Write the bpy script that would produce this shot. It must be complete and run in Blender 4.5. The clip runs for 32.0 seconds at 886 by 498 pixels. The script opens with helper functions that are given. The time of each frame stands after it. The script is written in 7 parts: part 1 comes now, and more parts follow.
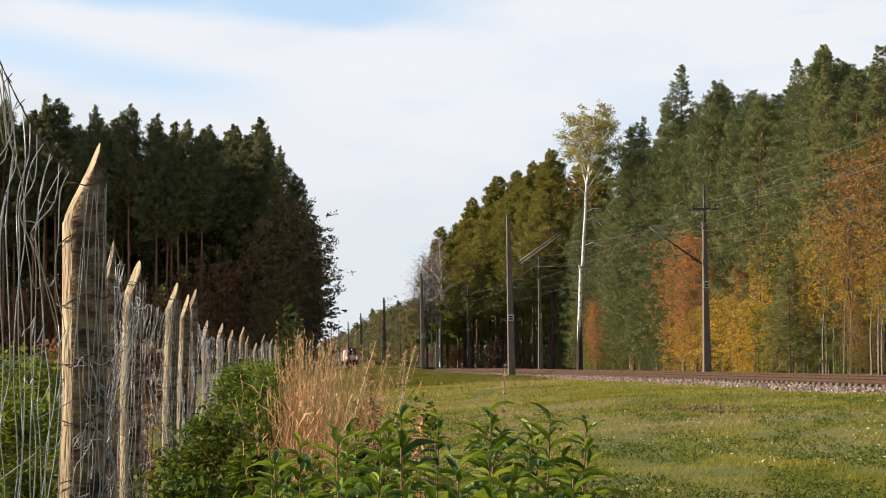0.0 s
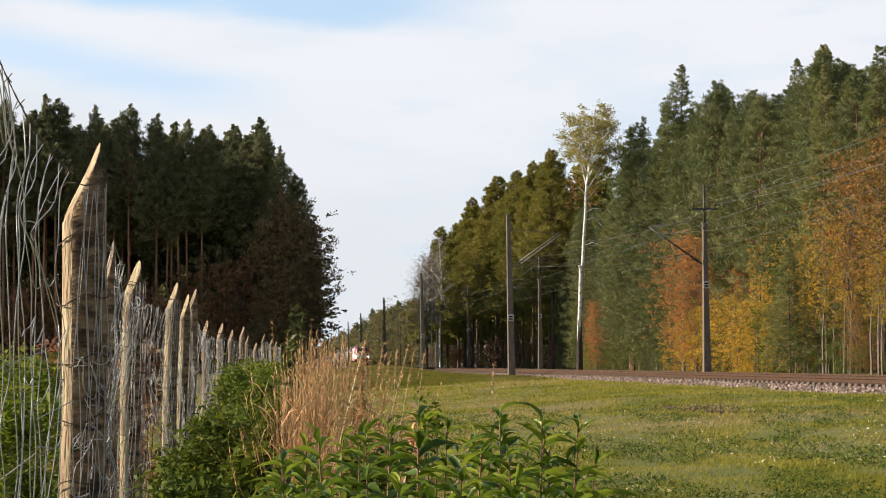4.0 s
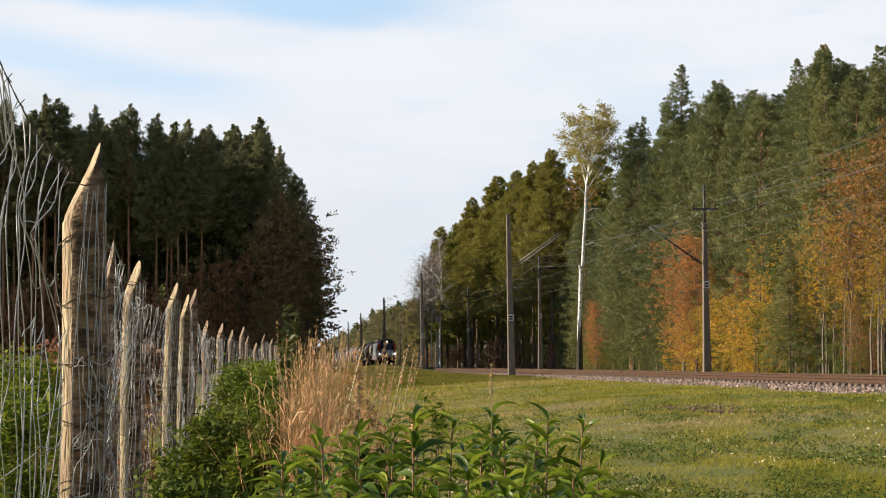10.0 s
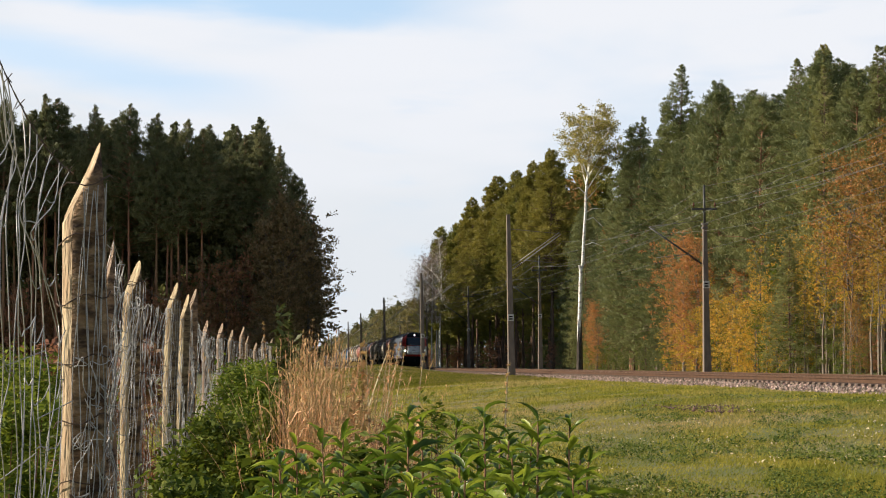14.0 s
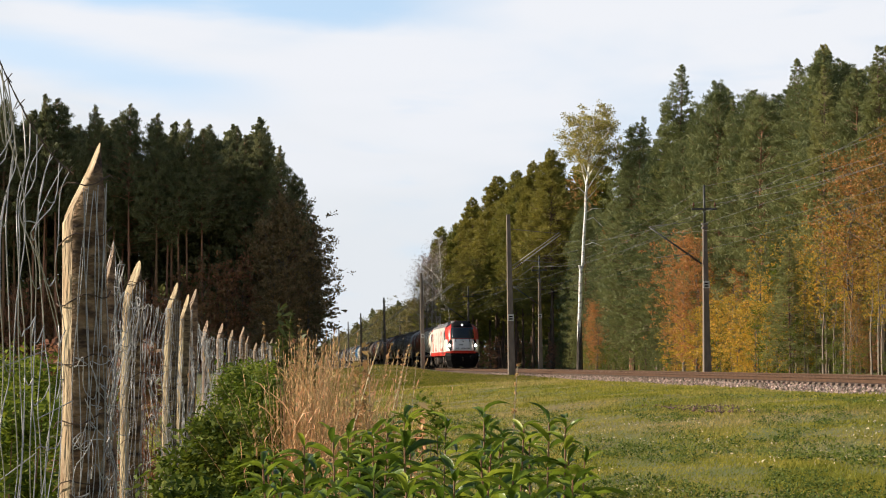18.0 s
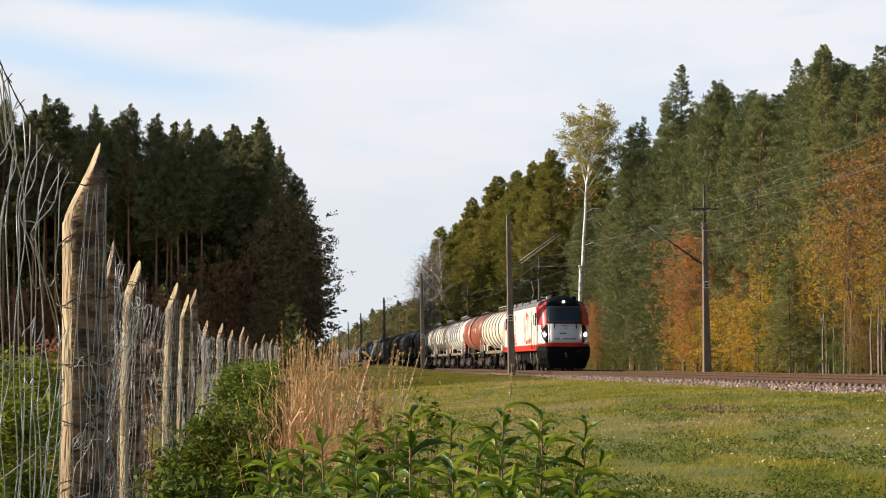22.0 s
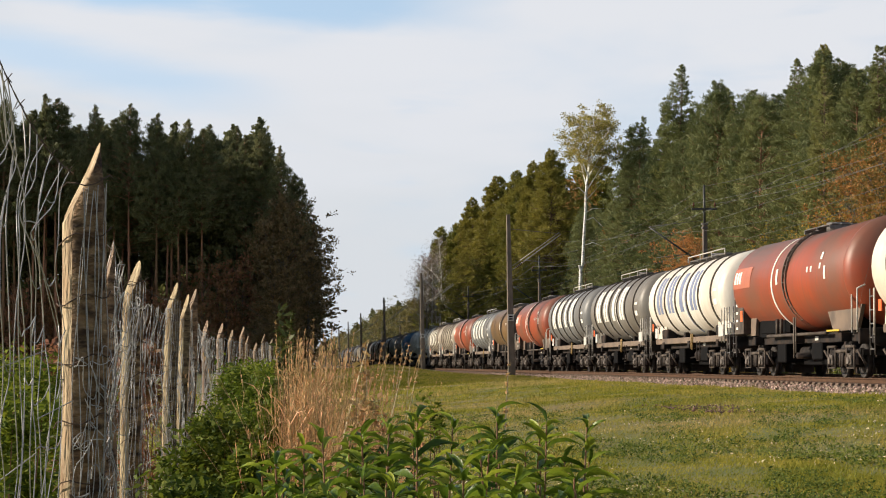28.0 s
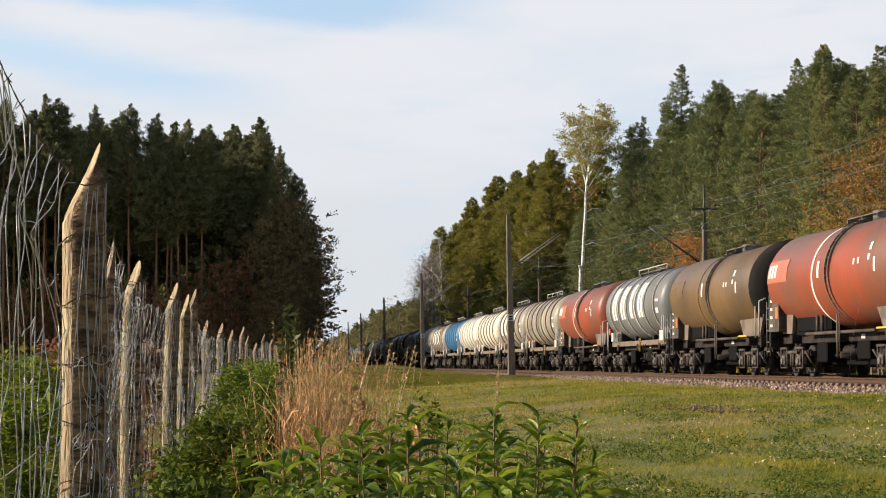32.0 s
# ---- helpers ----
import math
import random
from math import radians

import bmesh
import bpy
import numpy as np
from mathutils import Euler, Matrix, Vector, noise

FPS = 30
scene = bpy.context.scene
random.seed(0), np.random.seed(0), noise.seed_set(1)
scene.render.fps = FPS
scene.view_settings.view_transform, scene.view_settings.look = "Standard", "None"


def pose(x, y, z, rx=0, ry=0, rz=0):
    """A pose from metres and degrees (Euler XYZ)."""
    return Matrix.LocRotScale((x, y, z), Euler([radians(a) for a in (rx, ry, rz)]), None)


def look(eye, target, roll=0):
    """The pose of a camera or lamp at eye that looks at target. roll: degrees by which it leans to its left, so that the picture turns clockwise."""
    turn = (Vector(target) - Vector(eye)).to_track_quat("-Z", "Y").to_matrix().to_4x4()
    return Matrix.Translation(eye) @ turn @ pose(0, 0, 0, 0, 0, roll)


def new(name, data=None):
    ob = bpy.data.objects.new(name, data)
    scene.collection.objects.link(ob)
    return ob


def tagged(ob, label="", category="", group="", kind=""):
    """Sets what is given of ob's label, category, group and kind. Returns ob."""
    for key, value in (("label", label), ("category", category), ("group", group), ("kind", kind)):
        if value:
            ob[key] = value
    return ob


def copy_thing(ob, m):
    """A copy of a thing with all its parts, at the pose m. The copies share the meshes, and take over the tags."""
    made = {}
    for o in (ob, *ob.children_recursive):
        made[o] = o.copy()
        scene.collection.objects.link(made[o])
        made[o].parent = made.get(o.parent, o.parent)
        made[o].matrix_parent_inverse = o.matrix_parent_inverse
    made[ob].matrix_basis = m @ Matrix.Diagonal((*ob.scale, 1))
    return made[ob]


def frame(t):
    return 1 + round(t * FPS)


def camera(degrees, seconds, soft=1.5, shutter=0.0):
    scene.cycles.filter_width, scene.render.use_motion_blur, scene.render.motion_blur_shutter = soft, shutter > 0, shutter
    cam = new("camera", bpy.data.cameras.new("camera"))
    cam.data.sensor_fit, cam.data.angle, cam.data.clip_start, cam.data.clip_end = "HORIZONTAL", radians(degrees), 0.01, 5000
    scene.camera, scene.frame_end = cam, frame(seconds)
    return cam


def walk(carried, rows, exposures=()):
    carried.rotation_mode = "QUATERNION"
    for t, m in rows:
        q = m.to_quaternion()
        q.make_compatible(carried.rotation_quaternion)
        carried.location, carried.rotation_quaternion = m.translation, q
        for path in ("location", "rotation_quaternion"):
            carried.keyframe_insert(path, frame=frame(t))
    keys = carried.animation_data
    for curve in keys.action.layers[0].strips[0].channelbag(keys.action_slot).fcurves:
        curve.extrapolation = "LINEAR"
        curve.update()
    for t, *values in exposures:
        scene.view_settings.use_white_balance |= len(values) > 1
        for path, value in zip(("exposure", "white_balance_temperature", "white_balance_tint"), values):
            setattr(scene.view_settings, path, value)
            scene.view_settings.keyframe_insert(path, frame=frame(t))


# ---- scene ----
cam = camera(25.26, 32.0, soft=1.05)
EYE = (0.0, 0.0, 1.5)
still = pose(*EYE, 93.352, 0, 0)
walk(cam, [(0, still), (32.0, still)], exposures=[(0, 0.55), (21.0, 0.55), (24.0, 0.41), (27.0, 0.36), (29.0, 0.39), (32.0, 0.44)])

# ---- light ----
SUN_EL, SUN_AZ = radians(21.5), radians(-80)      # azimuth from +y towards +x
sun = new("sun", bpy.data.lights.new("sun", "SUN"))
sun.data.energy, sun.data.angle, sun.data.color = 5.3, radians(0.6), (1.0, 0.87, 0.70)
sun_dir = Vector((math.sin(SUN_AZ) * math.cos(SUN_EL), math.cos(SUN_AZ) * math.cos(SUN_EL), math.sin(SUN_EL)))
sun.matrix_basis = look(sun_dir * 300, (0, 0, 0))

world = bpy.data.worlds.new("sky")
scene.world = world
world.use_nodes = True
wt = world.node_tree
wt.nodes.clear()


def wn(kind, **sets):
    n = wt.nodes.new(kind)
    for k, v in sets.items():
        n.inputs[k.replace("_", " ")].default_value = v
    return n


def wmath(op, a, b=None):
    n = wt.nodes.new("ShaderNodeMath")
    n.operation = op
    for i, v in enumerate((a, b)):
        if v is None:
            continue
        if isinstance(v, (int, float)):
            n.inputs[i].default_value = v
        else:
            wt.links.new(v, n.inputs[i])
    return n.outputs[0]


sky = wt.nodes.new("ShaderNodeTexSky")
sky.sky_type, sky.sun_disc, sky.sun_elevation, sky.sun_rotation = "NISHITA", False, SUN_EL, SUN_AZ
coord = wt.nodes.new("ShaderNodeTexCoord")
split = wt.nodes.new("ShaderNodeSeparateXYZ")
wt.links.new(coord.outputs["Generated"], split.inputs[0])
sky.air_density, sky.dust_density, sky.ozone_density = 1.0, 0.3, 1.2
lift = wt.nodes.new("ShaderNodeVectorMath")      # the clear blue is that of the higher sky
lift.operation = "ADD"
lift.inputs[1].default_value = (0, 0, 0.32)
wt.links.new(coord.outputs["Generated"], lift.inputs[0])
wt.links.new(lift.outputs[0], sky.inputs["Vector"])


def wstep(v, lo, hi):
    n = wt.nodes.new("ShaderNodeMapRange")
    n.interpolation_type = "SMOOTHSTEP"
    n.inputs["From Min"].default_value, n.inputs["From Max"].default_value = lo, hi
    wt.links.new(v, n.inputs["Value"])
    return n.outputs["Result"]


def wnoise(sx, sy, sz, off, detail=4.0):
    j = wt.nodes.new("ShaderNodeCombineXYZ")
    for i, (o, k) in enumerate((("X", sx), ("Y", sy), ("Z", sz))):
        wt.links.new(wmath("ADD", wmath("MULTIPLY", split.outputs[o], k), off + i), j.inputs[i])
    n = wn("ShaderNodeTexNoise", Scale=1.0, Detail=detail, Roughness=0.5, Distortion=0.3)
    wt.links.new(j.outputs[0], n.inputs["Vector"])
    return wmath("SUBTRACT", n.outputs["Fac"], 0.5)


# thin high cloud: nearly closed, with a long clear rift above it and a narrow one below
X, Z = split.outputs["X"], split.outputs["Z"]
ragged = wnoise(10, 3, 48, 2.0)
wide = wnoise(5, 2, 16, 7.0)
high = wmath("ADD", wmath("ADD", Z, wmath("MULTIPLY", X, 0.06)), wmath("MULTIPLY", ragged, 0.035))
rift_a = wmath("MULTIPLY", wstep(high, 0.160, 0.176), wstep(wmath("ADD", X, wmath("MULTIPLY", wide, 0.3)), 0.07, -0.05))
low = wmath("ADD", wmath("ADD", Z, wmath("MULTIPLY", X, 0.167)), wmath("MULTIPLY", ragged, 0.022))
rift_b = wmath("MULTIPLY", wmath("MULTIPLY", wstep(low, 0.101, 0.118), wstep(low, 0.136, 0.120)), wstep(X, -0.06, -0.14))
haze = wstep(wide, 0.02, -0.22)
clear = wmath("MAXIMUM", wmath("MAXIMUM", rift_a, wmath("MULTIPLY", rift_b, 0.68)), wmath("MULTIPLY", wmath("ADD", haze, wstep(ragged, 0.02, 0.30)), 0.45))
cloud = wt.nodes.new("ShaderNodeMix")
cloud.data_type = "RGBA"
cloud.inputs[6].default_value = (5.35, 5.6, 5.9, 1)
cloud.inputs[7].default_value = (5.95, 6.1, 6.45, 1)
wt.links.new(wstep(wmath("ADD", wmath("ADD", Z, wmath("MULTIPLY", X, 0.25)), wmath("MULTIPLY", wide, 0.25)), 0.04, 0.15), cloud.inputs[0])
gain = wt.nodes.new("ShaderNodeVectorMath")
gain.operation = "MULTIPLY"
gain.inputs[1].default_value = (2.02, 2.36, 2.15)
wt.links.new(sky.outputs[0], gain.inputs[0])
blend = wt.nodes.new("ShaderNodeMix")
blend.data_type = "RGBA"
wt.links.new(wmath("MULTIPLY", clear, 0.62), blend.inputs[0])
wt.links.new(cloud.outputs[2], blend.inputs[6])
wt.links.new(gain.outputs[0], blend.inputs[7])
back = wn("ShaderNodeBackground", Strength=0.1)
open_sky = wt.nodes.new("ShaderNodeMix")     # overhead the cloud thins out to clear sky
open_sky.data_type = "RGBA"
wt.links.new(wstep(Z, 0.20, 0.46), open_sky.inputs[0])
wt.links.new(blend.outputs[2], open_sky.inputs[6])
zenith = wt.nodes.new("ShaderNodeVectorMath")
zenith.operation = "MULTIPLY"
zenith.inputs[1].default_value = (1.18, 1.10, 1.03)
wt.links.new(sky.outputs[0], zenith.inputs[0])
wt.links.new(zenith.outputs[0], open_sky.inputs[7])
wt.links.new(open_sky.outputs[2], back.inputs["Color"])
wout = wt.nodes.new("ShaderNodeOutputWorld")
wt.links.new(back.outputs[0], wout.inputs["Surface"])


# ---- materials ----
def mat(name, a, b=None, rough=0.7, metal=0.0, scale=3.0, bump=0.0, bump_scale=None, stain=None, stain_scale=0.6, island=0.0,
        own=0.0, through_light=0.0, coords="Object", stretch=(1, 1, 1), spec=0.4, glow=0.0, coat=0.0, soot=None, runs=None):
    """Noise between colours a and b, a wider stain, variation by piece or object, relief."""
    m = bpy.data.materials.new(name)
    m.use_nodes = True
    t = m.node_tree
    N, L = t.nodes, t.links
    p = N["Principled BSDF"]
    out = N["Material Output"]
    p.inputs["Roughness"].default_value = rough
    p.inputs["Metallic"].default_value = metal
    p.inputs["Specular IOR Level"].default_value = spec
    p.inputs["Coat Weight"].default_value = coat
    b = b or tuple(c * 0.7 for c in a)
    tc = N.new("ShaderNodeTexCoord")
    mp = N.new("ShaderNodeMapping")
    mp.inputs["Scale"].default_value = stretch
    L.new(tc.outputs[coords], mp.inputs[0])

    def noise_at(s, detail=4.0):
        n = N.new("ShaderNodeTexNoise")
        n.inputs["Scale"].default_value, n.inputs["Detail"].default_value = s, detail
        L.new(mp.outputs[0], n.inputs["Vector"])
        return n.outputs["Fac"]

    def ramp(fac, lo, hi):
        n = N.new("ShaderNodeMapRange")
        n.inputs["From Min"].default_value, n.inputs["From Max"].default_value = lo, hi
        L.new(fac, n.inputs["Value"])
        return n.outputs["Result"]

    def mix(fac, c1, c2, mode="MIX"):
        n = N.new("ShaderNodeMix")
        n.data_type, n.blend_type = "RGBA", mode
        for i, v in ((0, fac), (6, c1), (7, c2)):
            if isinstance(v, tuple):
                n.inputs[i].default_value = (*v, 1)
            elif isinstance(v, (int, float)):
                n.inputs[i].default_value = v
            else:
                L.new(v, n.inputs[i])
        return n.outputs[2]

    grain = noise_at(scale)
    col = mix(ramp(grain, 0.35, 0.65), a, b)
    if stain:
        col = mix(ramp(noise_at(stain_scale, 6.0), 0.48, 0.66), col, stain)
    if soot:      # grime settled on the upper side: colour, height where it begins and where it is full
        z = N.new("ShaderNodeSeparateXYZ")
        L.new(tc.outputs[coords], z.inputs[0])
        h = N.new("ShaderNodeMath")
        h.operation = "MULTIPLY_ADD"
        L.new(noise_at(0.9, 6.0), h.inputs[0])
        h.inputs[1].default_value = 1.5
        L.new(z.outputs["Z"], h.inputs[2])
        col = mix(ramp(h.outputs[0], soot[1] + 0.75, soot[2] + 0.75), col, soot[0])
    if runs:      # thin marks run down the sides: colour
        stretched = N.new("ShaderNodeMapping")
        stretched.inputs["Scale"].default_value = (0.25, 5.0, 0.25)
        L.new(tc.outputs[coords], stretched.inputs[0])
        n = N.new("ShaderNodeTexNoise")
        n.inputs["Scale"].default_value, n.inputs["Detail"].default_value = 1.6, 5.0
        L.new(stretched.outputs[0], n.inputs["Vector"])
        k = N.new("ShaderNodeMath")
        k.operation = "MULTIPLY"
        L.new(ramp(n.outputs["Fac"], 0.50, 0.72), k.inputs[0])
        k.inputs[1].default_value = 0.75
        col = mix(k.outputs[0], col, runs)
    for amount, node, socket in ((island, "ShaderNodeNewGeometry", "Random Per Island"), (own, "ShaderNodeObjectInfo", "Random")):
        if amount:
            g = N.new(node)
            hsv = N.new("ShaderNodeHueSaturation")
            val = N.new("ShaderNodeMapRange")
            val.inputs["To Min"].default_value, val.inputs["To Max"].default_value = 1 - amount, 1 + amount
            L.new(g.outputs[socket], val.inputs["Value"])
            L.new(val.outputs[0], hsv.inputs["Value"])
            hue = N.new("ShaderNodeMapRange")
            hue.inputs["To Min"].default_value, hue.inputs["To Max"].default_value = 0.5 + amount * 0.05, 0.5 - amount * 0.05
            L.new(g.outputs[socket], hue.inputs["Value"])
            L.new(hue.outputs[0], hsv.inputs["Hue"])
            L.new(col, hsv.inputs["Color"])
            col = hsv.outputs[0]
    L.new(col, p.inputs["Base Color"])
    if bump:
        bn = N.new("ShaderNodeBump")
        bn.inputs["Strength"].default_value = bump
        bn.inputs["Distance"].default_value = 0.02
        L.new(noise_at(bump_scale or scale * 4), bn.inputs["Height"])
        L.new(bn.outputs[0], p.inputs["Normal"])
    if glow:
        L.new(col, p.inputs["Emission Color"])
        p.inputs["Emission Strength"].default_value = glow
    if through_light:
        tr = N.new("ShaderNodeBsdfTranslucent")
        L.new(col, tr.inputs["Color"])
        ms = N.new("ShaderNodeMixShader")
        ms.inputs[0].default_value = through_light
        L.new(p.outputs[0], ms.inputs[1])
        L.new(tr.outputs[0], ms.inputs[2])
        L.new(ms.outputs[0], out.inputs["Surface"])
    return m


def leafy(name, a, b, island=0.35, own=0.18, light=0.3, rough=0.6, scale=0.6):
    return mat(name, a, b, rough=rough, scale=scale, island=island, own=own, through_light=light, spec=0.3)


M_GRASS_GROUND = mat("meadow_soil", (0.11, 0.13, 0.032), (0.16, 0.152, 0.044), 0.95, scale=1.3, bump=0.6, bump_scale=14, stain=(0.20, 0.155, 0.068), stain_scale=0.16)
M_BLADE = mat("grass_blade", (0.20, 0.215, 0.027), (0.375, 0.325, 0.058), 0.8, scale=0.5, island=0.4, through_light=0.4, spec=0.1, stain=(0.44, 0.345, 0.13), stain_scale=0.17)
M_DRY = leafy("dry_grass", (0.62, 0.43, 0.20), (0.50, 0.30, 0.12), island=0.4, light=0.3, scale=2)
M_DRY_STEM = mat("dry_stem", (0.58, 0.40, 0.19), (0.46, 0.275, 0.125), 0.8, scale=2, island=0.45)
M_WEED = leafy("weed_leaf", (0.125, 0.175, 0.016), (0.20, 0.245, 0.028), island=0.45, light=0.35, rough=0.8)
M_LEAF = mat("broad_leaf", (0.125, 0.20, 0.016), (0.245, 0.305, 0.032), 0.36, scale=14, own=0.6, through_light=0.34, spec=0.42, bump=0.2)
M_WEED_STEM = mat("weed_stem", (0.30, 0.13, 0.06), (0.20, 0.12, 0.05), 0.6, scale=8)
M_HERB = leafy("herb_leaf", (0.115, 0.16, 0.022), (0.22, 0.255, 0.048), island=0.6, light=0.35, rough=0.7)
M_SAPLING = leafy("sapling_leaf", (0.085, 0.105, 0.022), (0.13, 0.135, 0.035), island=0.4, light=0.25)
M_SHRUB = leafy("shrub_leaf", (0.110, 0.148, 0.015), (0.18, 0.218, 0.026), island=0.5, rough=0.75)
M_PINE = leafy("pine_needles", (0.145, 0.158, 0.070), (0.22, 0.218, 0.10), island=0.25)
M_PINE_B = leafy("blue_pine_needles", (0.125, 0.151, 0.059), (0.194, 0.210, 0.078), island=0.2, own=0.35, light=0.21)
M_LARCH = leafy("larch_needles", (0.20, 0.19, 0.035), (0.275, 0.25, 0.047), island=0.2, light=0.28)
M_SPRUCE = leafy("spruce_needles", (0.165, 0.186, 0.066), (0.245, 0.25, 0.086), island=0.2, own=0.38, light=0.3)
M_BIRCH_LEAF = leafy("birch_leaf", (0.38, 0.33, 0.095), (0.28, 0.26, 0.07), island=0.3, light=0.45)
M_ORANGE = leafy("orange_leaf", (0.46, 0.228, 0.068), (0.37, 0.215, 0.07), island=0.3, light=0.45)
M_YELLOW = leafy("yellow_leaf", (0.58, 0.375, 0.045), (0.40, 0.30, 0.052), island=0.45, light=0.5)
M_BROWN_LEAF = leafy("brown_leaf", (0.36, 0.175, 0.085), (0.25, 0.14, 0.07), island=0.35)
M_FAR_LEAF = leafy("far_leaf", (0.245, 0.20, 0.072), (0.17, 0.165, 0.056), island=0.22, own=0.45)
M_AXLE = mat("axlebox_grey", (0.17, 0.145, 0.125), (0.075, 0.06, 0.05), 0.75, 0.0, scale=9)
M_DUST = mat("dusty_steel", (0.115, 0.09, 0.07), (0.065, 0.05, 0.04), 0.85, scale=4, stain=(0.04, 0.03, 0.024), stain_scale=1.4)
M_SADDLE = mat("dusty_saddle_plate", (0.20, 0.145, 0.105), (0.15, 0.11, 0.08), 0.75, scale=2, stain=(0.10, 0.075, 0.058), stain_scale=1.2)
M_STRAW = mat("pale_straw", (0.74, 0.62, 0.40), (0.62, 0.50, 0.30), 0.8, scale=5)
M_OAK = leafy("oak_leaf", (0.21, 0.155, 0.075), (0.26, 0.18, 0.08), island=0.4)
M_BARK = mat("pine_bark", (0.17, 0.105, 0.07), (0.09, 0.06, 0.045), 0.9, scale=4, bump=0.6, stretch=(1, 1, 0.25), own=0.2)
M_BARK_RED = mat("upper_pine_bark", (0.36, 0.18, 0.10), (0.20, 0.11, 0.068), 0.9, scale=4, bump=0.5, stretch=(1, 1, 0.25), own=0.25)
M_GOLD = leafy("golden_leaf", (0.355, 0.195, 0.045), (0.235, 0.16, 0.042), island=0.5, light=0.35, own=0.3)
M_BIRCH_TWIG = leafy("birch_twig", (0.30, 0.21, 0.17), (0.22, 0.16, 0.13), island=0.3, light=0.2)
M_BRACKET = mat("galvanised_bracket", (0.52, 0.49, 0.45), (0.40, 0.37, 0.34), 0.55, 0.3, scale=8)
M_BIRCH_BARK = mat("birch_bark", (0.88, 0.86, 0.82), (0.80, 0.78, 0.73), 0.7, scale=2.5, stain=(0.40, 0.37, 0.34), stain_scale=3.2, stretch=(1, 1, 1.6))
M_CORK = mat("corky_birch_bark", (0.105, 0.085, 0.07), (0.05, 0.042, 0.036), 0.95, scale=6, bump=0.6, stretch=(1, 1, 0.4))
M_PALE_BARK = mat("pale_bark", (0.26, 0.21, 0.165), (0.15, 0.12, 0.095), 0.85, scale=4, stretch=(1, 1, 0.4), own=0.3)
M_GREY_BARK = mat("grey_bark", (0.20, 0.17, 0.14), (0.12, 0.10, 0.085), 0.9, scale=5, bump=0.5, stretch=(1, 1, 0.3), own=0.25)
M_POST = mat("pale_post", (0.62, 0.49, 0.30), (0.38, 0.26, 0.145), 0.8, scale=34, bump=1.0, bump_scale=80, stain=(0.24, 0.145, 0.075), stain_scale=13.0, stretch=(1, 1, 0.2), own=0.15)
M_POST_GREY = mat("weathered_post", (0.31, 0.235, 0.155), (0.20, 0.14, 0.09), 0.85, scale=30, bump=0.8, stretch=(1, 1, 0.15), own=0.25)
M_POST_DARK = mat("dark_post_side", (0.29, 0.175, 0.09), (0.06, 0.035, 0.02), 0.9, scale=13, bump=1.0, bump_scale=45, stain=(0.36, 0.24, 0.13), stain_scale=14.0, stretch=(1, 1, 2.6), own=0.2)
M_WIRE = mat("galvanised_wire", (0.44, 0.42, 0.39), (0.28, 0.265, 0.245), 0.5, 0.1, scale=20)
M_BARB = mat("rusty_wire", (0.14, 0.09, 0.06), (0.08, 0.055, 0.045), 0.8, 0.3, scale=20)
M_BALLAST = mat("ballast_bed", (0.16, 0.098, 0.064), (0.09, 0.055, 0.036), 0.95, scale=14, bump=1.0, bump_scale=18, stain=(0.12, 0.07, 0.044), stain_scale=0.5)
M_STONE = mat("ballast_stone", (0.46, 0.355, 0.275), (0.165, 0.105, 0.072), 0.9, scale=6, island=0.6)
M_RUST_STONE = mat("rusty_ballast_stone", (0.20, 0.125, 0.085), (0.13, 0.085, 0.06), 0.9, scale=3, island=0.5)
M_RAIL = mat("rusty_rail", (0.095, 0.050, 0.028), (0.062, 0.034, 0.020), 0.85, 0.0, scale=6, bump=0.2, spec=0.2)
M_RAIL_TOP = mat("polished_rail_head", (0.26, 0.20, 0.15), (0.19, 0.14, 0.10), 0.5, 0.5, scale=5)
M_SLEEPER = mat("sleeper", (0.20, 0.14, 0.10), (0.13, 0.09, 0.065), 0.9, scale=6, bump=0.4, own=0.25)
M_CONCRETE = mat("mast_concrete", (0.225, 0.18, 0.143), (0.155, 0.124, 0.099), 0.9, scale=5, bump=0.3, stain=(0.13, 0.105, 0.085), stain_scale=1.1, stretch=(1, 1, 0.3))
M_STEEL = mat("painted_steel", (0.22, 0.21, 0.20), (0.14, 0.13, 0.125), 0.6, 0.5, scale=8)
M_CABLE = mat("copper_cable", (0.10, 0.10, 0.09), (0.06, 0.06, 0.055), 0.6, 0.4, scale=8)
M_PLATE = mat("enamel_plate", (0.62, 0.60, 0.56), (0.5, 0.48, 0.44), 0.5, scale=9)
M_INSUL = mat("brown_insulator", (0.16, 0.07, 0.04), (0.10, 0.045, 0.03), 0.25, scale=9)
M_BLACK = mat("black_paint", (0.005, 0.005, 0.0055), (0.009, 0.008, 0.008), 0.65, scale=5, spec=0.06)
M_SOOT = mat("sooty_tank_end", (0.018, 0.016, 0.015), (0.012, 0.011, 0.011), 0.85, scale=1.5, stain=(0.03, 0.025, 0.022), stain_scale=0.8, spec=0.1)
M_GRIME = mat("grimy_running_gear", (0.032, 0.027, 0.025), (0.016, 0.014, 0.013), 0.75, scale=5, stain=(0.05, 0.035, 0.027), stain_scale=2.0, bump=0.3, spec=0.12)
M_WHEEL = mat("wheel_steel", (0.07, 0.06, 0.053), (0.035, 0.03, 0.027), 0.6, 0.4, scale=6)
M_LOCO_WHITE = mat("loco_white_paint", (0.87, 0.84, 0.78), (0.82, 0.79, 0.72), 0.35, scale=1.5, stain=(0.74, 0.69, 0.61), stain_scale=0.8, coat=0.3)
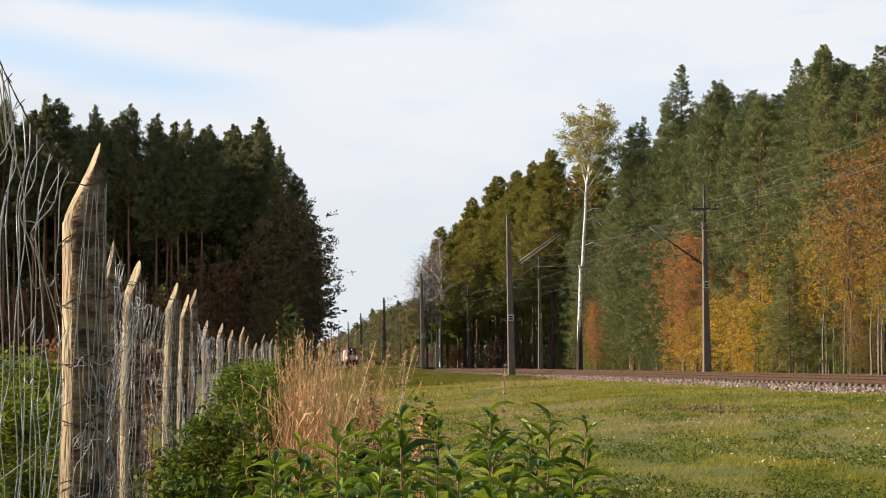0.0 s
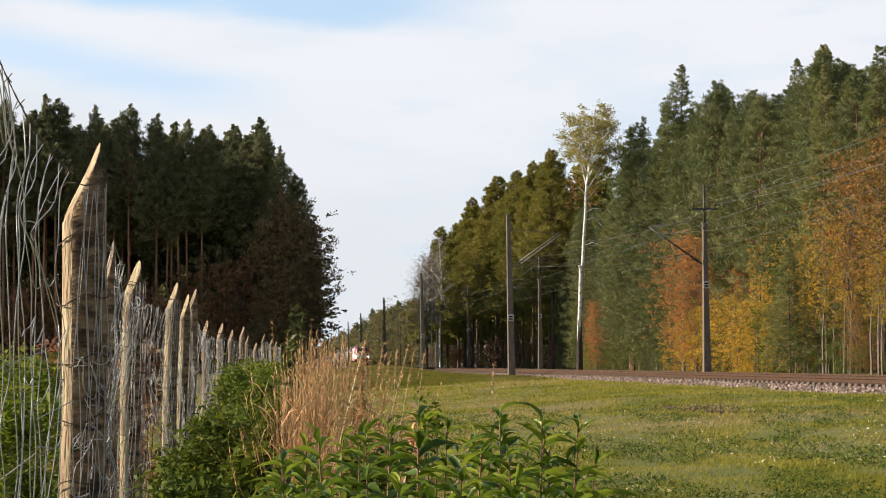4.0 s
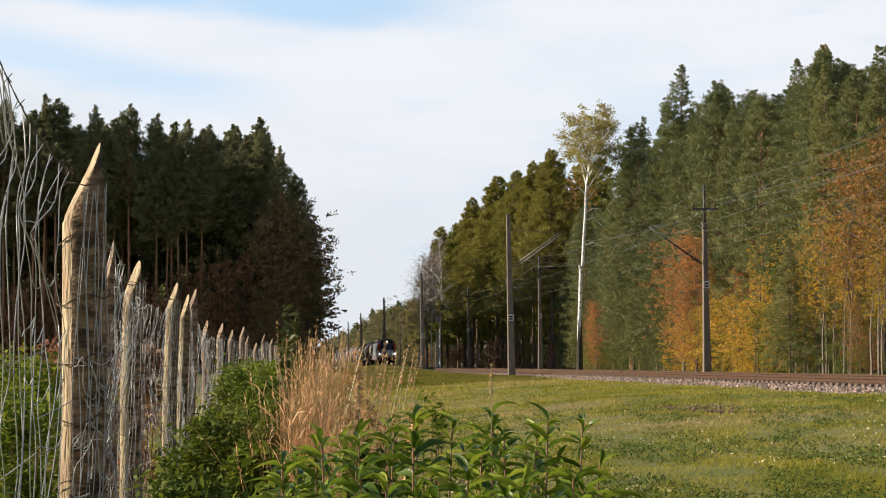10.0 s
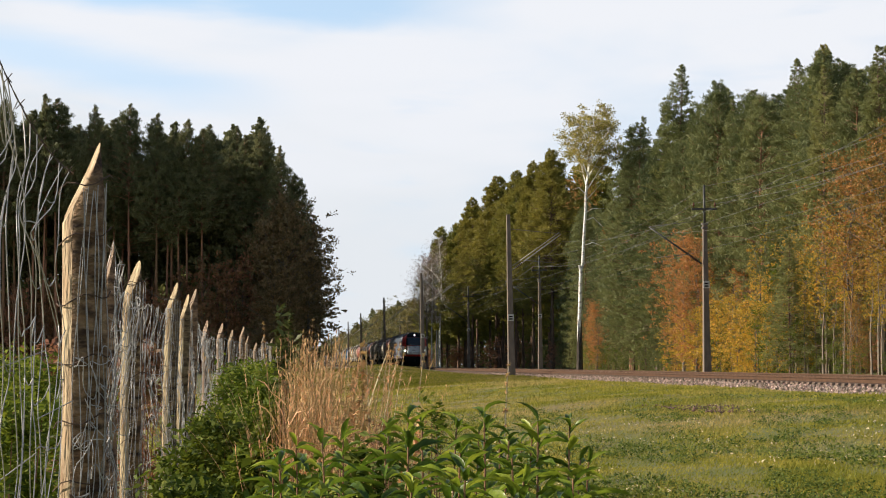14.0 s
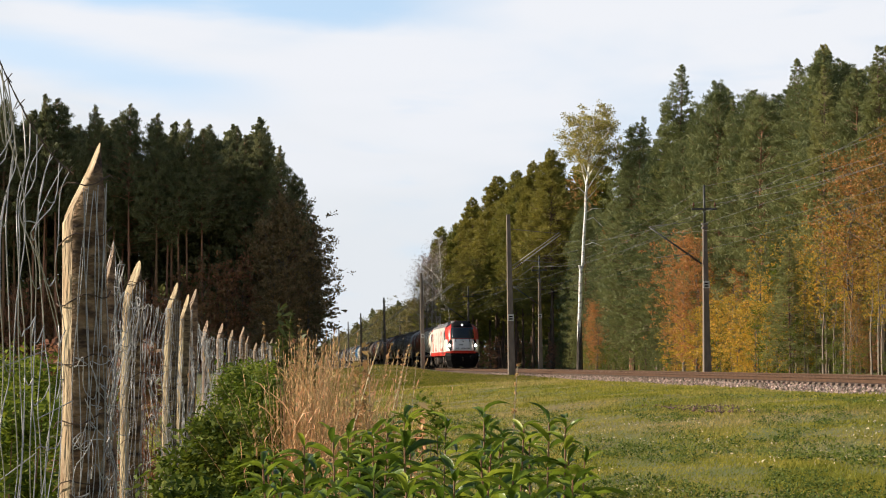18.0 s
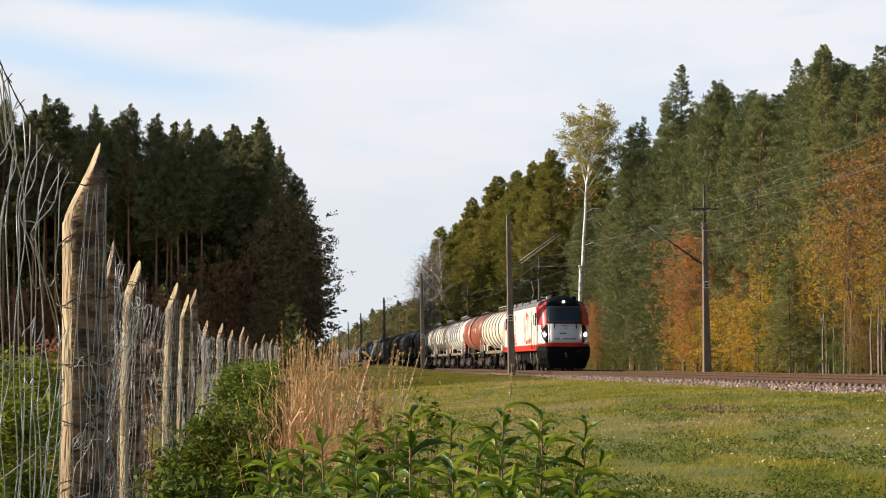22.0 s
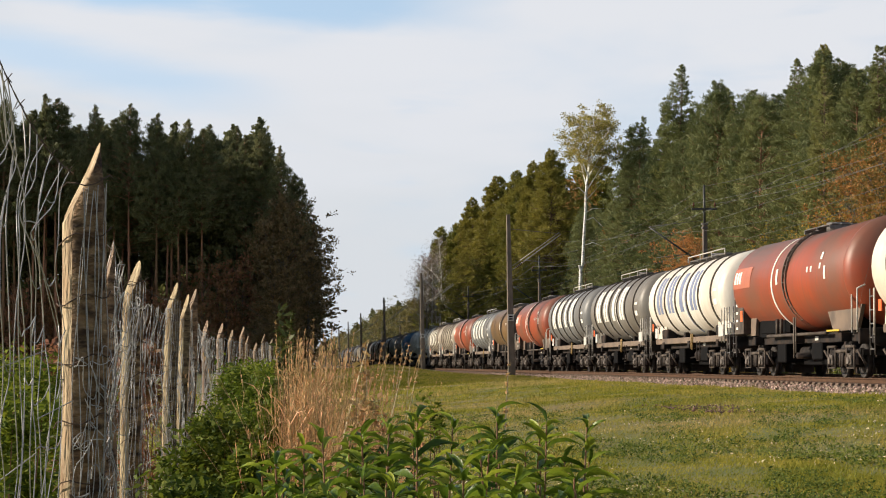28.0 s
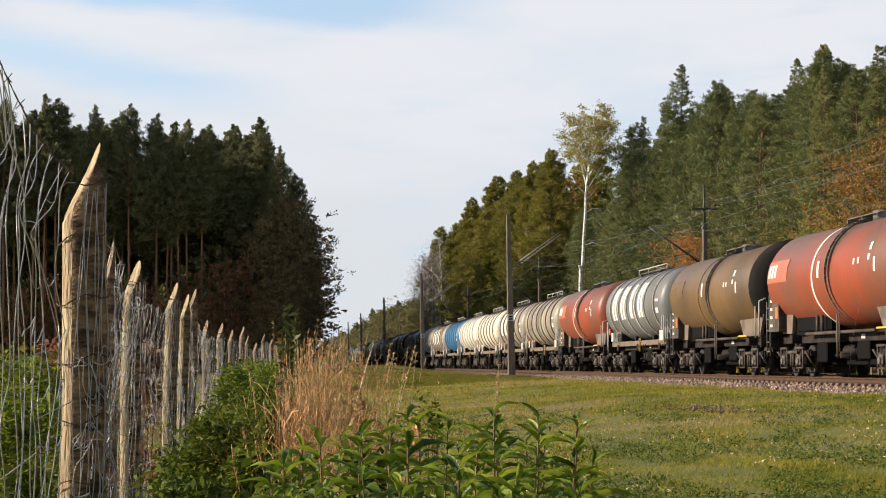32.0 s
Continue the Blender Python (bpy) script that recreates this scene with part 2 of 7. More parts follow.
M_LOCO_GREY = mat("loco_front_grey_paint", (0.62, 0.62, 0.63), (0.56, 0.56, 0.57), 0.35, scale=1.5, coat=0.3)
M_LOCO_RED = mat("loco_red_paint", (0.66, 0.045, 0.03), (0.56, 0.035, 0.025), 0.35, scale=1.5, coat=0.3)
M_DRAWING = mat("faded_red_drawing", (0.62, 0.09, 0.06), (0.52, 0.10, 0.07), 0.5, scale=3, stain=(0.70, 0.30, 0.24), stain_scale=2.5)
M_ROOF = mat("loco_roof_grey", (0.17, 0.17, 0.175), (0.11, 0.11, 0.115), 0.6, scale=2.0)
M_GLASS = mat("dark_windscreen", (0.02, 0.025, 0.03), (0.015, 0.02, 0.025), 0.06, scale=1, spec=0.5)
M_LAMP = mat("headlight_glow", (1.0, 0.95, 0.85), (1.0, 0.96, 0.9), 0.3, glow=60.0)
M_BLUE_MARK = mat("faded_blue_marking", (0.16, 0.19, 0.30), (0.22, 0.25, 0.36), 0.6, scale=4)
M_WHITE_MARK = mat("white_marking", (0.84, 0.81, 0.73), (0.74, 0.70, 0.62), 0.6, scale=3)
M_ORANGE_MARK = mat("orange_marking", (0.85, 0.16, 0.04), (0.78, 0.13, 0.035), 0.5, scale=3)
M_PALE_RED = mat("pale_red_field", (0.46, 0.15, 0.085), (0.40, 0.13, 0.08), 0.5, scale=3)
M_HOSE = mat("drain_hose", (0.36, 0.24, 0.09), (0.26, 0.17, 0.07), 0.7, scale=6)
M_RIB_LIGHT = mat("light_rib", (0.60, 0.57, 0.50), (0.42, 0.39, 0.34), 0.6, scale=3)
M_RIB_DARK = mat("dark_rib", (0.10, 0.085, 0.07), (0.16, 0.13, 0.10), 0.7, scale=3)


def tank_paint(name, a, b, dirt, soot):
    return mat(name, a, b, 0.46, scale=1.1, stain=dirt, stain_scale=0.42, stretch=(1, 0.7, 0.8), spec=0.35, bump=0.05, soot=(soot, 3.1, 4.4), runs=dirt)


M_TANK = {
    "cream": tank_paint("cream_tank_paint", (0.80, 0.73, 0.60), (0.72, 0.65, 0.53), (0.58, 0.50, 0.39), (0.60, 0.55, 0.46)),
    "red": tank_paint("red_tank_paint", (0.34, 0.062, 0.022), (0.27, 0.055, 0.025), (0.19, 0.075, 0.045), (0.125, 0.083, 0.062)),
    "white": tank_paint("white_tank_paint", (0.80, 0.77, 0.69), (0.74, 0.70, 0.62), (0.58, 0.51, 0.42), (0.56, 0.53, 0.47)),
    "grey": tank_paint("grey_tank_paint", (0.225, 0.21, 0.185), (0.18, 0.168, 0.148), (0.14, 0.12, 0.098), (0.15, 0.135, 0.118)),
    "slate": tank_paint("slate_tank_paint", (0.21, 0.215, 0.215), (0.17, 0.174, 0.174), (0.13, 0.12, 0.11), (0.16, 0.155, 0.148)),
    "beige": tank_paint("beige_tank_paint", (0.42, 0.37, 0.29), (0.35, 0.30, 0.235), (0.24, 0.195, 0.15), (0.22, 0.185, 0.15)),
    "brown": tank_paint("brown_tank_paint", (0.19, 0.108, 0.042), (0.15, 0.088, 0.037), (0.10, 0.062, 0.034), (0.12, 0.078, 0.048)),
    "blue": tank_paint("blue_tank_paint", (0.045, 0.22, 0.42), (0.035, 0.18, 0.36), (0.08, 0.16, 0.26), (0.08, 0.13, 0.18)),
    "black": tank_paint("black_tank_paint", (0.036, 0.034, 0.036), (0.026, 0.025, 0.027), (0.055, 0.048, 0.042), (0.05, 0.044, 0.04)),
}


# ---- building tools ----
def part(name, bm, material, parent, label=""):
    """Links a bmesh as one mesh under a thing or a part."""
    me = bpy.data.meshes.new(name)
    bm.to_mesh(me)
    bm.free()
    me.materials.append(material)
    ob = new(name, me)
    ob.parent = parent
    return tagged(ob, label)


def raw(name, verts, faces, material, parent=None, smooth=False):
    me = bpy.data.meshes.new(name)
    me.from_pydata([tuple(v) for v in verts], [], faces)
    me.materials.append(material)
    if smooth:
        me.polygons.foreach_set("use_smooth", [True] * len(me.polygons))
    ob = new(name, me)
    ob.parent = parent
    return ob


def fast(name, verts, n_side, material, parent=None):
    """A mesh of loose faces with n_side corners each, from an array (faces, n_side, 3)."""
    count = len(verts)
    me = bpy.data.meshes.new(name)
    me.vertices.add(count * n_side)
    me.vertices.foreach_set("co", np.ascontiguousarray(verts, dtype=np.float32).ravel())
    me.loops.add(count * n_side)
    me.loops.foreach_set("vertex_index", np.arange(count * n_side, dtype=np.int32))
    me.polygons.add(count)
    me.polygons.foreach_set("loop_start", np.arange(0, count * n_side, n_side, dtype=np.int32))
    me.update(calc_edges=True)
    me.materials.append(material)
    ob = new(name, me)
    ob.parent = parent
    return ob


def box(bm, x0, x1, y0, y1, z0, z1, bevel=0.0, m=None):
    r = bmesh.ops.create_cube(bm, size=1)
    vs = r["verts"]
    bmesh.ops.scale(bm, vec=(x1 - x0, y1 - y0, z1 - z0), verts=vs)
    bmesh.ops.translate(bm, vec=((x0 + x1) / 2, (y0 + y1) / 2, (z0 + z1) / 2), verts=vs)
    if m:
        bmesh.ops.transform(bm, matrix=m, verts=vs)
    if bevel:
        es = list({e for v in vs for e in v.link_edges})
        bmesh.ops.bevel(bm, geom=es, offset=bevel, segments=1, affect="EDGES", profile=0.6)
    return bm


def boxed(*a, **k):
    return box(bmesh.new(), *a, **k)


def rod(bm, a, b, r, r2=None, seg=8, caps=True):
    a, b = Vector(a), Vector(b)
    d = b - a
    made = bmesh.ops.create_cone(bm, cap_ends=caps, segments=seg, radius1=r, radius2=r if r2 is None else r2, depth=d.length)
    m = Matrix.Translation((a + b) / 2) @ d.to_track_quat("Z", "Y").to_matrix().to_4x4()
    bmesh.ops.transform(bm, matrix=m, verts=made["verts"])
    for f in {f for v in made["verts"] for f in v.link_faces}:
        if len(f.verts) == 4:
            f.smooth = True
    return bm


def rods(pairs, r, seg=8):
    bm = bmesh.new()
    for a, b in pairs:
        rod(bm, a, b, r, seg=seg)
    return bm


def tubes(lines, radii, sides=3):
    """Thin tubes along polylines: verts and faces."""
    V, F = [], []
    for line, r in zip(lines, radii):
        base = len(V)
        pts = [Vector(p) for p in line]
        for i, p in enumerate(pts):
            d = (pts[min(i + 1, len(pts) - 1)] - pts[max(i - 1, 0)]).normalized()
            u = d.cross(Vector((0.31, 0.22, 0.92))).normalized()
            w = d.cross(u)
            rr = r[i] if isinstance(r, (list, tuple)) else r
            for k in range(sides):
                a = 2 * math.pi * k / sides
                V.append(p + (u * math.cos(a) + w * math.sin(a)) * rr)
        for i in range(len(pts) - 1):
            for k in range(sides):
                k2 = (k + 1) % sides
                F.append((base + i * sides + k, base + i * sides + k2, base + (i + 1) * sides + k2, base + (i + 1) * sides + k))
    return V, F


def empty(name, m=None, **tags):
    ob = new(name)
    ob.empty_display_size = 0.3
    if m is not None:
        ob.matrix_basis = m
    return tagged(ob, **tags)


def place(x, y, z, turn=0.0, scale=1.0, lean=0.0):
    s = scale if isinstance(scale, tuple) else (scale, scale, scale)
    return Matrix.LocRotScale((x, y, z), Euler((radians(lean), radians(lean * 0.6), radians(turn))), s)


# ---- the plan: a straight double track ----
DEEP = 3.5 / 3.0
TRACK_X, ALONG = 16.3, Vector((-0.08031, 0.99677, 0))
ASIDE = Vector((0.99677, 0.08031, 0))
RAIL_Z, GAUGE = 1.15, 1.435
TRACK_TURN = 4.606


def on_track(s, u, z=0.0):
    """s metres along the line, u metres from the near track's middle (away from the fence)."""
    return Vector((TRACK_X, 0, z)) + ALONG * s + ASIDE * u


def offset_of(x, y):
    d = Vector((x - TRACK_X, y, 0))
    return d.dot(ASIDE), d.dot(ALONG)


def ease(a, b, v):
    v = min(1.0, max(0.0, (v - a) / (b - a)))
    return v * v * (3 - 2 * v)


def ground_z(x, y):
    u, s = offset_of(x, y)
    z = 0.80 * ease(-17, -3.2, u)
    z += 0.25 * ease(9, 16, u)
    far = ease(128, 268, s)
    z = z * (1 - far) + max(z, 0.85) * far
    z += 0.66 * math.exp(-((x + 6.5) / 4.5) ** 2 - ((y - 200) / 40) ** 2)
    z += (noise.noise((x * 0.15, y * 0.07, 0.0)) * 0.10 + noise.noise((x * 0.6, y * 0.4, 3.0)) * 0.04) * ease(-2.8, -4.5, u) if u < 0 else 0
    return z


# ---- ground, track bed, rails ----
def ground():
    xs = [-900, -500, -300, -200, -140, -100] + [-70 + 4 * i for i in range(13)] + [-18 + 0.75 * i for i in range(56)] + [25 + 3 * i for i in range(15)] + [80, 110, 150, 220, 320, 500, 900]
    ys = [-300, -120, -60, -30, -15] + [-8 + 2 * i for i in range(6)] + [4 + 1.05 * i for i in range(70)] + [78 + 3.2 * i for i in range(64)] + [285, 292, 310, 340, 400, 500, 650, 900, 1300, 2000, 3000]
    V = [(x, y, ground_z(x, y)) for y in ys for x in xs]
    n = len(xs)
    F = [(j * n + i, j * n + i + 1, (j + 1) * n + i + 1, (j + 1) * n + i) for j in range(len(ys) - 1) for i in range(n - 1)]
    return tagged(raw("ground", V, F, M_GRASS_GROUND, smooth=True), "mown green meadow with dry yellowish patches", "ground", kind="structure")


S0, S1 = -60, 900


def prism(name, profile, s0, s1, material, parent=None, steps=1):
    V, F = [], []
    n = len(profile)
    for i in range(steps + 1):
        s = s0 + (s1 - s0) * i / steps
        V += [on_track(s, u, z) for u, z in profile]
    for i in range(steps):
        for k in range(n):
            k2 = (k + 1) % n
            F.append((i * n + k, i * n + k2, (i + 1) * n + k2, (i + 1) * n + k))
    F += [tuple(reversed(range(n))), tuple(range(steps * n, steps * n + n))]
    return raw(name, V, F, material, parent)


def track_bed():
    bed = prism("ballast", [(-2.95, 0.45), (-2.75, 0.77), (-1.55, 0.885), (-1.22, 0.95), (1.6, 0.97), (2.0, 0.90), (2.4, 0.97), (5.8, 0.97), (6.9, 0.80), (7.2, 0.45)], S0, S1, M_BALLAST, steps=40)
    tagged(bed, "rust-stained crushed stone bed under both tracks", "ballast", kind="structure")
    head = [(-0.036, 0), (0.036, 0), (0.036, -0.035), (0.010, -0.05), (0.010, -0.13), (0.07, -0.145), (0.07, -0.155), (-0.07, -0.155), (-0.07, -0.145), (-0.010, -0.13), (-0.010, -0.05), (-0.036, -0.035)]
    for centre, word in ((0.0, "near"), (4.0, "far")):
        for side in (-1, 1):
            c = centre + side * (GAUGE / 2 + 0.036)
            rail = prism("rail", [(c + a, RAIL_Z + b) for a, b in head], S0, S1, M_RAIL)
            tagged(rail, "rusty steel rail with a worn bright head", "rail", "rails", kind="structure")
            top = prism("rail_head", [(c - 0.014, RAIL_Z + 0.0015), (c + 0.014, RAIL_Z + 0.0015), (c + 0.014, RAIL_Z - 0.004), (c - 0.014, RAIL_Z - 0.004)], S0, S1, M_RAIL_TOP, rail)
    return bed


def stones(bed):
    """Loose crushed stone on the shoulder and between the rails, where the camera sees it near."""
    rng = np.random.default_rng(5)

    def heap(name, count, s_lo, s_hi, u_lo, u_hi, z_of, size, material):
        s = s_lo + (s_hi - s_lo) * rng.random(count) ** 1.4
        u = u_lo + (u_hi - u_lo) * rng.random(count)
        base = np.array([[0, 0, 1], [1, 0, 0], [0, 1, 0], [-1, 0, 0], [0, -1, 0], [0, 0, -1]], float)
        tri = np.array([(0, 1, 2), (0, 2, 3), (0, 3, 4), (0, 4, 1), (5, 2, 1), (5, 3, 2), (5, 4, 3), (5, 1, 4)])
        pts = base[None] * (0.6 + 0.8 * rng.random((count, 6, 1))) * (size * (0.6 + 0.8 * rng.random((count, 1, 1))))
        a = rng.random(count) * 6.28
        c, sn = np.cos(a)[:, None], np.sin(a)[:, None]
        x, y = pts[..., 0] * c - pts[..., 1] * sn, pts[..., 0] * sn + pts[..., 1] * c
        pos = np.array([on_track(float(si), float(ui), z_of(float(ui))) for si, ui in zip(s, u)])
        pts = np.stack([x, y, pts[..., 2] * 0.75], -1) + pos[:, None, :]
        me = bpy.data.meshes.new(name)
        F = (tri[None] + (np.arange(count) * 6)[:, None, None]).reshape(-1, 3)
        me.from_pydata(pts.reshape(-1, 3).tolist(), [], F.tolist())
        me.materials.append(material)
        ob = new(name, me)
        ob.parent = bed
        return tagged(ob, "loose angular pale crushed stone", kind="stuff")

    heap("shoulder_stones", 11000, 32, 140, -2.95, -1.38, lambda u: 0.90 if u > -1.55 else 0.895 - 0.095 * (-1.55 - u), 0.068, M_STONE)
    heap("spilled_stones", 1500, 32, 128, -3.6, -2.7, lambda u: 0.77, 0.035, M_STONE)
    heap("gravel_patch", 260, 36, 42.5, -8.8, -6.4, lambda u: ground_z(6.0, 38) + 0.005, 0.026, M_RUST_STONE)
    heap("track_stones", 8000, 32, 150, -1.3, 5.6, lambda u: 0.975, 0.036, M_RUST_STONE)


def sleepers(bed):
    bm = boxed(-1.3, 1.3, -0.13, 0.13, 0, 0.16, 0.015)
    me = bpy.data.meshes.new("sleeper")
    bm.to_mesh(me)
    bm.free()
    me.materials.append(M_SLEEPER)
    for i in range(180):
        row = 0 if i < 125 else 4.0
        s = 36 + 0.6 * (i if i < 125 else i - 125)
        ob = new("sleeper", me)
        ob.matrix_basis = Matrix.Translation(on_track(s, row, 0.845)) @ pose(0, 0, 0, 0, 0, TRACK_TURN)
        ob.parent = bed


# ---- masts of the overhead line ----
def mast(s, u, height, side, plate_z, lean=0.0, top_post=False, base_z=0.7):
    """A square tapered concrete mast; side: the way its bracket points across the track (0: none seen)."""
    b = on_track(s, u, base_z)
    t = empty("catenary_mast", Matrix.Translation(b) @ pose(0, 0, 0, 0, lean, TRACK_TURN), label="tapered grey concrete mast carrying the overhead line beside the track", category="mast", group="masts along the railway")
    bm = bmesh.new()
    h = height - base_z
    made = bmesh.ops.create_cone(bm, cap_ends=True, segments=4, radius1=0.30, radius2=0.145, depth=h)
    bmesh.ops.rotate(bm, verts=made["verts"], cent=(0, 0, 0), matrix=Matrix.Rotation(radians(45), 3, "Z"))
    bmesh.ops.translate(bm, vec=(0, 0, h / 2), verts=made["verts"])
    bmesh.ops.bevel(bm, geom=list(bm.edges), offset=0.02, segments=1, affect="EDGES")
    part("shaft", bm, M_CONCRETE, t)
    part("footing", boxed(-0.32, 0.32, -0.32, 0.32, -0.5, 0.14, 0.03), M_CONCRETE, t)
    w = 0.17
    part("number_plate", boxed(-w, w, -0.232, -0.22, plate_z - base_z - 0.2, plate_z - base_z + 0.2, 0.004), M_PLATE, t, "pale enamel plate with dark bars")
    bm = bmesh.new()
    for i in range(2):
        box(bm, -0.11, 0.11, -0.238, -0.232, plate_z - base_z - 0.12 + 0.14 * i, plate_z - base_z - 0.04 + 0.14 * i)
    part("plate_marks", bm, M_BLACK, t)
    if side:
        d = side
        z_root, z_tip = 7.05 - base_z, 9.1 - base_z
        # sunlit brackets get the light steel, shaded ones the dark cable colour
        part("bracket", rod(bmesh.new(), (d * 0.18, 0, z_root), (d * 3.1, 0, z_tip), 0.034 if d > 0 else 0.05), M_BRACKET if d > 0 else M_CABLE, t, "slanting steel tube bracket")
        part("tie_rod", rod(bmesh.new(), (d * 0.15, 0, z_tip + 0.35), (d * 3.05, 0, z_tip + 0.02), 0.016), M_STEEL, t)
        if d > 0:
            part("brace_tube", rod(bmesh.new(), (d * 0.2, 0, z_root + 0.24), (d * 3.0, 0, z_tip + 0.10), 0.022), M_BRACKET, t)
        bm = bmesh.new()
        for i in range(5):
            rod(bm, (d * (0.42 + 0.09 * i), 0, z_root + 0.165 + 0.062 * i), (d * (0.46 + 0.09 * i), 0, z_root + 0.193 + 0.062 * i), 0.085, 0.06, 10)
        part("insulator", bm, M_INSUL, t, "brown ribbed porcelain insulator")
        part("registration_arm", rod(bmesh.new(), (d * 0.9, 0, z_root + 0.55), (d * 2.7, 0, z_root + 0.35), 0.02), M_STEEL, t)
    if top_post:
        part("top_post", rod(bmesh.new(), (0, 0, h - 0.3), (0, 0, h + 2.1), 0.07), M_CABLE, t, "dark steel extension post")
        part("crossarm", boxed(-0.72, 0.72, -0.05, 0.05, h + 0.72, h + 0.84, 0.01), M_CABLE, t)
        for x in (-0.6, 0.6):
            bm = rod(bmesh.new(), (x, 0, h + 0.8), (x, 0, h + 1.15), 0.03)
            rod(bm, (x, 0, h + 0.95), (x, 0, h + 1.12), 0.07, 0.04)
            part("pin_insulator", bm, M_INSUL, t)
        for z in (h - 0.25, h - 0.05):
            part("clamp_band", boxed(-0.16, 0.16, -0.16, 0.16, z - 0.05, z + 0.05, 0.01), M_STEEL, t)
    return t


LEFT_MASTS = [42, 116.3, 189.8, 260.5, 338.7, 405.2, 473, 549, 625]
RIGHT_MASTS = [38.5, 108.6, 179.3, 248.8, 321, 395, 467, 543]


def sag(a, b, drop, n=16):
    a, b = Vector(a), Vector(b)
    return [a.lerp(b, i / n) - Vector((0, 0, drop * 4 * (i / n) * (1 - i / n))) for i in range(n + 1)]


def overhead_line():
    for s in LEFT_MASTS[1:]:
        mast(s, -2.95, 10.3, 1, 4.25, lean=-1.2)
    for s in RIGHT_MASTS[1:]:
        mast(s, 6.95, 9.3, -1, 5.9, lean=-0.5, top_post=True)
    for u, marks, word in ((0.1, LEFT_MASTS, "near"), (3.9, RIGHT_MASTS, "far")):
        lines, radii = [], []
        t = None
        for a, b in zip(marks, marks[1:]):
            top = sag(on_track(a, u, 8.75), on_track(b, u, 8.75), 1.3)
            wire = [on_track(a, u, 7.0), on_track(b, u, 7.0)]
            lines += [top, wire]
            radii += [0.007, 0.007]
            for i in range(2, 15, 2):
                p = top[i]
                lines.append([p, Vector((p.x, p.y, 7.0))])
                radii.append(0.004)
        V, F = tubes(lines, radii)
        tagged(raw("contact_line", V, F, M_CABLE), "dark copper contact wire hung from a sagging carrier cable", "cable", "overhead lines")
    for du, z in ((0.0, 11.35), (-0.62, 10.4), (0.62, 10.4)):
        lines = [sag(on_track(a, 6.95 + du, z), on_track(b, 6.95 + du, z), 0.9) for a, b in zip(RIGHT_MASTS, RIGHT_MASTS[1:])]
        V, F = tubes(lines, [0.010] * len(lines))
        tagged(raw("feeder_cable", V, F, M_CABLE), "thin grey feeder cable strung along the mast tops", "cable", "feeder cables")


ground()
bed = track_bed()
overhead_line()


# ---- trees ----
def sprays(rng, branches, tufts, per, size, puff, fan=0.26, thick=0.07, long=1.0, inner=0.3, slim=1.0, soft=0.0):
    """Foliage as loose triangles: every branch (root, tip) carries a fan of tufts, every tuft a few leaves: (faces, 3, 3)."""
    root = np.repeat(np.array([b[0] for b in branches], float), tufts, 0)
    tip = np.repeat(np.array([b[1] for b in branches], float), tufts, 0)
    keep = rng.random(len(root)) < np.clip(np.linalg.norm(tip - root, axis=1) / 0.8, 0.35, 1.0)
    root, tip = root[keep], tip[keep]
    n = len(root)
    g = inner + (1 - inner) * rng.random((n, 1)) ** 0.8
    way = tip - root
    reach = np.linalg.norm(way, axis=1, keepdims=True)
    way = way / np.maximum(reach, 1e-6)
    side = np.stack([-way[:, 1], way[:, 0], np.zeros(n)], 1)
    side /= np.maximum(np.linalg.norm(side, axis=1, keepdims=True), 1e-3)
    c = root + (tip - root) * g + side * rng.normal(size=(n, 1)) * fan * reach * (1.15 - 0.6 * g) + np.array([0, 0, 1.0]) * rng.normal(size=(n, 1)) * (thick * reach + 0.05)
    k = puff * (0.6 + 0.8 * rng.random((n, 1)))
    k = k * np.clip(reach / 1.2, 0.4, 1.0)
    small = np.repeat(np.clip(reach / 1.2, 0.55, 1.0), per, 0)
    c, k, out = np.repeat(c, per, 0), np.repeat(k, per, 0), np.repeat(way, per, 0)
    m = len(c)
    d = rng.normal(size=(m, 3))
    d /= np.linalg.norm(d, axis=1, keepdims=True)
    c = c + d * k * rng.random((m, 1)) ** 0.5 * np.array([1, 1, 0.6])
    a = d * (0.6 - 0.25 * soft) + out * (0.3 + 0.15 * soft) + np.array([0, 0, 0.35 * soft]) + rng.normal(size=(m, 3)) * (0.4 - 0.08 * soft)
    a /= np.linalg.norm(a, axis=1, keepdims=True)
    b = np.cross(a, rng.normal(size=(m, 3)))
    b /= np.maximum(np.linalg.norm(b, axis=1, keepdims=True), 1e-6)
    z = size * (0.6 + 0.8 * rng.random((m, 1))) * small
    return np.stack([c - a * z * long, c + a * z * long * 0.5 + b * z * 0.7 * slim, c + a * z * long * 0.7 - b * z * 0.6 * slim], 1)


def trunk_mesh(rng, height, radius, sway, limbs, seg=6):
    lines = [[(math.sin(i * 0.9 + sway) * sway * i / 8, math.cos(i * 0.7) * sway * i / 9, height * i / 8) for i in range(9)]]
    radii = [[radius * (1 - 0.88 * i / 8) * (1.25 if i == 0 else 1) for i in range(9)]]
    for a, b, r in limbs:
        a, b = Vector(a), Vector(b)
        mid = a.lerp(b, 0.5) + Vector((0, 0, (b - a).length * 0.06))
        lines.append([a, mid, b])
        radii.append([r, r * 0.6, r * 0.2])
    V, F = tubes(lines[:1], radii[:1], seg)
    V2, F2 = tubes(lines[1:], radii[1:], 3)
    return V + V2, F + [tuple(i + len(V) for i in f) for f in F2]


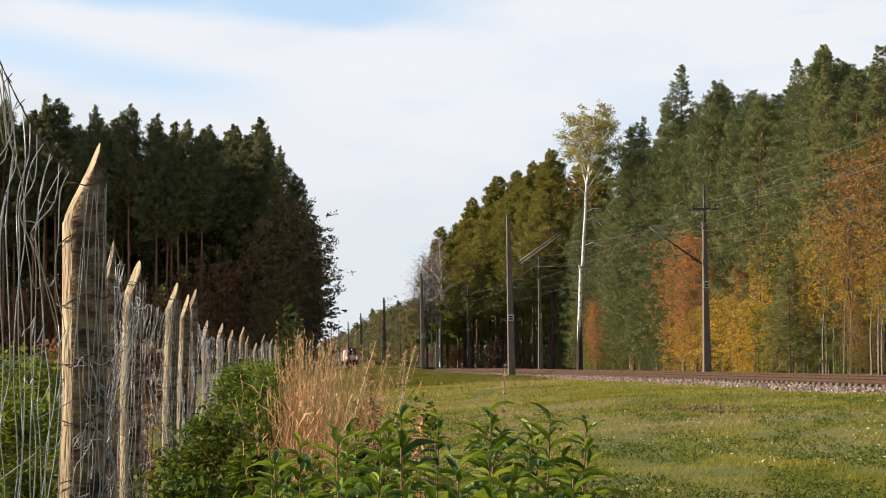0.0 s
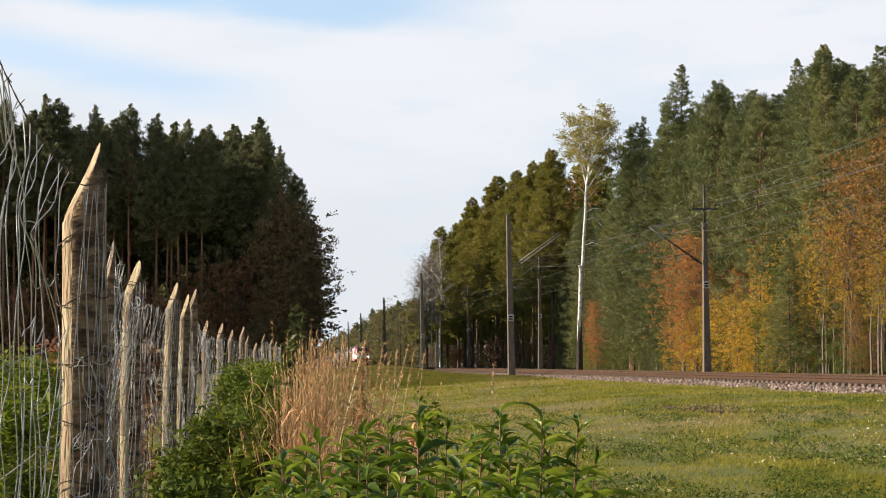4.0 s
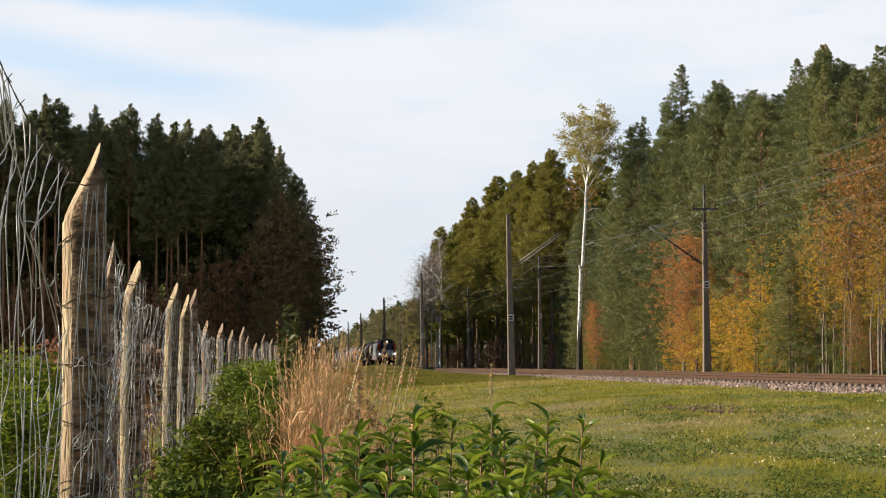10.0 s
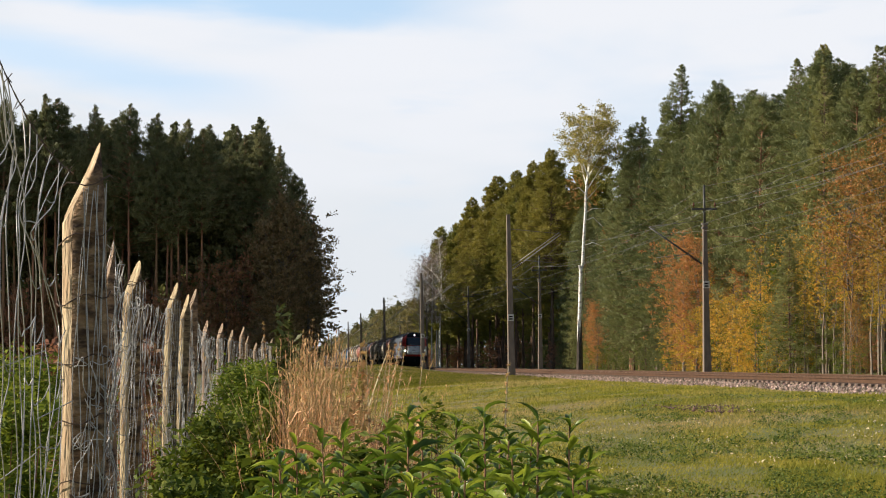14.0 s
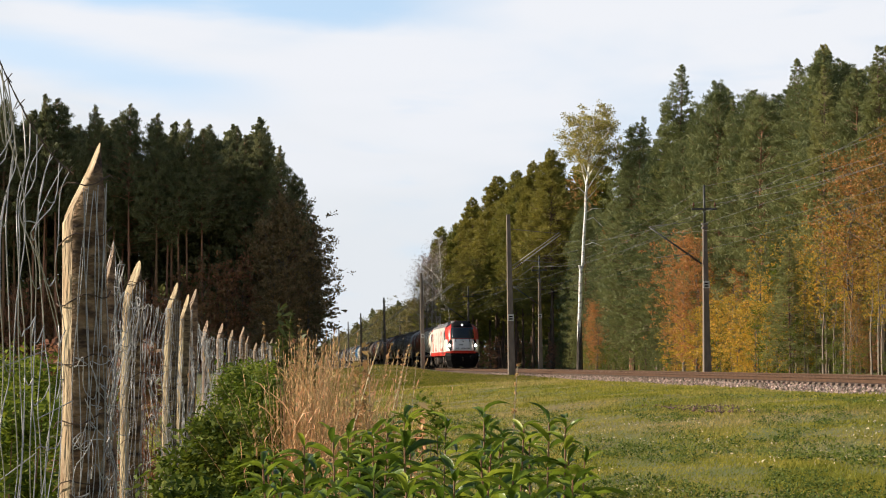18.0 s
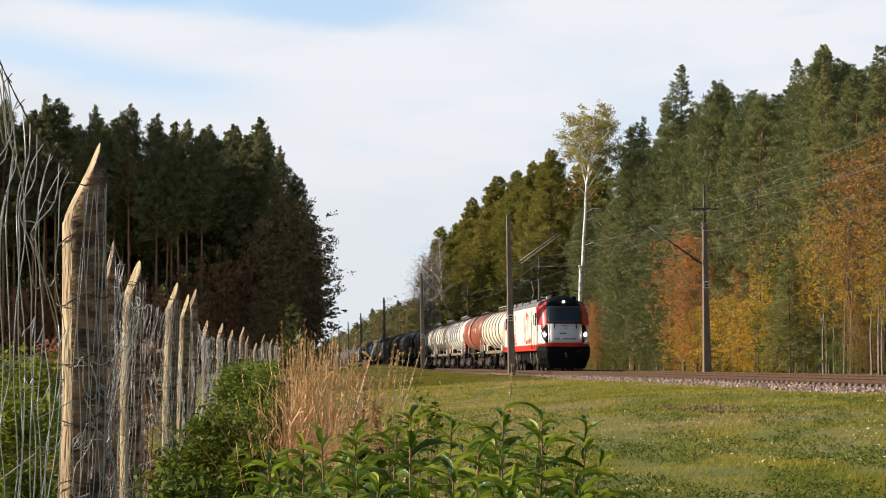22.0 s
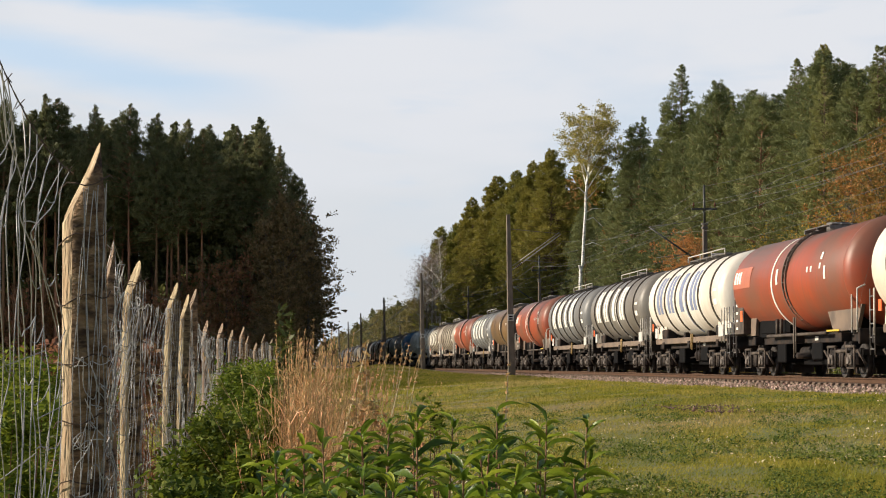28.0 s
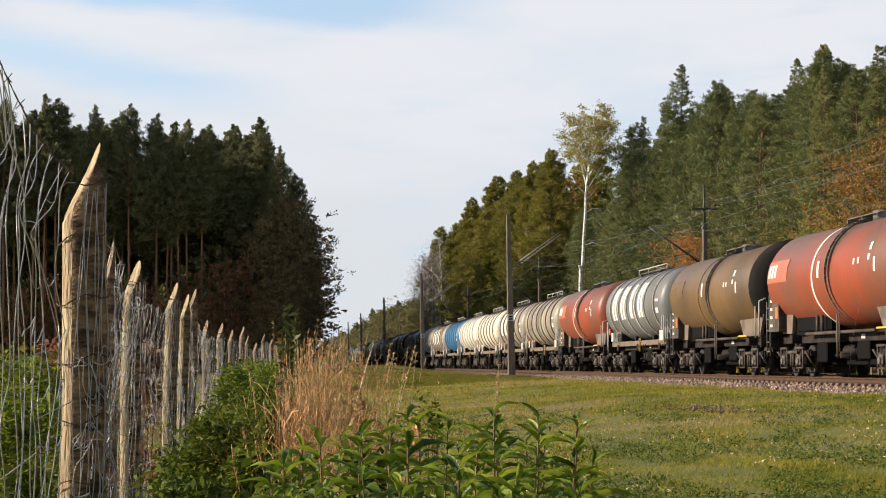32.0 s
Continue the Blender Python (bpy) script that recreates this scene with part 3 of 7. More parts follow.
def make_tree(name, label, seed, bark, leaf_mat, H=20.0, base=0.5, R=2.6, shape="pine", branches=60, tufts=7, per=9, puff=0.3, size=0.1,
              trunk_r=0.2, sway=0.15, long=1.6, group="", fan=0.26, slim=1.0, top=0.72):
    rng = np.random.default_rng(seed)
    t = empty(name, label=label, category="tree" if H > 6 else "shrub", group=group)
    arms, limbs = [], []
    lean_a = rng.random() * 6.28
    for i in range(branches):
        f = (i + rng.random()) / branches
        if shape == "cone":
            f = f ** 0.9
        elif shape == "pine":
            f = f ** 0.8
        h = base + (1 - base) * f
        a = i * 2.399 + rng.normal() * 0.5
        lop = 1 + 0.30 * math.cos(a - lean_a + 3 * f)
        if shape == "pine":
            r = R * min(1, 0.55 + 2.0 * f) * (1.0 - f) ** top * (0.6 + 0.5 * rng.random()) * lop + 0.10
            rise = 0.05 + 0.45 * f
        elif shape == "cone":
            r = R * (1.02 - f) ** top * (0.70 + 0.42 * rng.random()) * (0.5 + 0.5 * lop)
            rise = -0.12 + 0.45 * f
        elif shape == "round":
            r = R * math.sin(math.pi * (0.16 + 0.76 * f)) ** 0.8 * (0.35 + 0.85 * rng.random()) * lop
            rise = 0.25 + 0.9 * f
        else:  # airy
            r = R * math.sin(math.pi * (0.14 + 0.78 * f)) * (0.3 + 0.85 * rng.random()) * lop
            rise = 0.8
        z = h * H
        root = (0, 0, max(0.2, z - r * rise * 0.6))
        tip = (math.cos(a) * r, math.sin(a) * r, min(H * 0.995, root[2] + r * rise))
        arms.append((root, tip))
        if per > 7 or i % 4 == 0:
            limbs.append((root, tip, max(0.010, trunk_r * 0.20)))
    V, F = trunk_mesh(rng, H * (0.98 if shape != "round" else 0.8), trunk_r, sway, limbs)
    raw("trunk", V, F, bark, t, smooth=True)
    tris = sprays(rng, arms, tufts, per, size, puff, fan, 0.07 if shape in ("pine", "cone") else 0.2, long, 0.3 if shape != "round" else 0.15, slim, 1.0 if shape in ("pine", "cone") else 0.0)
    if shape in ("pine", "cone") and (shape == "pine" or top > 0.75):   # the leading shoot
        lead = [((0, 0, H * (0.91 + 0.005 * k)), ((0.40 - 0.02 * k) * math.cos(k * 2.4), (0.40 - 0.02 * k) * math.sin(k * 2.4), H * (0.925 + 0.004 * k))) for k in range(18)]
        tris = np.concatenate([tris, sprays(rng, lead, 4, 12, size, puff * 0.7, 0.3, 0.1, long, slim=slim, soft=1.0)])
    fast("crown", tris, 3, leaf_mat, t)
    return t


class Stock:
    """Variants of one kind: the first placing uses the variant itself, later ones its copies."""

    def __init__(self, variants):
        self.variants, self.used, self.i = variants, set(), 0

    def put(self, x, y, height, base_h, turn, wide=1.0, z=None):
        v = self.variants[self.i % len(self.variants)]
        self.i += 1
        s = height / base_h
        m = place(x, y, ground_z(x, y) - 0.05 if z is None else z, turn, (s * wide, s * wide, s))
        if v not in self.used:
            self.used.add(v)
            v.matrix_basis = m
            return v
        was = v.scale.copy()
        v.scale = (1, 1, 1)
        c = copy_thing(v, m)
        v.scale = was
        return c


PINES = Stock([make_tree("pine_tree", "tall Scots pine with a bare trunk and dark crown", 10 + i, M_BARK_RED, M_PINE, 25, 0.50 + 0.045 * i, 4.6, "pine", 135, 6, 24, 0.33, 0.088, 0.19, long=2.5, group="pines of the dark wood", slim=0.55, top=0.80 + 0.09 * (i % 3)) for i in range(5)])
EDGE_PINES = Stock([make_tree("pine_tree", "sunlit green pine branched down to the ground", 30 + i, M_BARK_RED, M_PINE_B, 20, 0.05 + 0.05 * i, 4.6, "pine", 120, 6, 54, 0.42, 0.066, 0.17, long=2.5, group="conifers along the railway", slim=0.5, fan=0.34, top=0.62) for i in range(5)])
SPRUCES = Stock([make_tree("spruce_tree", "pointed green conifer at the wood's edge", 50 + i, M_BARK, M_SPRUCE, 20, 0.04, 4.0, "cone", 260, 6, 28, 0.24, 0.066, 0.16, long=2.4, group="conifers along the railway", slim=0.5, fan=0.30, top=0.82) for i in range(3)])
LARCHES = Stock([make_tree("larch_tree", "tall yellow-green larch in autumn needles", 60 + i, M_BARK, M_LARCH, 25, 0.32, 5.0, "cone", 240, 8, 30, 0.30, 0.082, 0.2, long=2.8, group="larches", slim=0.48, top=0.70) for i in range(3)])
BIRCHES = Stock([make_tree("birch_tree", "slender white-barked birch nearly bare of leaves", 70 + i, M_BIRCH_BARK, M_BIRCH_TWIG, 22, 0.40, 3.4, "airy", 60, 8, 10, 0.40, 0.07, 0.15, 0.25, long=1.6, group="birches", slim=0.5) for i in range(2)])
DEEP_PINES = Stock([make_tree("pine_tree", "tall Scots pine deep in the dark wood", 15 + i, M_BARK, M_PINE, 25, 0.36 + 0.06 * i, 4.9, "pine", 44, 6, 9, 0.6, 0.28, 0.19, group="pines of the dark wood", top=0.85) for i in range(3)])
DEEP_SPRUCES = Stock([make_tree("spruce_tree", "young dark conifer deep in the wood", 55 + i, M_BARK, M_SPRUCE, 20, 0.03, 4.2, "cone", 50, 5, 7, 0.6, 0.28, 0.14, long=1.2, group="young conifers") for i in range(2)])
FAR_LARCHES = Stock([make_tree("larch_tree", "far yellow-green larch along the line", 65 + i, M_BARK, M_LARCH, 25, 0.2, 4.9, "cone", 66, 8, 11, 0.6, 0.26, 0.2, long=2.0, group="larches", slim=0.6, top=0.70) for i in range(3)])
ORANGE = Stock([make_tree("maple_tree", "small orange-leaved broadleaf tree in autumn colour", 80 + i, M_GREY_BARK, M_ORANGE, 9, 0.10, 2.7, "round", 60, 10, 16, 0.30, 0.060, 0.09, 0.2, long=1.1, group="autumn broadleaves") for i in range(3)])
GOLDEN = Stock([make_tree("maple_tree", "golden-leaved broadleaf tree with dark bare stems below", 84 + i, M_GREY_BARK, M_GOLD, 12, 0.38, 3.0, "round", 64, 8, 14, 0.30, 0.064, 0.12, 0.3, long=1.1, group="autumn broadleaves") for i in range(2)])
YELLOW = Stock([make_tree("hazel_shrub", "yellow-leaved shrub at the wood's edge", 90 + i, M_GREY_BARK, M_YELLOW, 5, 0.04, 2.0, "round", 40, 7, 14, 0.24, 0.058, 0.04, 0.2, long=1.1, group="autumn shrubs") for i in range(3)])
GREEN = Stock([make_tree("alder_shrub", "green leafy shrub at the wood's edge", 100 + i, M_GREY_BARK, M_SHRUB, 5, 0.04, 2.0, "round", 34, 6, 12, 0.24, 0.06, 0.04, 0.2, long=1.1, group="green shrubs") for i in range(2)])
OAKS = Stock([make_tree("oak_tree", "dark spreading oak at the corner of the wood", 110 + i, M_GREY_BARK, M_OAK, 20, 0.06, 5.6, "round", 90, 13, 14, 0.62, 0.17, 0.3, 0.3, long=1.1, group="oaks") for i in range(2)])
ASPENS = Stock([make_tree("aspen_tree", "thin pale-stemmed young aspen with few yellow leaves", 130 + i, M_PALE_BARK, M_YELLOW, 9, 0.35, 1.3, "airy", 26, 6, 9, 0.22, 0.06, 0.06, 0.3, long=1.1, group="young aspens") for i in range(3)])
CORNER_OAK = Stock([make_tree("oak_tree", "dark oak with overhanging boughs at the corner of the wood", 118, M_GREY_BARK, M_OAK, 20, 0.46, 4.9, "round", 76, 10, 11, 0.50, 0.17, 0.3, 0.3, long=1.1, group="oaks")])
FLANK_OAKS = Stock([make_tree("oak_tree", "dark oak along the flank of the wood", 114 + i, M_GREY_BARK, M_OAK, 20, 0.06, 5.6, "round", 60, 8, 16, 0.95, 0.27, 0.3, 0.3, long=1.1, group="oaks") for i in range(2)])
FAR_TREES = Stock([make_tree("broadleaf_tree", "far round-crowned tree in yellow-green autumn leaf", 140 + i, M_GREY_BARK, M_FAR_LEAF, 16, 0.05, 4.6, "round", 60, 7, 18, 0.75, 0.16, 0.2, 0.3, long=1.1, group="far trees") for i in range(3)])
UNDER = Stock([make_tree("beech_tree", "russet-leaved young beech under the pines", 120 + i, M_GREY_BARK, M_BROWN_LEAF, 8, 0.1, 2.6, "round", 40, 5, 10, 0.4, 0.13, 0.07, 0.2, long=1.1, group="young beeches") for i in range(2)])


def great_birch(x, y):
    """A tall birch by the line: white trunk with a kink at a lost bough, dark corky foot, bare lower boughs, forked airy crown."""
    rng = np.random.default_rng(74)
    t = empty("birch_tree", label="tall white-barked birch with an airy yellow-green crown", category="tree", group="birches")
    stem = [(0, 0, 0), (0.02, 0.05, 1.2), (0.0, 0.08, 3.4), (0.10, 0.02, 6.4), (0.16, 0.0, 9.0), (0.34, 0.03, 9.6), (0.44, 0.10, 11.8), (0.60, 0.05, 14.2), (0.64, 0.0, 15.9), (0.80, 0.05, 17.6), (1.05, 0.1, 19.6), (1.25, 0.1, 22.2)]
    lines = [stem, [(0.15, 0, 8.6), (0.06, -0.05, 9.25), (0.03, -0.06, 9.5)]]
    radii = [[0.27, 0.21, 0.20, 0.185, 0.17, 0.15, 0.14, 0.125, 0.12, 0.085, 0.055, 0.02], [0.11, 0.10, 0.085]]
    # bare boughs below the crown
    for a, b, c in (((0.6, 0, 14.1), (1.2, -0.2, 14.45), (2.0, -0.3, 14.4)), ((0.56, 0, 13.4), (1.25, -0.1, 13.65), (2.1, -0.3, 12.8)), ((0.42, 0, 11.2), (1.2, -0.2, 11.45), (2.0, -0.2, 11.15)), ((0.64, 0, 15.7), (0.0, -0.2, 16.3), (-0.6, -0.3, 16.1)), ((0.62, 0, 15.2), (1.3, -0.2, 15.9), (1.9, -0.2, 16.6))):
        V, F = tubes([[a, b, c]], [[0.05, 0.035, 0.012]], 5)
        raw("bough", V, F, M_BIRCH_BARK, t, smooth=True)
    arms, low = [], []
    for k in range(11):         # the fork's limbs, each with its own twigs
        f = k / 10
        a = k * 2.4 + rng.normal() * 0.25
        foot = Vector((0.66 + 0.3 * f, 0.03, 16.0 + 3.4 * f))
        reach = (2.9 - 1.2 * f) * (0.8 + 0.4 * rng.random())
        tip = Vector((1.12 + math.cos(a) * reach, math.sin(a) * reach, 19.6 + 3.6 * f - 0.25 * reach + rng.random() * 0.6))
        mid = foot.lerp(tip, 0.5) + Vector((-math.cos(a), -math.sin(a), 0)) * 0.12 * reach + Vector((0, 0, 0.5))
        limb, girth = [[foot, mid, tip]], [[0.075, 0.048, 0.012]]
        for n in range(13):
            g = 0.25 + 0.75 * rng.random()
            p = foot.lerp(mid, g * 2) if g < 0.5 else mid.lerp(tip, g * 2 - 1)
            b = a + rng.normal() * 1.3
            r = 0.7 + 0.9 * rng.random()
            q = p + Vector((math.cos(b) * r, math.sin(b) * r, 0.35 + 0.5 * rng.random()))
            q.z = min(q.z, 23.7)
            arms.append((tuple(p), tuple(q)))
            limb.append([p, p.lerp(q, 0.5) + Vector((0, 0, 0.08)), q])
            girth.append([0.022, 0.014, 0.005])
        V, F = tubes(limb, girth, 4)
        raw("limb", V, F, M_BIRCH_BARK, t, smooth=True)
    for k in range(20):         # hanging lower twigs, turned first
        p = Vector((rng.uniform(-1.3, 1.9), rng.uniform(-0.9, 0.9), rng.uniform(15.0, 17.2)))
        low.append((tuple(p), (p.x + rng.normal() * 0.6, p.y + rng.normal() * 0.5, p.z - 0.5)))
    for k in range(6):
        low.append(((2.0, -0.2, 12.7 - 0.35 * k), (2.2 + 0.3 * rng.random(), -0.2, 12.3 - 0.35 * k)))
    V, F = tubes(lines, radii, 10)
    raw("trunk", V, F, M_BIRCH_BARK, t, smooth=True)
    # corky dark bark creeping up from the foot, made heavier to carry its shade
    strips, thick = [], []
    for k in range(21):
        a, top = k * 6.283 / 21, 2.4 + 2.6 * rng.random()
        strips.append([(0.02 + math.cos(a + 0.1 * n) * (0.235 - 0.010 * n), 0.05 + math.sin(a + 0.1 * n) * (0.235 - 0.010 * n), top * n / 4) for n in range(5)])
        thick.append([0.095, 0.062, 0.05, 0.04, 0.012])
    V, F = tubes(strips, thick, 5)
    raw("corky_bark", V, F, M_CORK, t, smooth=True)
    fast("crown", sprays(rng, arms, 9, 15, 0.074, 0.34, 0.30, 0.18, 1.1, 0.3), 3, M_BIRCH_LEAF, t)
    fast("lower_leaves", sprays(rng, low, 6, 11, 0.066, 0.26, 0.3, 0.3, 1.1, 0.2), 3, M_ORANGE, t)
    t.matrix_basis = place(x, y, ground_z(x, y) - 0.05, 0)


def left_wood():
    rnd = random.Random(21)
    for row in range(6):
        n = 26 - row
        for i in range(n):
            x = -19.6 - 2.9 * i * (1 + 0.02 * row) + rnd.uniform(-1.0, 1.0) - 0.95 * row
            y = 186 + 4.5 * row + rnd.uniform(-2.2, 2.2)
            (PINES if row < 2 else DEEP_PINES).put(x, y * DEEP, rnd.uniform(24.2, 28.6) + 1.7 * ease(-25, -45, x), 25, rnd.uniform(0, 360), rnd.uniform(0.85, 1.15))
    for x, y, h, wide in ((-43.5, 215, 30.6, 0.72), (-38.0, 215, 29.4, 0.8), (-34.2, 215, 29.4, 0.75), (-36.3, 218, 28.2, 0.9), (-31.2, 215, 28.4, 0.85), (-28.0, 216, 27.9, 0.85), (-17.9, 216, 25.0, 0.75), (-16.3, 217, 22.0, 0.75)):     # tops standing out
        PINES.put(x, y, h, 25, rnd.uniform(0, 360), wide)
    for i in range(22):         # russet thicket along the front, added to lift the wood's blacks like veiling glare
        UNDER.put(-19.5 - i * 1.3 + rnd.uniform(-0.6, 0.6), 215 + rnd.uniform(-2, 3), rnd.uniform(6, 13), 8, rnd.uniform(0, 360), 0.8)
    for i in range(34):
        UNDER.put(-19 - i * 2.0 + rnd.uniform(-1, 1), (192 + rnd.uniform(0, 20)) * DEEP, rnd.uniform(5, 12), 8, rnd.uniform(0, 360))
    # dense young conifers deep in the wood
    for i in range(34):
        DEEP_SPRUCES.put(-20 - i * 1.9 + rnd.uniform(-1, 1), (221 + rnd.uniform(0, 7)) * DEEP, rnd.uniform(13, 19), 20, rnd.uniform(0, 360), 1.25)
    for i in range(44):
        DEEP_SPRUCES.put(-24 - i * 1.5 + rnd.uniform(-0.7, 0.7), (230 + rnd.uniform(0, 5)) * DEEP, rnd.uniform(11, 16), 20, rnd.uniform(0, 360), 1.4)
    # flank of the wood towards the line
    for i in range(21):
        y = 192 + i * 7 + rnd.uniform(-2, 2)
        x = -16.5 - 0.094 * (y - 186)
        if i > 2:
            FLANK_OAKS.put(x - 1.5 + rnd.uniform(-0.8, 0.5), y * DEEP, rnd.uniform(16, 20), 20, rnd.uniform(0, 360), 1.3)
        for k in range(2):
            DEEP_PINES.put(x - 4.5 - 4 * k + rnd.uniform(-1, 0.8), (y + 2 * k) * DEEP, rnd.uniform(25, 27.5) if i < 5 else rnd.uniform(29, 34), 25, rnd.uniform(0, 360))
        DEEP_SPRUCES.put(x - 11 + rnd.uniform(-1, 1), (y + 3) * DEEP, rnd.uniform(14, 19), 20, rnd.uniform(0, 360), 1.25)
    for x, y, h, turn, wide in ((-17.3, 214, 19.0, 200, 0.75), (-18.2, 212, 10, 100, 1.1), (-17.7, 230, 18, 300, 0.9), (-17.3, 218, 17.5, 80, 0.95), (-18.8, 216, 17, 140, 1.0)):
        OAKS.put(x, y, h, 20, turn, wide)
    CORNER_OAK.put(-15.0, 220, 16.5, 20, 40, 0.95)


def right_wood():
    rnd = random.Random(8)
    # tall conifers in four rows; the front height grows along the line
    for row in range(4):
        for i in range(34):
            s = 58 + i * 4.0 + rnd.uniform(-1.7, 1.7) + row * 1.3
            if s > 184:
                break
            u = 15.5 + row * 4.0 + rnd.uniform(-1.5, 1.5)
            p = on_track(s * DEEP, u)
            h = 16.2 + 3.7 * ease(88, 124, s) - 3.0 * ease(133, 150, s) + rnd.uniform(-2.4, 2.0) + row * 0.5
            (DEEP_SPRUCES if row > 1 else SPRUCES if rnd.random() < 0.3 else EDGE_PINES).put(p.x, p.y, h, 20, rnd.uniform(0, 360))
    for i in range(16):         # between the rows, closing the gaps under the tops
        s = 88 + i * 4.3 + rnd.uniform(-1.2, 1.2)
        p = on_track(s * DEEP, 17.6 + rnd.uniform(-0.8, 0.8))
        (EDGE_PINES if i % 2 else SPRUCES).put(p.x, p.y, 16.0 + 3.4 * ease(88, 124, s) - 3.0 * ease(133, 150, s) + rnd.uniform(-0.6, 0.6), 20, rnd.uniform(0, 360), 1.15)
    for row in range(2):
        for i in range(23):
            s = 190 + i * 6.5 + rnd.uniform(-2, 2) + row * 2
            u = 14.5 + row * 5 + rnd.uniform(-1.4, 1.4)
            p = on_track(s * DEEP, u)
            (LARCHES if row == 0 and i < 14 else FAR_LARCHES).put(p.x, p.y, 25.6 - 2.6 * (1 - ease(188, 236, s)) + rnd.uniform(-3.4, 2.0), 25, rnd.uniform(0, 360), rnd.uniform(0.95, 1.2))
    for i in range(9):         # a stand of pale birches where the larches end
        p = on_track(338 + i * 6.0 + rnd.uniform(-2, 2), 10.6 + rnd.uniform(-0.8, 0.9))
        BIRCHES.put(p.x, p.y, rnd.uniform(19, 23.5), 22, rnd.uniform(0, 360))
    # shrubs and small broadleaves along the edge
    for i in range(46):
        s = 56 + i * 2.75 + rnd.uniform(-1, 1)
        p = on_track(s * DEEP, 12.3 + rnd.uniform(-0.8, 1.2))
        kind = rnd.choice((GREEN, GREEN, YELLOW, SPRUCES)) if s < 121 else rnd.choice((GREEN, SPRUCES, SPRUCES))
        if s > 121 and kind is not GREEN:
            p = on_track(s * DEEP, 13.4)
        if 80 < s < 93:         # only low growth before the bare stems
            GREEN.put(p.x, p.y, rnd.uniform(1.0, 1.8), 5, rnd.uniform(0, 360), 1.3)
            continue
        kind.put(p.x, p.y, (rnd.uniform(2.6, 4.6) if kind is not SPRUCES else rnd.uniform(5, 8)) if s < 121 else rnd.uniform(1.5, 2.6) if kind is GREEN else rnd.uniform(5, 8), 20 if kind in (EDGE_PINES, SPRUCES) else 5, rnd.uniform(0, 360), rnd.uniform(0.8, 1.3))
    for i in range(44):         # pale young stems in front of the pines
        s = 80 + (i * 0.6 if i < 30 else 18 + (i - 30) * 3.0) + rnd.uniform(-0.6, 0.6)
        p = on_track(s * DEEP, rnd.uniform(12.2, 14.5))
        ASPENS.put(p.x, p.y, rnd.uniform(5.5, 10), 9, rnd.uniform(0, 360))
    for i in range(40):         # a second line of thicket
        s = 58 + i * 3.1 + rnd.uniform(-1, 1)
        p = on_track(s * DEEP, 14.6 + rnd.uniform(-0.8, 0.8))
        kind = rnd.choice((YELLOW, GREEN, UNDER, GREEN)) if s < 122 else GREEN
        if 79 < s < 94:
            UNDER.put(p.x, p.y, rnd.uniform(1.6, 3.0), 8, rnd.uniform(0, 360), 1.3)
            continue
        kind.put(p.x, p.y, rnd.uniform(3.0, 6.5) if s < 122 else rnd.uniform(2, 3), 8 if kind is UNDER else 5, rnd.uniform(0, 360), rnd.uniform(0.9, 1.4))
    for s, u, h in ((118, 11.6, 9.8), (115.8, 12.0, 9.2), (119.5, 13.0, 7.0), (112, 14.2, 7.0), (84.5, 12.4, 4.0), (156, 12.6, 6.0), (160, 13.2, 6.6)):
        p = on_track(s * DEEP, u)
        ORANGE.put(p.x, p.y, h, 9, rnd.uniform(0, 360))
    for s, u, h, kind in ((121, 11.8, 3.4, YELLOW), (113.5, 11.4, 4.2, YELLOW), (111, 11.8, 4.2, YELLOW), (108, 12.3, 4.9, YELLOW), (105, 11.9, 4.0, YELLOW), (102.5, 12.5, 5.6, YELLOW), (100.4, 11.7, 4.4, YELLOW), (97.6, 12.2, 3.9, YELLOW), (93.6, 11.9, 3.2, GREEN),):
        p = on_track(s * DEEP, u)
        kind.put(p.x, p.y, h, 5, rnd.uniform(0, 360), 1.15)
    for s, u, h in ((91.2, 14.0, 7.4), (87.0, 13.0, 11.2), (84, 13.6, 11.8), (80, 13.0, 12.0)):
        p = on_track(s * DEEP, u)
        GOLDEN.put(p.x, p.y, h, 12, rnd.uniform(0, 360))
    p = on_track(148.5 * DEEP, 9.6)
    great_birch(p.x, p.y)
    p = on_track(127 * DEEP, 15)
    SPRUCES.put(p.x, p.y, 20.0, 20, 40, 1.0)
    for s, h, wide in ((134.7, 24.6, 1.15), (149.0, 22.5, 0.8), (141, 21.5, 1.0), (120.9, 20.4, 1.1), (113.8, 19.2, 1.1), (103.9, 19.5, 1.05), (98.6, 19.0, 1.0), (89.5, 17.6, 1.1), (93, 17.0, 1.1)):    # pointed tops standing out
        p = on_track(s * DEEP, 15.5)
        (EDGE_PINES if s in (120.9, 113.8, 98.6, 93) else SPRUCES).put(p.x, p.y, h, 20, rnd.uniform(0, 360), wide)
    for i in range(34):         # low dark thicket deep behind the larches
        p = on_track((178 + i * 5.0) * DEEP, 25 + rnd.uniform(-1.5, 1.5))
        DEEP_SPRUCES.put(p.x, p.y, rnd.uniform(4.5, 7.0), 20, rnd.uniform(0, 360), 2.2)
    for i in range(32):         # dim undergrowth between the larch trunks
        p = on_track((180 + i * 5.4) * DEEP, rnd.choice((13.4, 17.5, 21.0)) + rnd.uniform(-0.8, 0.8))
        (UNDER if i % 3 else GREEN).put(p.x, p.y, rnd.uniform(2.4, 4.5), 8 if i % 3 else 5, rnd.uniform(0, 360), 1.5)
    p = on_track(101.6 * DEEP, 16.5)
    LARCHES.put(p.x, p.y, 20.0, 25, 40, 0.7)
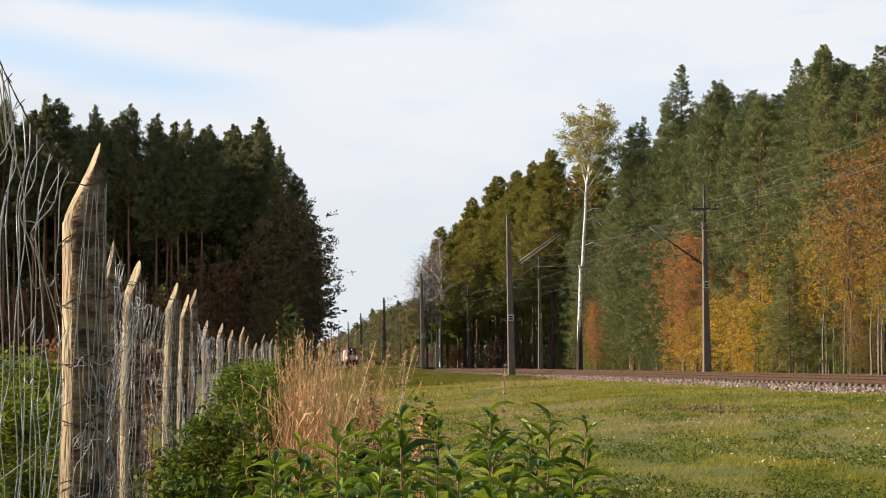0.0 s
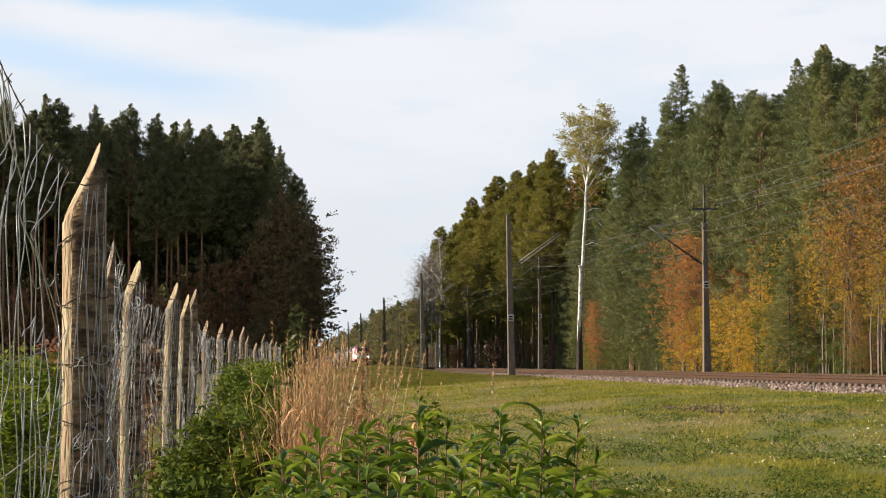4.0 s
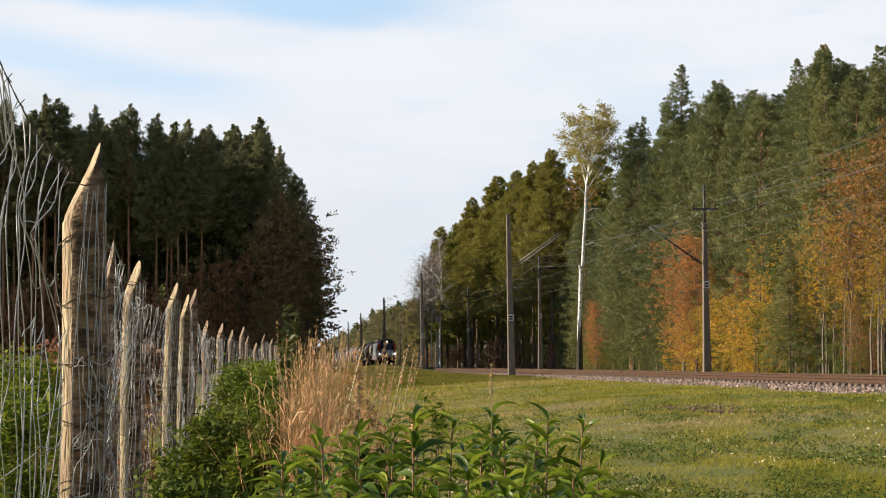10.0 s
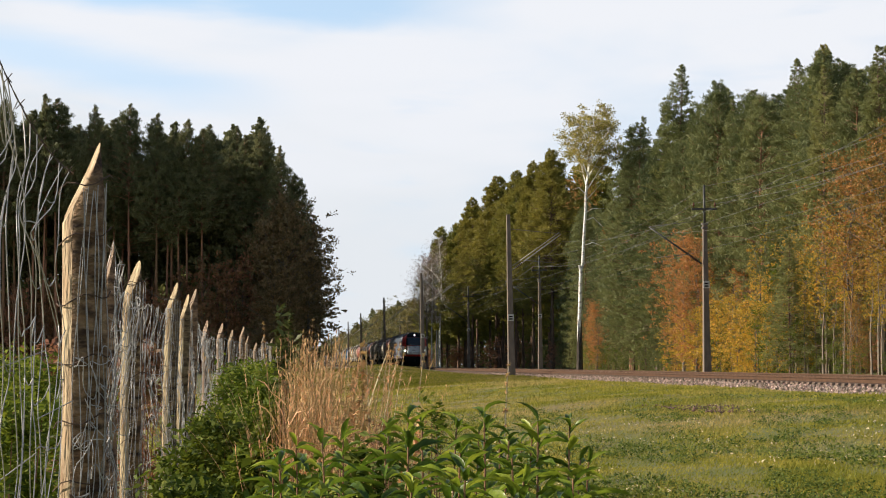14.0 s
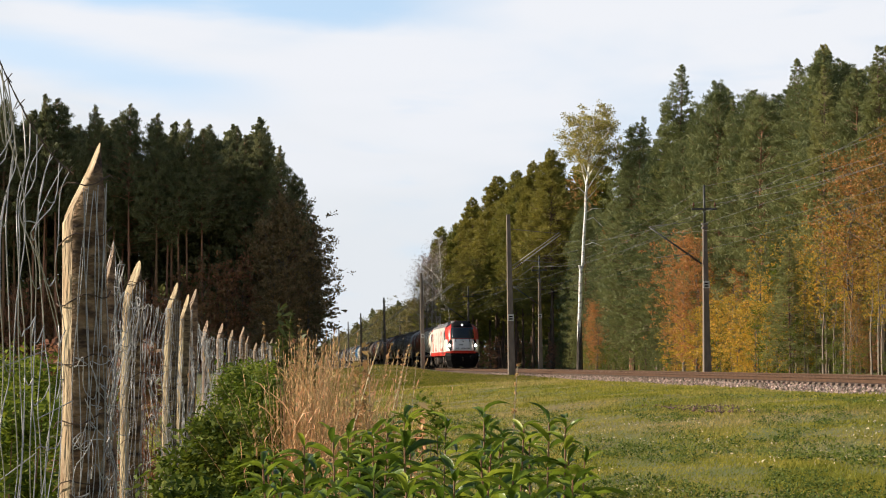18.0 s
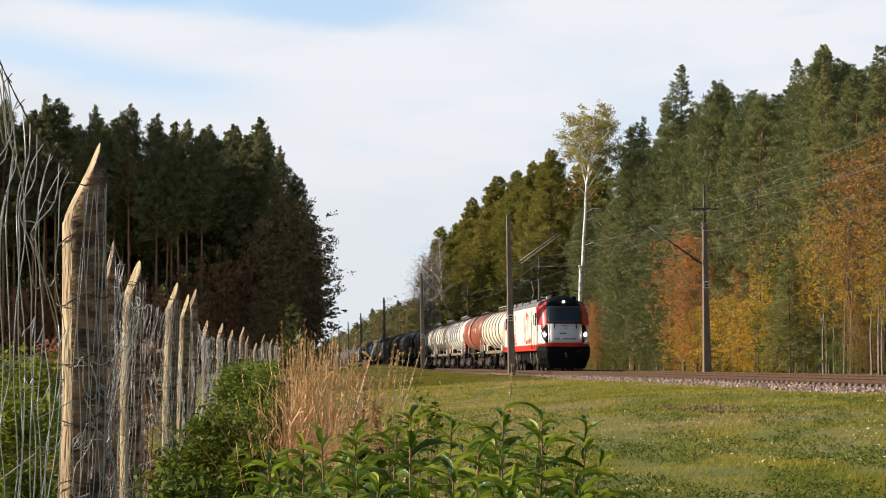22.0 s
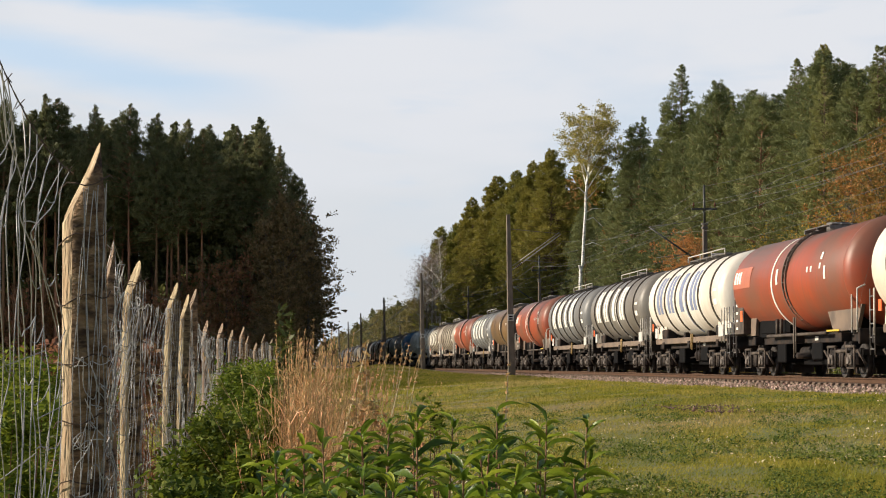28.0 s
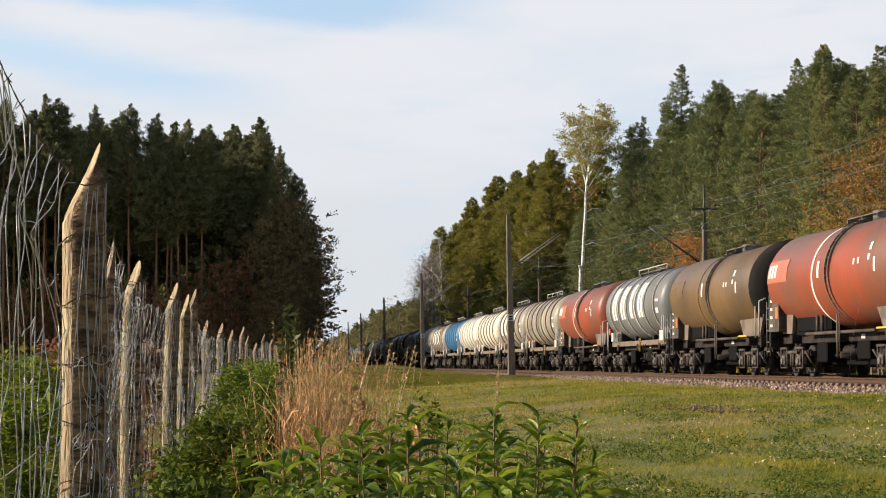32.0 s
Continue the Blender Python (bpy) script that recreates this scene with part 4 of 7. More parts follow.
    for i in range(40):         # thicket behind the larches
        p = on_track((186 + i * 4.6) * DEEP, 31 + rnd.uniform(-1, 1))
        DEEP_SPRUCES.put(p.x, p.y, rnd.uniform(9, 14), 20, rnd.uniform(0, 360), 1.5)
    p = on_track(146 * DEEP, 14.5)
    EDGE_PINES.put(p.x, p.y, 21.5, 20, 10)


def far_wood():
    rnd = random.Random(4)
    for i in range(120):
        s = 425 + 1100 * (i / 120) ** 1.3 + rnd.uniform(-6, 6)
        p = on_track(s, rnd.uniform(9.5, 13) if i % 2 else rnd.uniform(14, 32))
        if rnd.random() < 0.85:
            FAR_TREES.put(p.x, p.y, rnd.uniform(11.5, 15.5), 16, rnd.uniform(0, 360), 1.15)
        else:
            DEEP_PINES.put(p.x, p.y, rnd.uniform(14, 18), 25, rnd.uniform(0, 360), 1.2)


left_wood()
right_wood()
far_wood()


# ---- the train: +y is forwards, +x the side towards the fence, z from the rail's head ----
SPEED = 16.45


def slab(bm, fn, w0, w1, z0, z1, off, thick, nw=8, nz=6):
    """A curved panel on the surface fn(w, z, offset), closed all round."""
    def grid(o):
        return [[bm.verts.new(fn(w0 + (w1 - w0) * i / nw, z0 + (z1 - z0) * j / nz, o)) for i in range(nw + 1)] for j in range(nz + 1)]
    A, B = grid(off), grid(off - thick)
    for j in range(nz):
        for i in range(nw):
            f = bm.faces.new((A[j][i], A[j][i + 1], A[j + 1][i + 1], A[j + 1][i]))
            f.smooth = True
            bm.faces.new((B[j][i], B[j + 1][i], B[j + 1][i + 1], B[j][i + 1]))
    for i in range(nw):
        bm.faces.new((A[0][i], B[0][i], B[0][i + 1], A[0][i + 1]))
        bm.faces.new((A[nz][i], A[nz][i + 1], B[nz][i + 1], B[nz][i]))
    for j in range(nz):
        bm.faces.new((A[j][0], A[j + 1][0], B[j + 1][0], B[j][0]))
        bm.faces.new((A[j][nw], B[j][nw], B[j + 1][nw], A[j + 1][nw]))
    bmesh.ops.recalc_face_normals(bm, faces=bm.faces)
    return bm


def nose_front(z):
    if z < 2.70:
        return 9.78 - 0.10 * max(0, z - 1.5)
    return 9.66 - (z - 2.70) * 0.50 - max(0, z - 3.75) ** 2 * 2.0


def nose(w, z, off):
    a = abs(w)
    narrow = 1 - 0.16 * max(0, (z - 3.0) / 1.3) ** 2
    x = math.copysign(1.5 * a ** 0.92 * narrow + off * a ** 2, w)
    y = nose_front(z) - 0.85 * a ** 3.4 + off * (1 - a ** 4)
    return (x, y, z - max(0, z - 3.7) * 0.72 * a ** 2.2)


def red_edge(w):
    """Lower edge of the red over the cab side: from the roof's edge sweeping down to the lamps."""
    return 3.80 - 0.16 * w - 0.96 * w ** 3


def wheel(bm, x, r, width=0.13):
    rod(bm, (x - width / 2, 0, 0), (x + width / 2, 0, 0), r, seg=16)
    s = 1 if x > 0 else -1
    rod(bm, (x - s * width / 2, 0, 0), (x - s * (width / 2 + 0.03), 0, 0), r + 0.03, seg=16)
    rod(bm, (x + s * width / 2, 0, 0), (x + s * (width / 2 + 0.006), 0, 0), r * 0.78, r * 0.72, seg=14)
    rod(bm, (x + s * width / 2, 0, 0), (x + s * (width / 2 + 0.07), 0, 0), r * 0.26, seg=12)
    for k in range(6):
        a = k * math.pi / 3
        c = (x + s * (width / 2 + 0.012), math.cos(a) * r * 0.52, math.sin(a) * r * 0.52)
        rod(bm, (x, c[1], c[2]), c, r * 0.10, seg=8)


def wheelset(parent, y, r, name="wheelset"):
    bm = bmesh.new()
    for x in (-0.75, 0.75):
        wheel(bm, x, r)
    rod(bm, (-0.75, 0, 0), (0.75, 0, 0), 0.09)
    ob = part(name, bm, M_WHEEL, parent)
    ob.location = (0, y, r)
    return ob


def buffers(t, y, sgn, paint=None):
    for x in (-0.875, 0.875):
        bm = rod(bmesh.new(), (x, y - sgn * 0.62, 1.05), (x, y - sgn * 0.15, 1.05), 0.10, seg=12)
        rod(bm, (x, y - sgn * 0.15, 1.05), (x, y - sgn * 0.04, 1.05), 0.075, seg=12)
        rod(bm, (x, y - sgn * 0.04, 1.05), (x, y, 1.05), 0.23, 0.22, seg=16)
        part("buffer", bm, paint or M_GRIME, t)
    part("coupling", rods([((0, y - sgn * 0.5, 1.02), (0, y - sgn * 0.1, 0.98)), ((0, y - sgn * 0.1, 0.98), (0, y - sgn * 0.04, 0.70))], 0.045), M_GRIME, t)


def locomotive():
    t = empty("locomotive", label="white and red electric freight locomotive with lit headlights", category="locomotive")
    bm = bmesh.new()
    hull = [(-1.5, 1.38), (-1.5, 3.0), (-1.476, 3.4), (-1.405, 3.76), (-1.25, 3.92), (1.25, 3.92), (1.405, 3.76), (1.476, 3.4), (1.5, 3.0), (1.5, 1.38)]
    ends = [[bm.verts.new((x, y, z)) for x, z in hull] for y in (-7.75, 7.75)]
    for i in range(10):
        bm.faces.new((ends[0][i], ends[0][(i + 1) % 10], ends[1][(i + 1) % 10], ends[1][i]))
    bm.faces.new(ends[0][::-1])
    bm.faces.new(ends[1])
    for sx in (-1, 1):      # cab sides back from the nose
        for sy in (-1, 1):
            slab(bm, lambda w, z, o: (sx * (nose(1, z, 0)[0] + o), sy * (7.7 + (max(7.72, nose(1, z, 0)[1]) - 7.7) * w), z), 0, 1, 1.38, 3.8, 0.004, 0.03)
    bmesh.ops.recalc_face_normals(bm, faces=bm.faces)
    part("body", bm, M_LOCO_WHITE, t, "white painted body side")
    part("sill", boxed(-1.515, 1.515, -9.2, 8.9, 1.18, 1.54, 0.02), M_LOCO_RED, t, "bright red sill stripe")
    bm = bmesh.new()
    prof = [(-1.40, 3.80), (-1.26, 4.02), (-0.8, 4.18), (0.8, 4.18), (1.26, 4.02), (1.40, 3.80)]
    ends = []
    for y in (-7.9, 7.9):
        ends.append([bm.verts.new((x, y, z)) for x, z in prof])
    for i in range(5):
        bm.faces.new((ends[0][i], ends[0][i + 1], ends[1][i + 1], ends[1][i]))
    bm.faces.new(ends[0][::-1])
    bm.faces.new(ends[1])
    bm.faces.new((ends[0][5], ends[0][0], ends[1][0], ends[1][5]))
    bmesh.ops.recalc_face_normals(bm, faces=bm.faces)
    part("roof", bm, M_ROOF, t, "dark grey roof")
    for y0, y1, z in ((-6.5, -4.4, 4.34), (-3.6, -0.6, 4.30), (0.4, 3.2, 4.34)):
        part("roof_box", boxed(-0.85, 0.85, y0, y1, 4.14, z, 0.04), M_ROOF, t)
    for y in (5.9, 6.6, -7.2):
        part("roof_insulator", rod(bmesh.new(), (0.4, y, 4.14), (0.4, y, 4.5), 0.07), M_INSUL, t)
    # cab ends
    for sgn in (1, -1):
        flip = Matrix.Rotation(0 if sgn > 0 else math.pi, 4, "Z")

        def cab(name, spec, material, label=""):
            b = bmesh.new()
            for w0, w1, z0, z1, off, thick in spec:
                slab(b, nose, w0, w1, z0, z1, off, thick)
            b.transform(flip)
            return part(name, b, material, t, label)

        cab("cab_shell", [(-1, 1, 1.40, 4.38, 0.0, 0.5)], M_LOCO_RED, "red cab shell")
        cab("front_panel", [(-0.63, 0.63, 1.63, 2.70, 0.025, 0.05)], M_LOCO_GREY, "pale grey front panel")
        cab("windscreen", [(-0.68, 0.68, 2.74, 3.76, 0.02, 0.05)], M_GLASS, "dark raked windscreen")
        cab("brow", [(-0.68, 0.68, 3.78, 4.39, 0.02, 0.05)], M_BLACK, "black brow over the windscreen")
        for q in (1, -1):
            cab("cheek", [(*sorted((q * 0.72, q * 1.0)), 1.56, 2.36, 0.012, 0.05), (*sorted((q * 0.88, q * 1.0)), 2.34, 2.66, 0.012, 0.05)], M_LOCO_WHITE, "white cheek")
            wedge = slab(bmesh.new(), lambda w, z, o: nose(q * (0.638 + w * (0.03 + 0.20 * math.sin(math.pi * (z - 1.60) / 1.12) ** 0.8)), z, o), 0, 1, 1.64, 2.68, 0.035, 0.06, 6, 14)
            wedge.transform(flip)
            part("lamp_housing", wedge, M_BLACK, t, "black crescent-shaped lamp housing")
            side = slab(bmesh.new(), lambda w, z, o: (q * (nose(1, 0.0 + red_edge(w) + z * (3.82 - red_edge(w)), 0)[0] + o), 7.1 + (nose(1, red_edge(w) + z * (3.82 - red_edge(w)), 0)[1] - 7.1) * w, red_edge(w) + z * (3.82 - red_edge(w))), 0, 1, 0, 1, 0.014, 0.03, 14, 5)
            side.transform(flip)
            part("red_pillar", side, M_LOCO_RED, t, "red pillar sweeping up over the cab side")
            for z in (1.88, 2.22):
                c = nose(q * (0.72 + 0.12 * (z - 1.75)), z, 0.0)
                rim = rod(bmesh.new(), (c[0], c[1] - 0.02, z), (c[0], c[1] + 0.09, z), 0.115, 0.10, seg=14)
                rim.transform(flip)
                part("lamp_rim", rim, M_STEEL, t, "dull metal lamp rim")
            cab("panel_stripe", [(*sorted((q * 0.585, q * 0.60)), 1.66, 2.66, 0.03, 0.02)], M_LOCO_RED, "thin red edge line")
            cab("wiper", [(*sorted((q * 0.37, q * 0.41)), 2.44, 2.72, 0.05, 0.03)], M_BLACK)
        for bar in ((-0.02, 0.20, 2.12, 2.20, 0.03, 0.02), (-0.14, 0.14, 2.58, 2.62, 0.03, 0.02), (-0.05, 0.02, 2.44, 2.50, 0.03, 0.02)):
            cab("front_mark", [bar], M_ROOF, "dark bar on the front panel")
        for k in (0, 1, 2, 3, 4, 5, 6, 8, 9, 10):
            cab("number_bar", [(-0.40 + 0.075 * k, -0.35 + 0.075 * k, 1.80, 1.91 if k % 3 else 1.88, 0.03, 0.02)], M_ROOF)
        if sgn > 0:
            for w, z in ((0.76, 2.10), (-0.76, 2.10), (0.0, 4.02)):
                c = nose(w, z, 0.035)
                r = 0.08 if z < 3 else 0.06
                part("headlight", rod(bmesh.new(), (c[0], c[1] - 0.05, z), (c[0], c[1] + (0.10 if z < 3 else 0.045), z), r, seg=14), M_LAMP, t, "glowing white headlight")
        b = bmesh.new()
        skin = []
        for z, hw, y in ((1.46, 1.50, 9.60), (1.15, 1.52, 9.78), (0.75, 1.46, 9.80), (0.40, 1.32, 9.72), (0.16, 1.22, 9.62)):
            skin.append([b.verts.new(p) for p in ((-hw, 8.3, z), (-hw, y - 0.55, z), (-hw * 0.72, y - 0.12, z), (0, y, z), (hw * 0.72, y - 0.12, z), (hw, y - 0.55, z), (hw, 8.3, z))])
        for A, B in zip(skin, skin[1:]):
            for k in range(7):
                b.faces.new((A[k], B[k], B[(k + 1) % 7], A[(k + 1) % 7]))
        b.faces.new(skin[0])
        b.faces.new(skin[-1][::-1])
        bmesh.ops.recalc_face_normals(b, faces=b.faces)
        b.transform(flip)
        part("bumper", b, M_BLACK, t, "black buffer beam and snow plough")
        buffers(t, sgn * 10.15, sgn, M_BLACK)
    # side: doors, windows, red drawings, grilles
    for sx in (1, -1):
        x0, x1 = sorted((sx * 1.49, sx * 1.512))
        xm0, xm1 = sorted((sx * 1.49, sx * 1.522))
        for y in (7.15, -8.1):
            part("cab_door", boxed(x0, x1, y - 0.38, y + 0.38, 1.42, 3.55, 0.01), M_LOCO_WHITE, t, "white cab door")
            part("door_window", boxed(xm0, xm1, y - 0.12, y + 0.12, 2.7, 3.3, 0.04), M_GLASS, t)
        for y in (8.0, -7.35):
            part("side_window", boxed(xm0, xm1, y - 0.2, y + 0.2, 2.62, 3.40, 0.05), M_GLASS, t, "dark cab side window")
        for y in (6.45, 7.6, -7.85):
            part("grab_rail", rods([((sx * 1.56, y, 1.3), (sx * 1.56, y, 2.9))], 0.018), M_STEEL, t)
        b = bmesh.new()
        for y, h in ((5.9, 1.2), (4.2, 0.95), (2.3, 0.95)):
            box(b, *sorted((sx * 1.49, sx * 1.508)), y - 0.24, y + 0.24, 2.35, 2.35 + h, 0.005)
        part("grille", b, mat("louvre_grey", (0.42, 0.40, 0.36), (0.34, 0.32, 0.29), 0.6), t, "grey louvred grille")
        b = bmesh.new()
        rnd = random.Random(3)
        x0, x1 = sorted((sx * 1.49, sx * 1.506))
        # sketchy clusters: centre, half width, foot, top, pieces
        for y, half, z0, z1, count in ((4.5, 1.2, 1.58, 1.80, 22), (5.2, 0.5, 1.70, 1.95, 8), (2.6, 0.25, 1.6, 2.9, 8), (-2.5, 0.8, 1.58, 1.92, 22), (-2.5, 0.35, 1.9, 2.5, 12), (-2.45, 0.16, 2.5, 3.4, 10), (-6.1, 1.1, 1.58, 1.80, 20), (-5.8, 0.5, 1.75, 2.3, 12), (-6.6, 0.7, 1.8, 3.2, 7)):
            for k in range(count):
                f = rnd.random() ** 1.6
                z = z0 + (z1 - z0) * f
                yc = y + rnd.uniform(-half, half) * (1 - 0.5 * f)
                w, h = (rnd.uniform(0.2, 0.6), rnd.uniform(0.05, 0.18)) if z1 - z0 < 0.5 else (rnd.uniform(0.04, 0.22), rnd.uniform(0.10, 0.42))
                box(b, x0, x1, yc - w / 2, yc + w / 2, z, min(z1 + 0.05, z + h))
        for y, z, ln, a, th in ((3.75, 3.28, 1.1, -14, 0.07), (3.75, 3.10, 1.1, -14, 0.06), (3.75, 3.43, 1.1, -14, 0.03), (2.7, 2.60, 0.7, 22, 0.05), (2.7, 2.42, 0.6, 22, 0.04), (3.22, 2.5, 1.7, 88, 0.025), (2.98, 2.3, 1.3, 90, 0.02),
                               (-6.1, 2.95, 1.0, -50, 0.03), (-5.5, 3.05, 0.9, 55, 0.03), (-6.7, 2.6, 0.9, 50, 0.03), (-5.0, 2.9, 0.8, -60, 0.03), (-7.0, 2.45, 1.5, 88, 0.025), (-5.2, 2.5, 1.6, 92, 0.025)):
            box(b, *sorted((sx * 0.009, -sx * 0.009)), -ln / 2, ln / 2, -th, th, m=Matrix.Translation((sx * 1.497, y, z)) @ pose(0, 0, 0, a, 0, 0))
        tagged(part("side_drawing", b, M_DRAWING, t, "red line drawings of cranes and towers"), "red line drawings of cranes and towers", kind="stuff")
    # bogies with three wheelsets each
    sets = []
    for yc in (5.15, -5.15):
        b = bmesh.new()
        for x in (-1.08, 1.08):
            box(b, x - 0.09, x + 0.09, -2.75, 2.75, 0.62, 0.95, 0.03)
            for y in (-1.9, 0, 1.9):
                box(b, x - 0.15, x + 0.15, y - 0.22, y + 0.22, 0.42, 0.82, 0.04)
                rod(b, (x, y - 0.5, 0.5), (x, y - 0.5, 1.0), 0.11)
                rod(b, (x, y + 0.5, 0.5), (x, y + 0.5, 1.0), 0.11)
            for y in (-0.95, 0.95):
                box(b, x - 0.11, x + 0.11, y - 0.25, y + 0.25, 0.30, 0.62, 0.03)
            rod(b, (x * 1.12, -2.4, 0.5), (x * 1.12, -0.9, 1.0), 0.05)
            rod(b, (x * 1.12, 2.4, 0.5), (x * 1.12, 0.9, 1.0), 0.05)
        box(b, -0.9, 0.9, -2.3, 2.3, 0.55, 1.02, 0.03)
        bogie = part("bogie", b, M_GRIME, t, "dark grimy bogie frame")
        bogie.location = (0, yc, 0)
        for y in (-1.9, 0, 1.9):
            sets.append(wheelset(bogie, y, 0.625))
    for y0, y1, z0 in ((-1.9, -0.5, 0.5), (-0.3, 0.5, 0.62), (0.7, 1.9, 0.45)):
        part("underfloor_box", boxed(-1.15, 1.15, y0, y1, z0, 1.19, 0.05), M_BLACK, t)
    for y in (9.0, 7.9):
        b = bmesh.new()
        for z in (0.35, 0.7, 1.0):
            box(b, 1.25, 1.48, y - 0.22, y + 0.22, z, z + 0.03)
        part("step", b, M_GRIME, t)
    # pantographs: the rear one raised
    for y in (8.0, -8.0):
        for x in (-0.75, 0.75):
            part("roof_horn", boxed(x - 0.12, x + 0.12, y - 0.2, y + 0.1, 4.16, 4.36, 0.03), M_BRACKET if x > 0 else M_BLACK, t)
    part("sill_vent", boxed(1.50, 1.522, 6.2, 6.5, 1.30, 1.46, 0.005), M_BLACK, t)
    part("sill_vent", boxed(1.50, 1.522, 8.5, 8.75, 1.22, 1.40, 0.005), M_BLACK, t)
    for y in (8.55,):
        part("side_skirt", boxed(1.30, 1.46, y - 0.35, y + 0.30, 0.62, 1.18, 0.02), M_AXLE, t, "grey skirt panel beside the cab steps")
        part("skirt_socket", boxed(1.455, 1.475, y - 0.05, y + 0.15, 0.72, 0.92, 0.01), M_BLACK, t)
        part("marker_disc", rod(bmesh.new(), (1.45, y - 0.05, 1.04), (1.48, y - 0.05, 1.04), 0.06, seg=12), M_WHITE_MARK, t)
    for y in (3.7, 6.6, -3.7, -6.6):       # slanting dampers and sand pipes on the bogie sides
        part("damper", rod(bmesh.new(), (1.24, y - 0.35, 1.08), (1.24, y + 0.35, 0.42), 0.045), M_AXLE, t, "worn grey damper")
        part("sand_pipe", rods([((1.2, y + 0.9, 1.1), (1.2, y + 0.75, 0.6)), ((1.2, y + 0.75, 0.6), (1.1, y + 0.55, 0.15))], 0.025, 6), M_AXLE, t)
    for y, up in ((-5.6, 1), (4.8, 0)):
        b = bmesh.new()
        zt = 5.85 if up else 4.42
        knee = (0, y + 0.9, 4.3 + (zt - 4.3) * 0.45)
        rod(b, (0, y - 0.6, 4.3), knee, 0.035)
        rod(b, knee, (0, y - 0.3, zt), 0.025)
        rod(b, (-0.75, y - 0.3, zt), (0.75, y - 0.3, zt), 0.03)
        rod(b, (-0.55, y - 0.05, zt - 0.02), (0.55, y - 0.05, zt - 0.02), 0.025)
        box(b, -0.6, 0.6, y - 0.8, y + 0.5, 4.18, 4.3, 0.02)
        part("pantograph", b, M_STEEL, t, "thin steel pantograph")
    return t, sets


def tank_surface(bm, y0, y1, r, zc, taper=0.0):
    """A lying barrel with dished ends."""
    rings = []
    stations = [(y0, 0.0), (y0 + 0.03, 0.45), (y0 + 0.12, 0.72), (y0 + 0.27, 0.90), (y0 + 0.46, 1.0), (0, 1.0), (y1 - 0.46, 1.0), (y1 - 0.27, 0.90), (y1 - 0.12, 0.72), (y1 - 0.03, 0.45), (y1, 0.0)]
    n = 36
    for y, k in stations:
        if k == 0:
            rings.append([bm.verts.new((0, y, zc))])
        else:
            rings.append([bm.verts.new((r * k * math.cos(2 * math.pi * i / n), y, zc - taper * (1 - abs(y) / y1) + r * k * math.sin(2 * math.pi * i / n))) for i in range(n)])
    for A, B in zip(rings, rings[1:]):
        for i in range(n):
            j = (i + 1) % n
            vs = ([A[0]] if len(A) == 1 else [A[i], A[j]]) + ([B[0]] if len(B) == 1 else [B[j], B[i]])
            bm.faces.new(vs).smooth = True
    bmesh.ops.recalc_face_normals(bm, faces=bm.faces)
    return bm


def hoop(bm, y, r, zc, width, proud, a0=0.0, a1=360.0, n=36):
    """A flat band round the barrel between two angles."""
    rows = []
    for i in range(n + 1):
        a = radians(a0 + (a1 - a0) * i / n)
        c, s = math.cos(a), math.sin(a)
        rows.append([bm.verts.new((rr * c, yy, zc + rr * s)) for yy, rr in ((y - width / 2, r - 0.01), (y - width / 2, r + proud), (y + width / 2, r + proud), (y + width / 2, r - 0.01))])
    for A, B in zip(rows, rows[1:]):
        for k in range(4):
            k2 = (k + 1) % 4
            bm.faces.new((A[k], A[k2], B[k2], B[k]))
    bmesh.ops.recalc_face_normals(bm, faces=bm.faces)
    return bm


WAGON = 15.3


def patch(bm, y0, y1, a0, a1, r, zc, proud=0.006, n=6):
    """A painted field on the barrel, a hair proud of it."""
    slab(bm, lambda w, z, o: ((r + o) * math.cos(z), w, zc + (r + o) * math.sin(z)), y0, y1, radians(a0), radians(a1), proud, 0.012, 1, n)
    for f in bm.faces:
        f.smooth = False
    return bm


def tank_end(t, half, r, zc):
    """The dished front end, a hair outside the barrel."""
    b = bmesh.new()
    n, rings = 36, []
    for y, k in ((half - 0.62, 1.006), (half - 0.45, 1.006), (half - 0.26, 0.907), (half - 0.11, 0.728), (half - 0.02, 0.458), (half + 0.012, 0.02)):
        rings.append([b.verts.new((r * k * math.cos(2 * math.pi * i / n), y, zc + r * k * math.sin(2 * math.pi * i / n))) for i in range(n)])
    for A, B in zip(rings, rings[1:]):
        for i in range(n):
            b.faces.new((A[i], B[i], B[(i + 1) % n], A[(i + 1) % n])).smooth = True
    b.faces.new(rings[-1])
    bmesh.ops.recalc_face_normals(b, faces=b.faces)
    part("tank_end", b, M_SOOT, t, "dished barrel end")


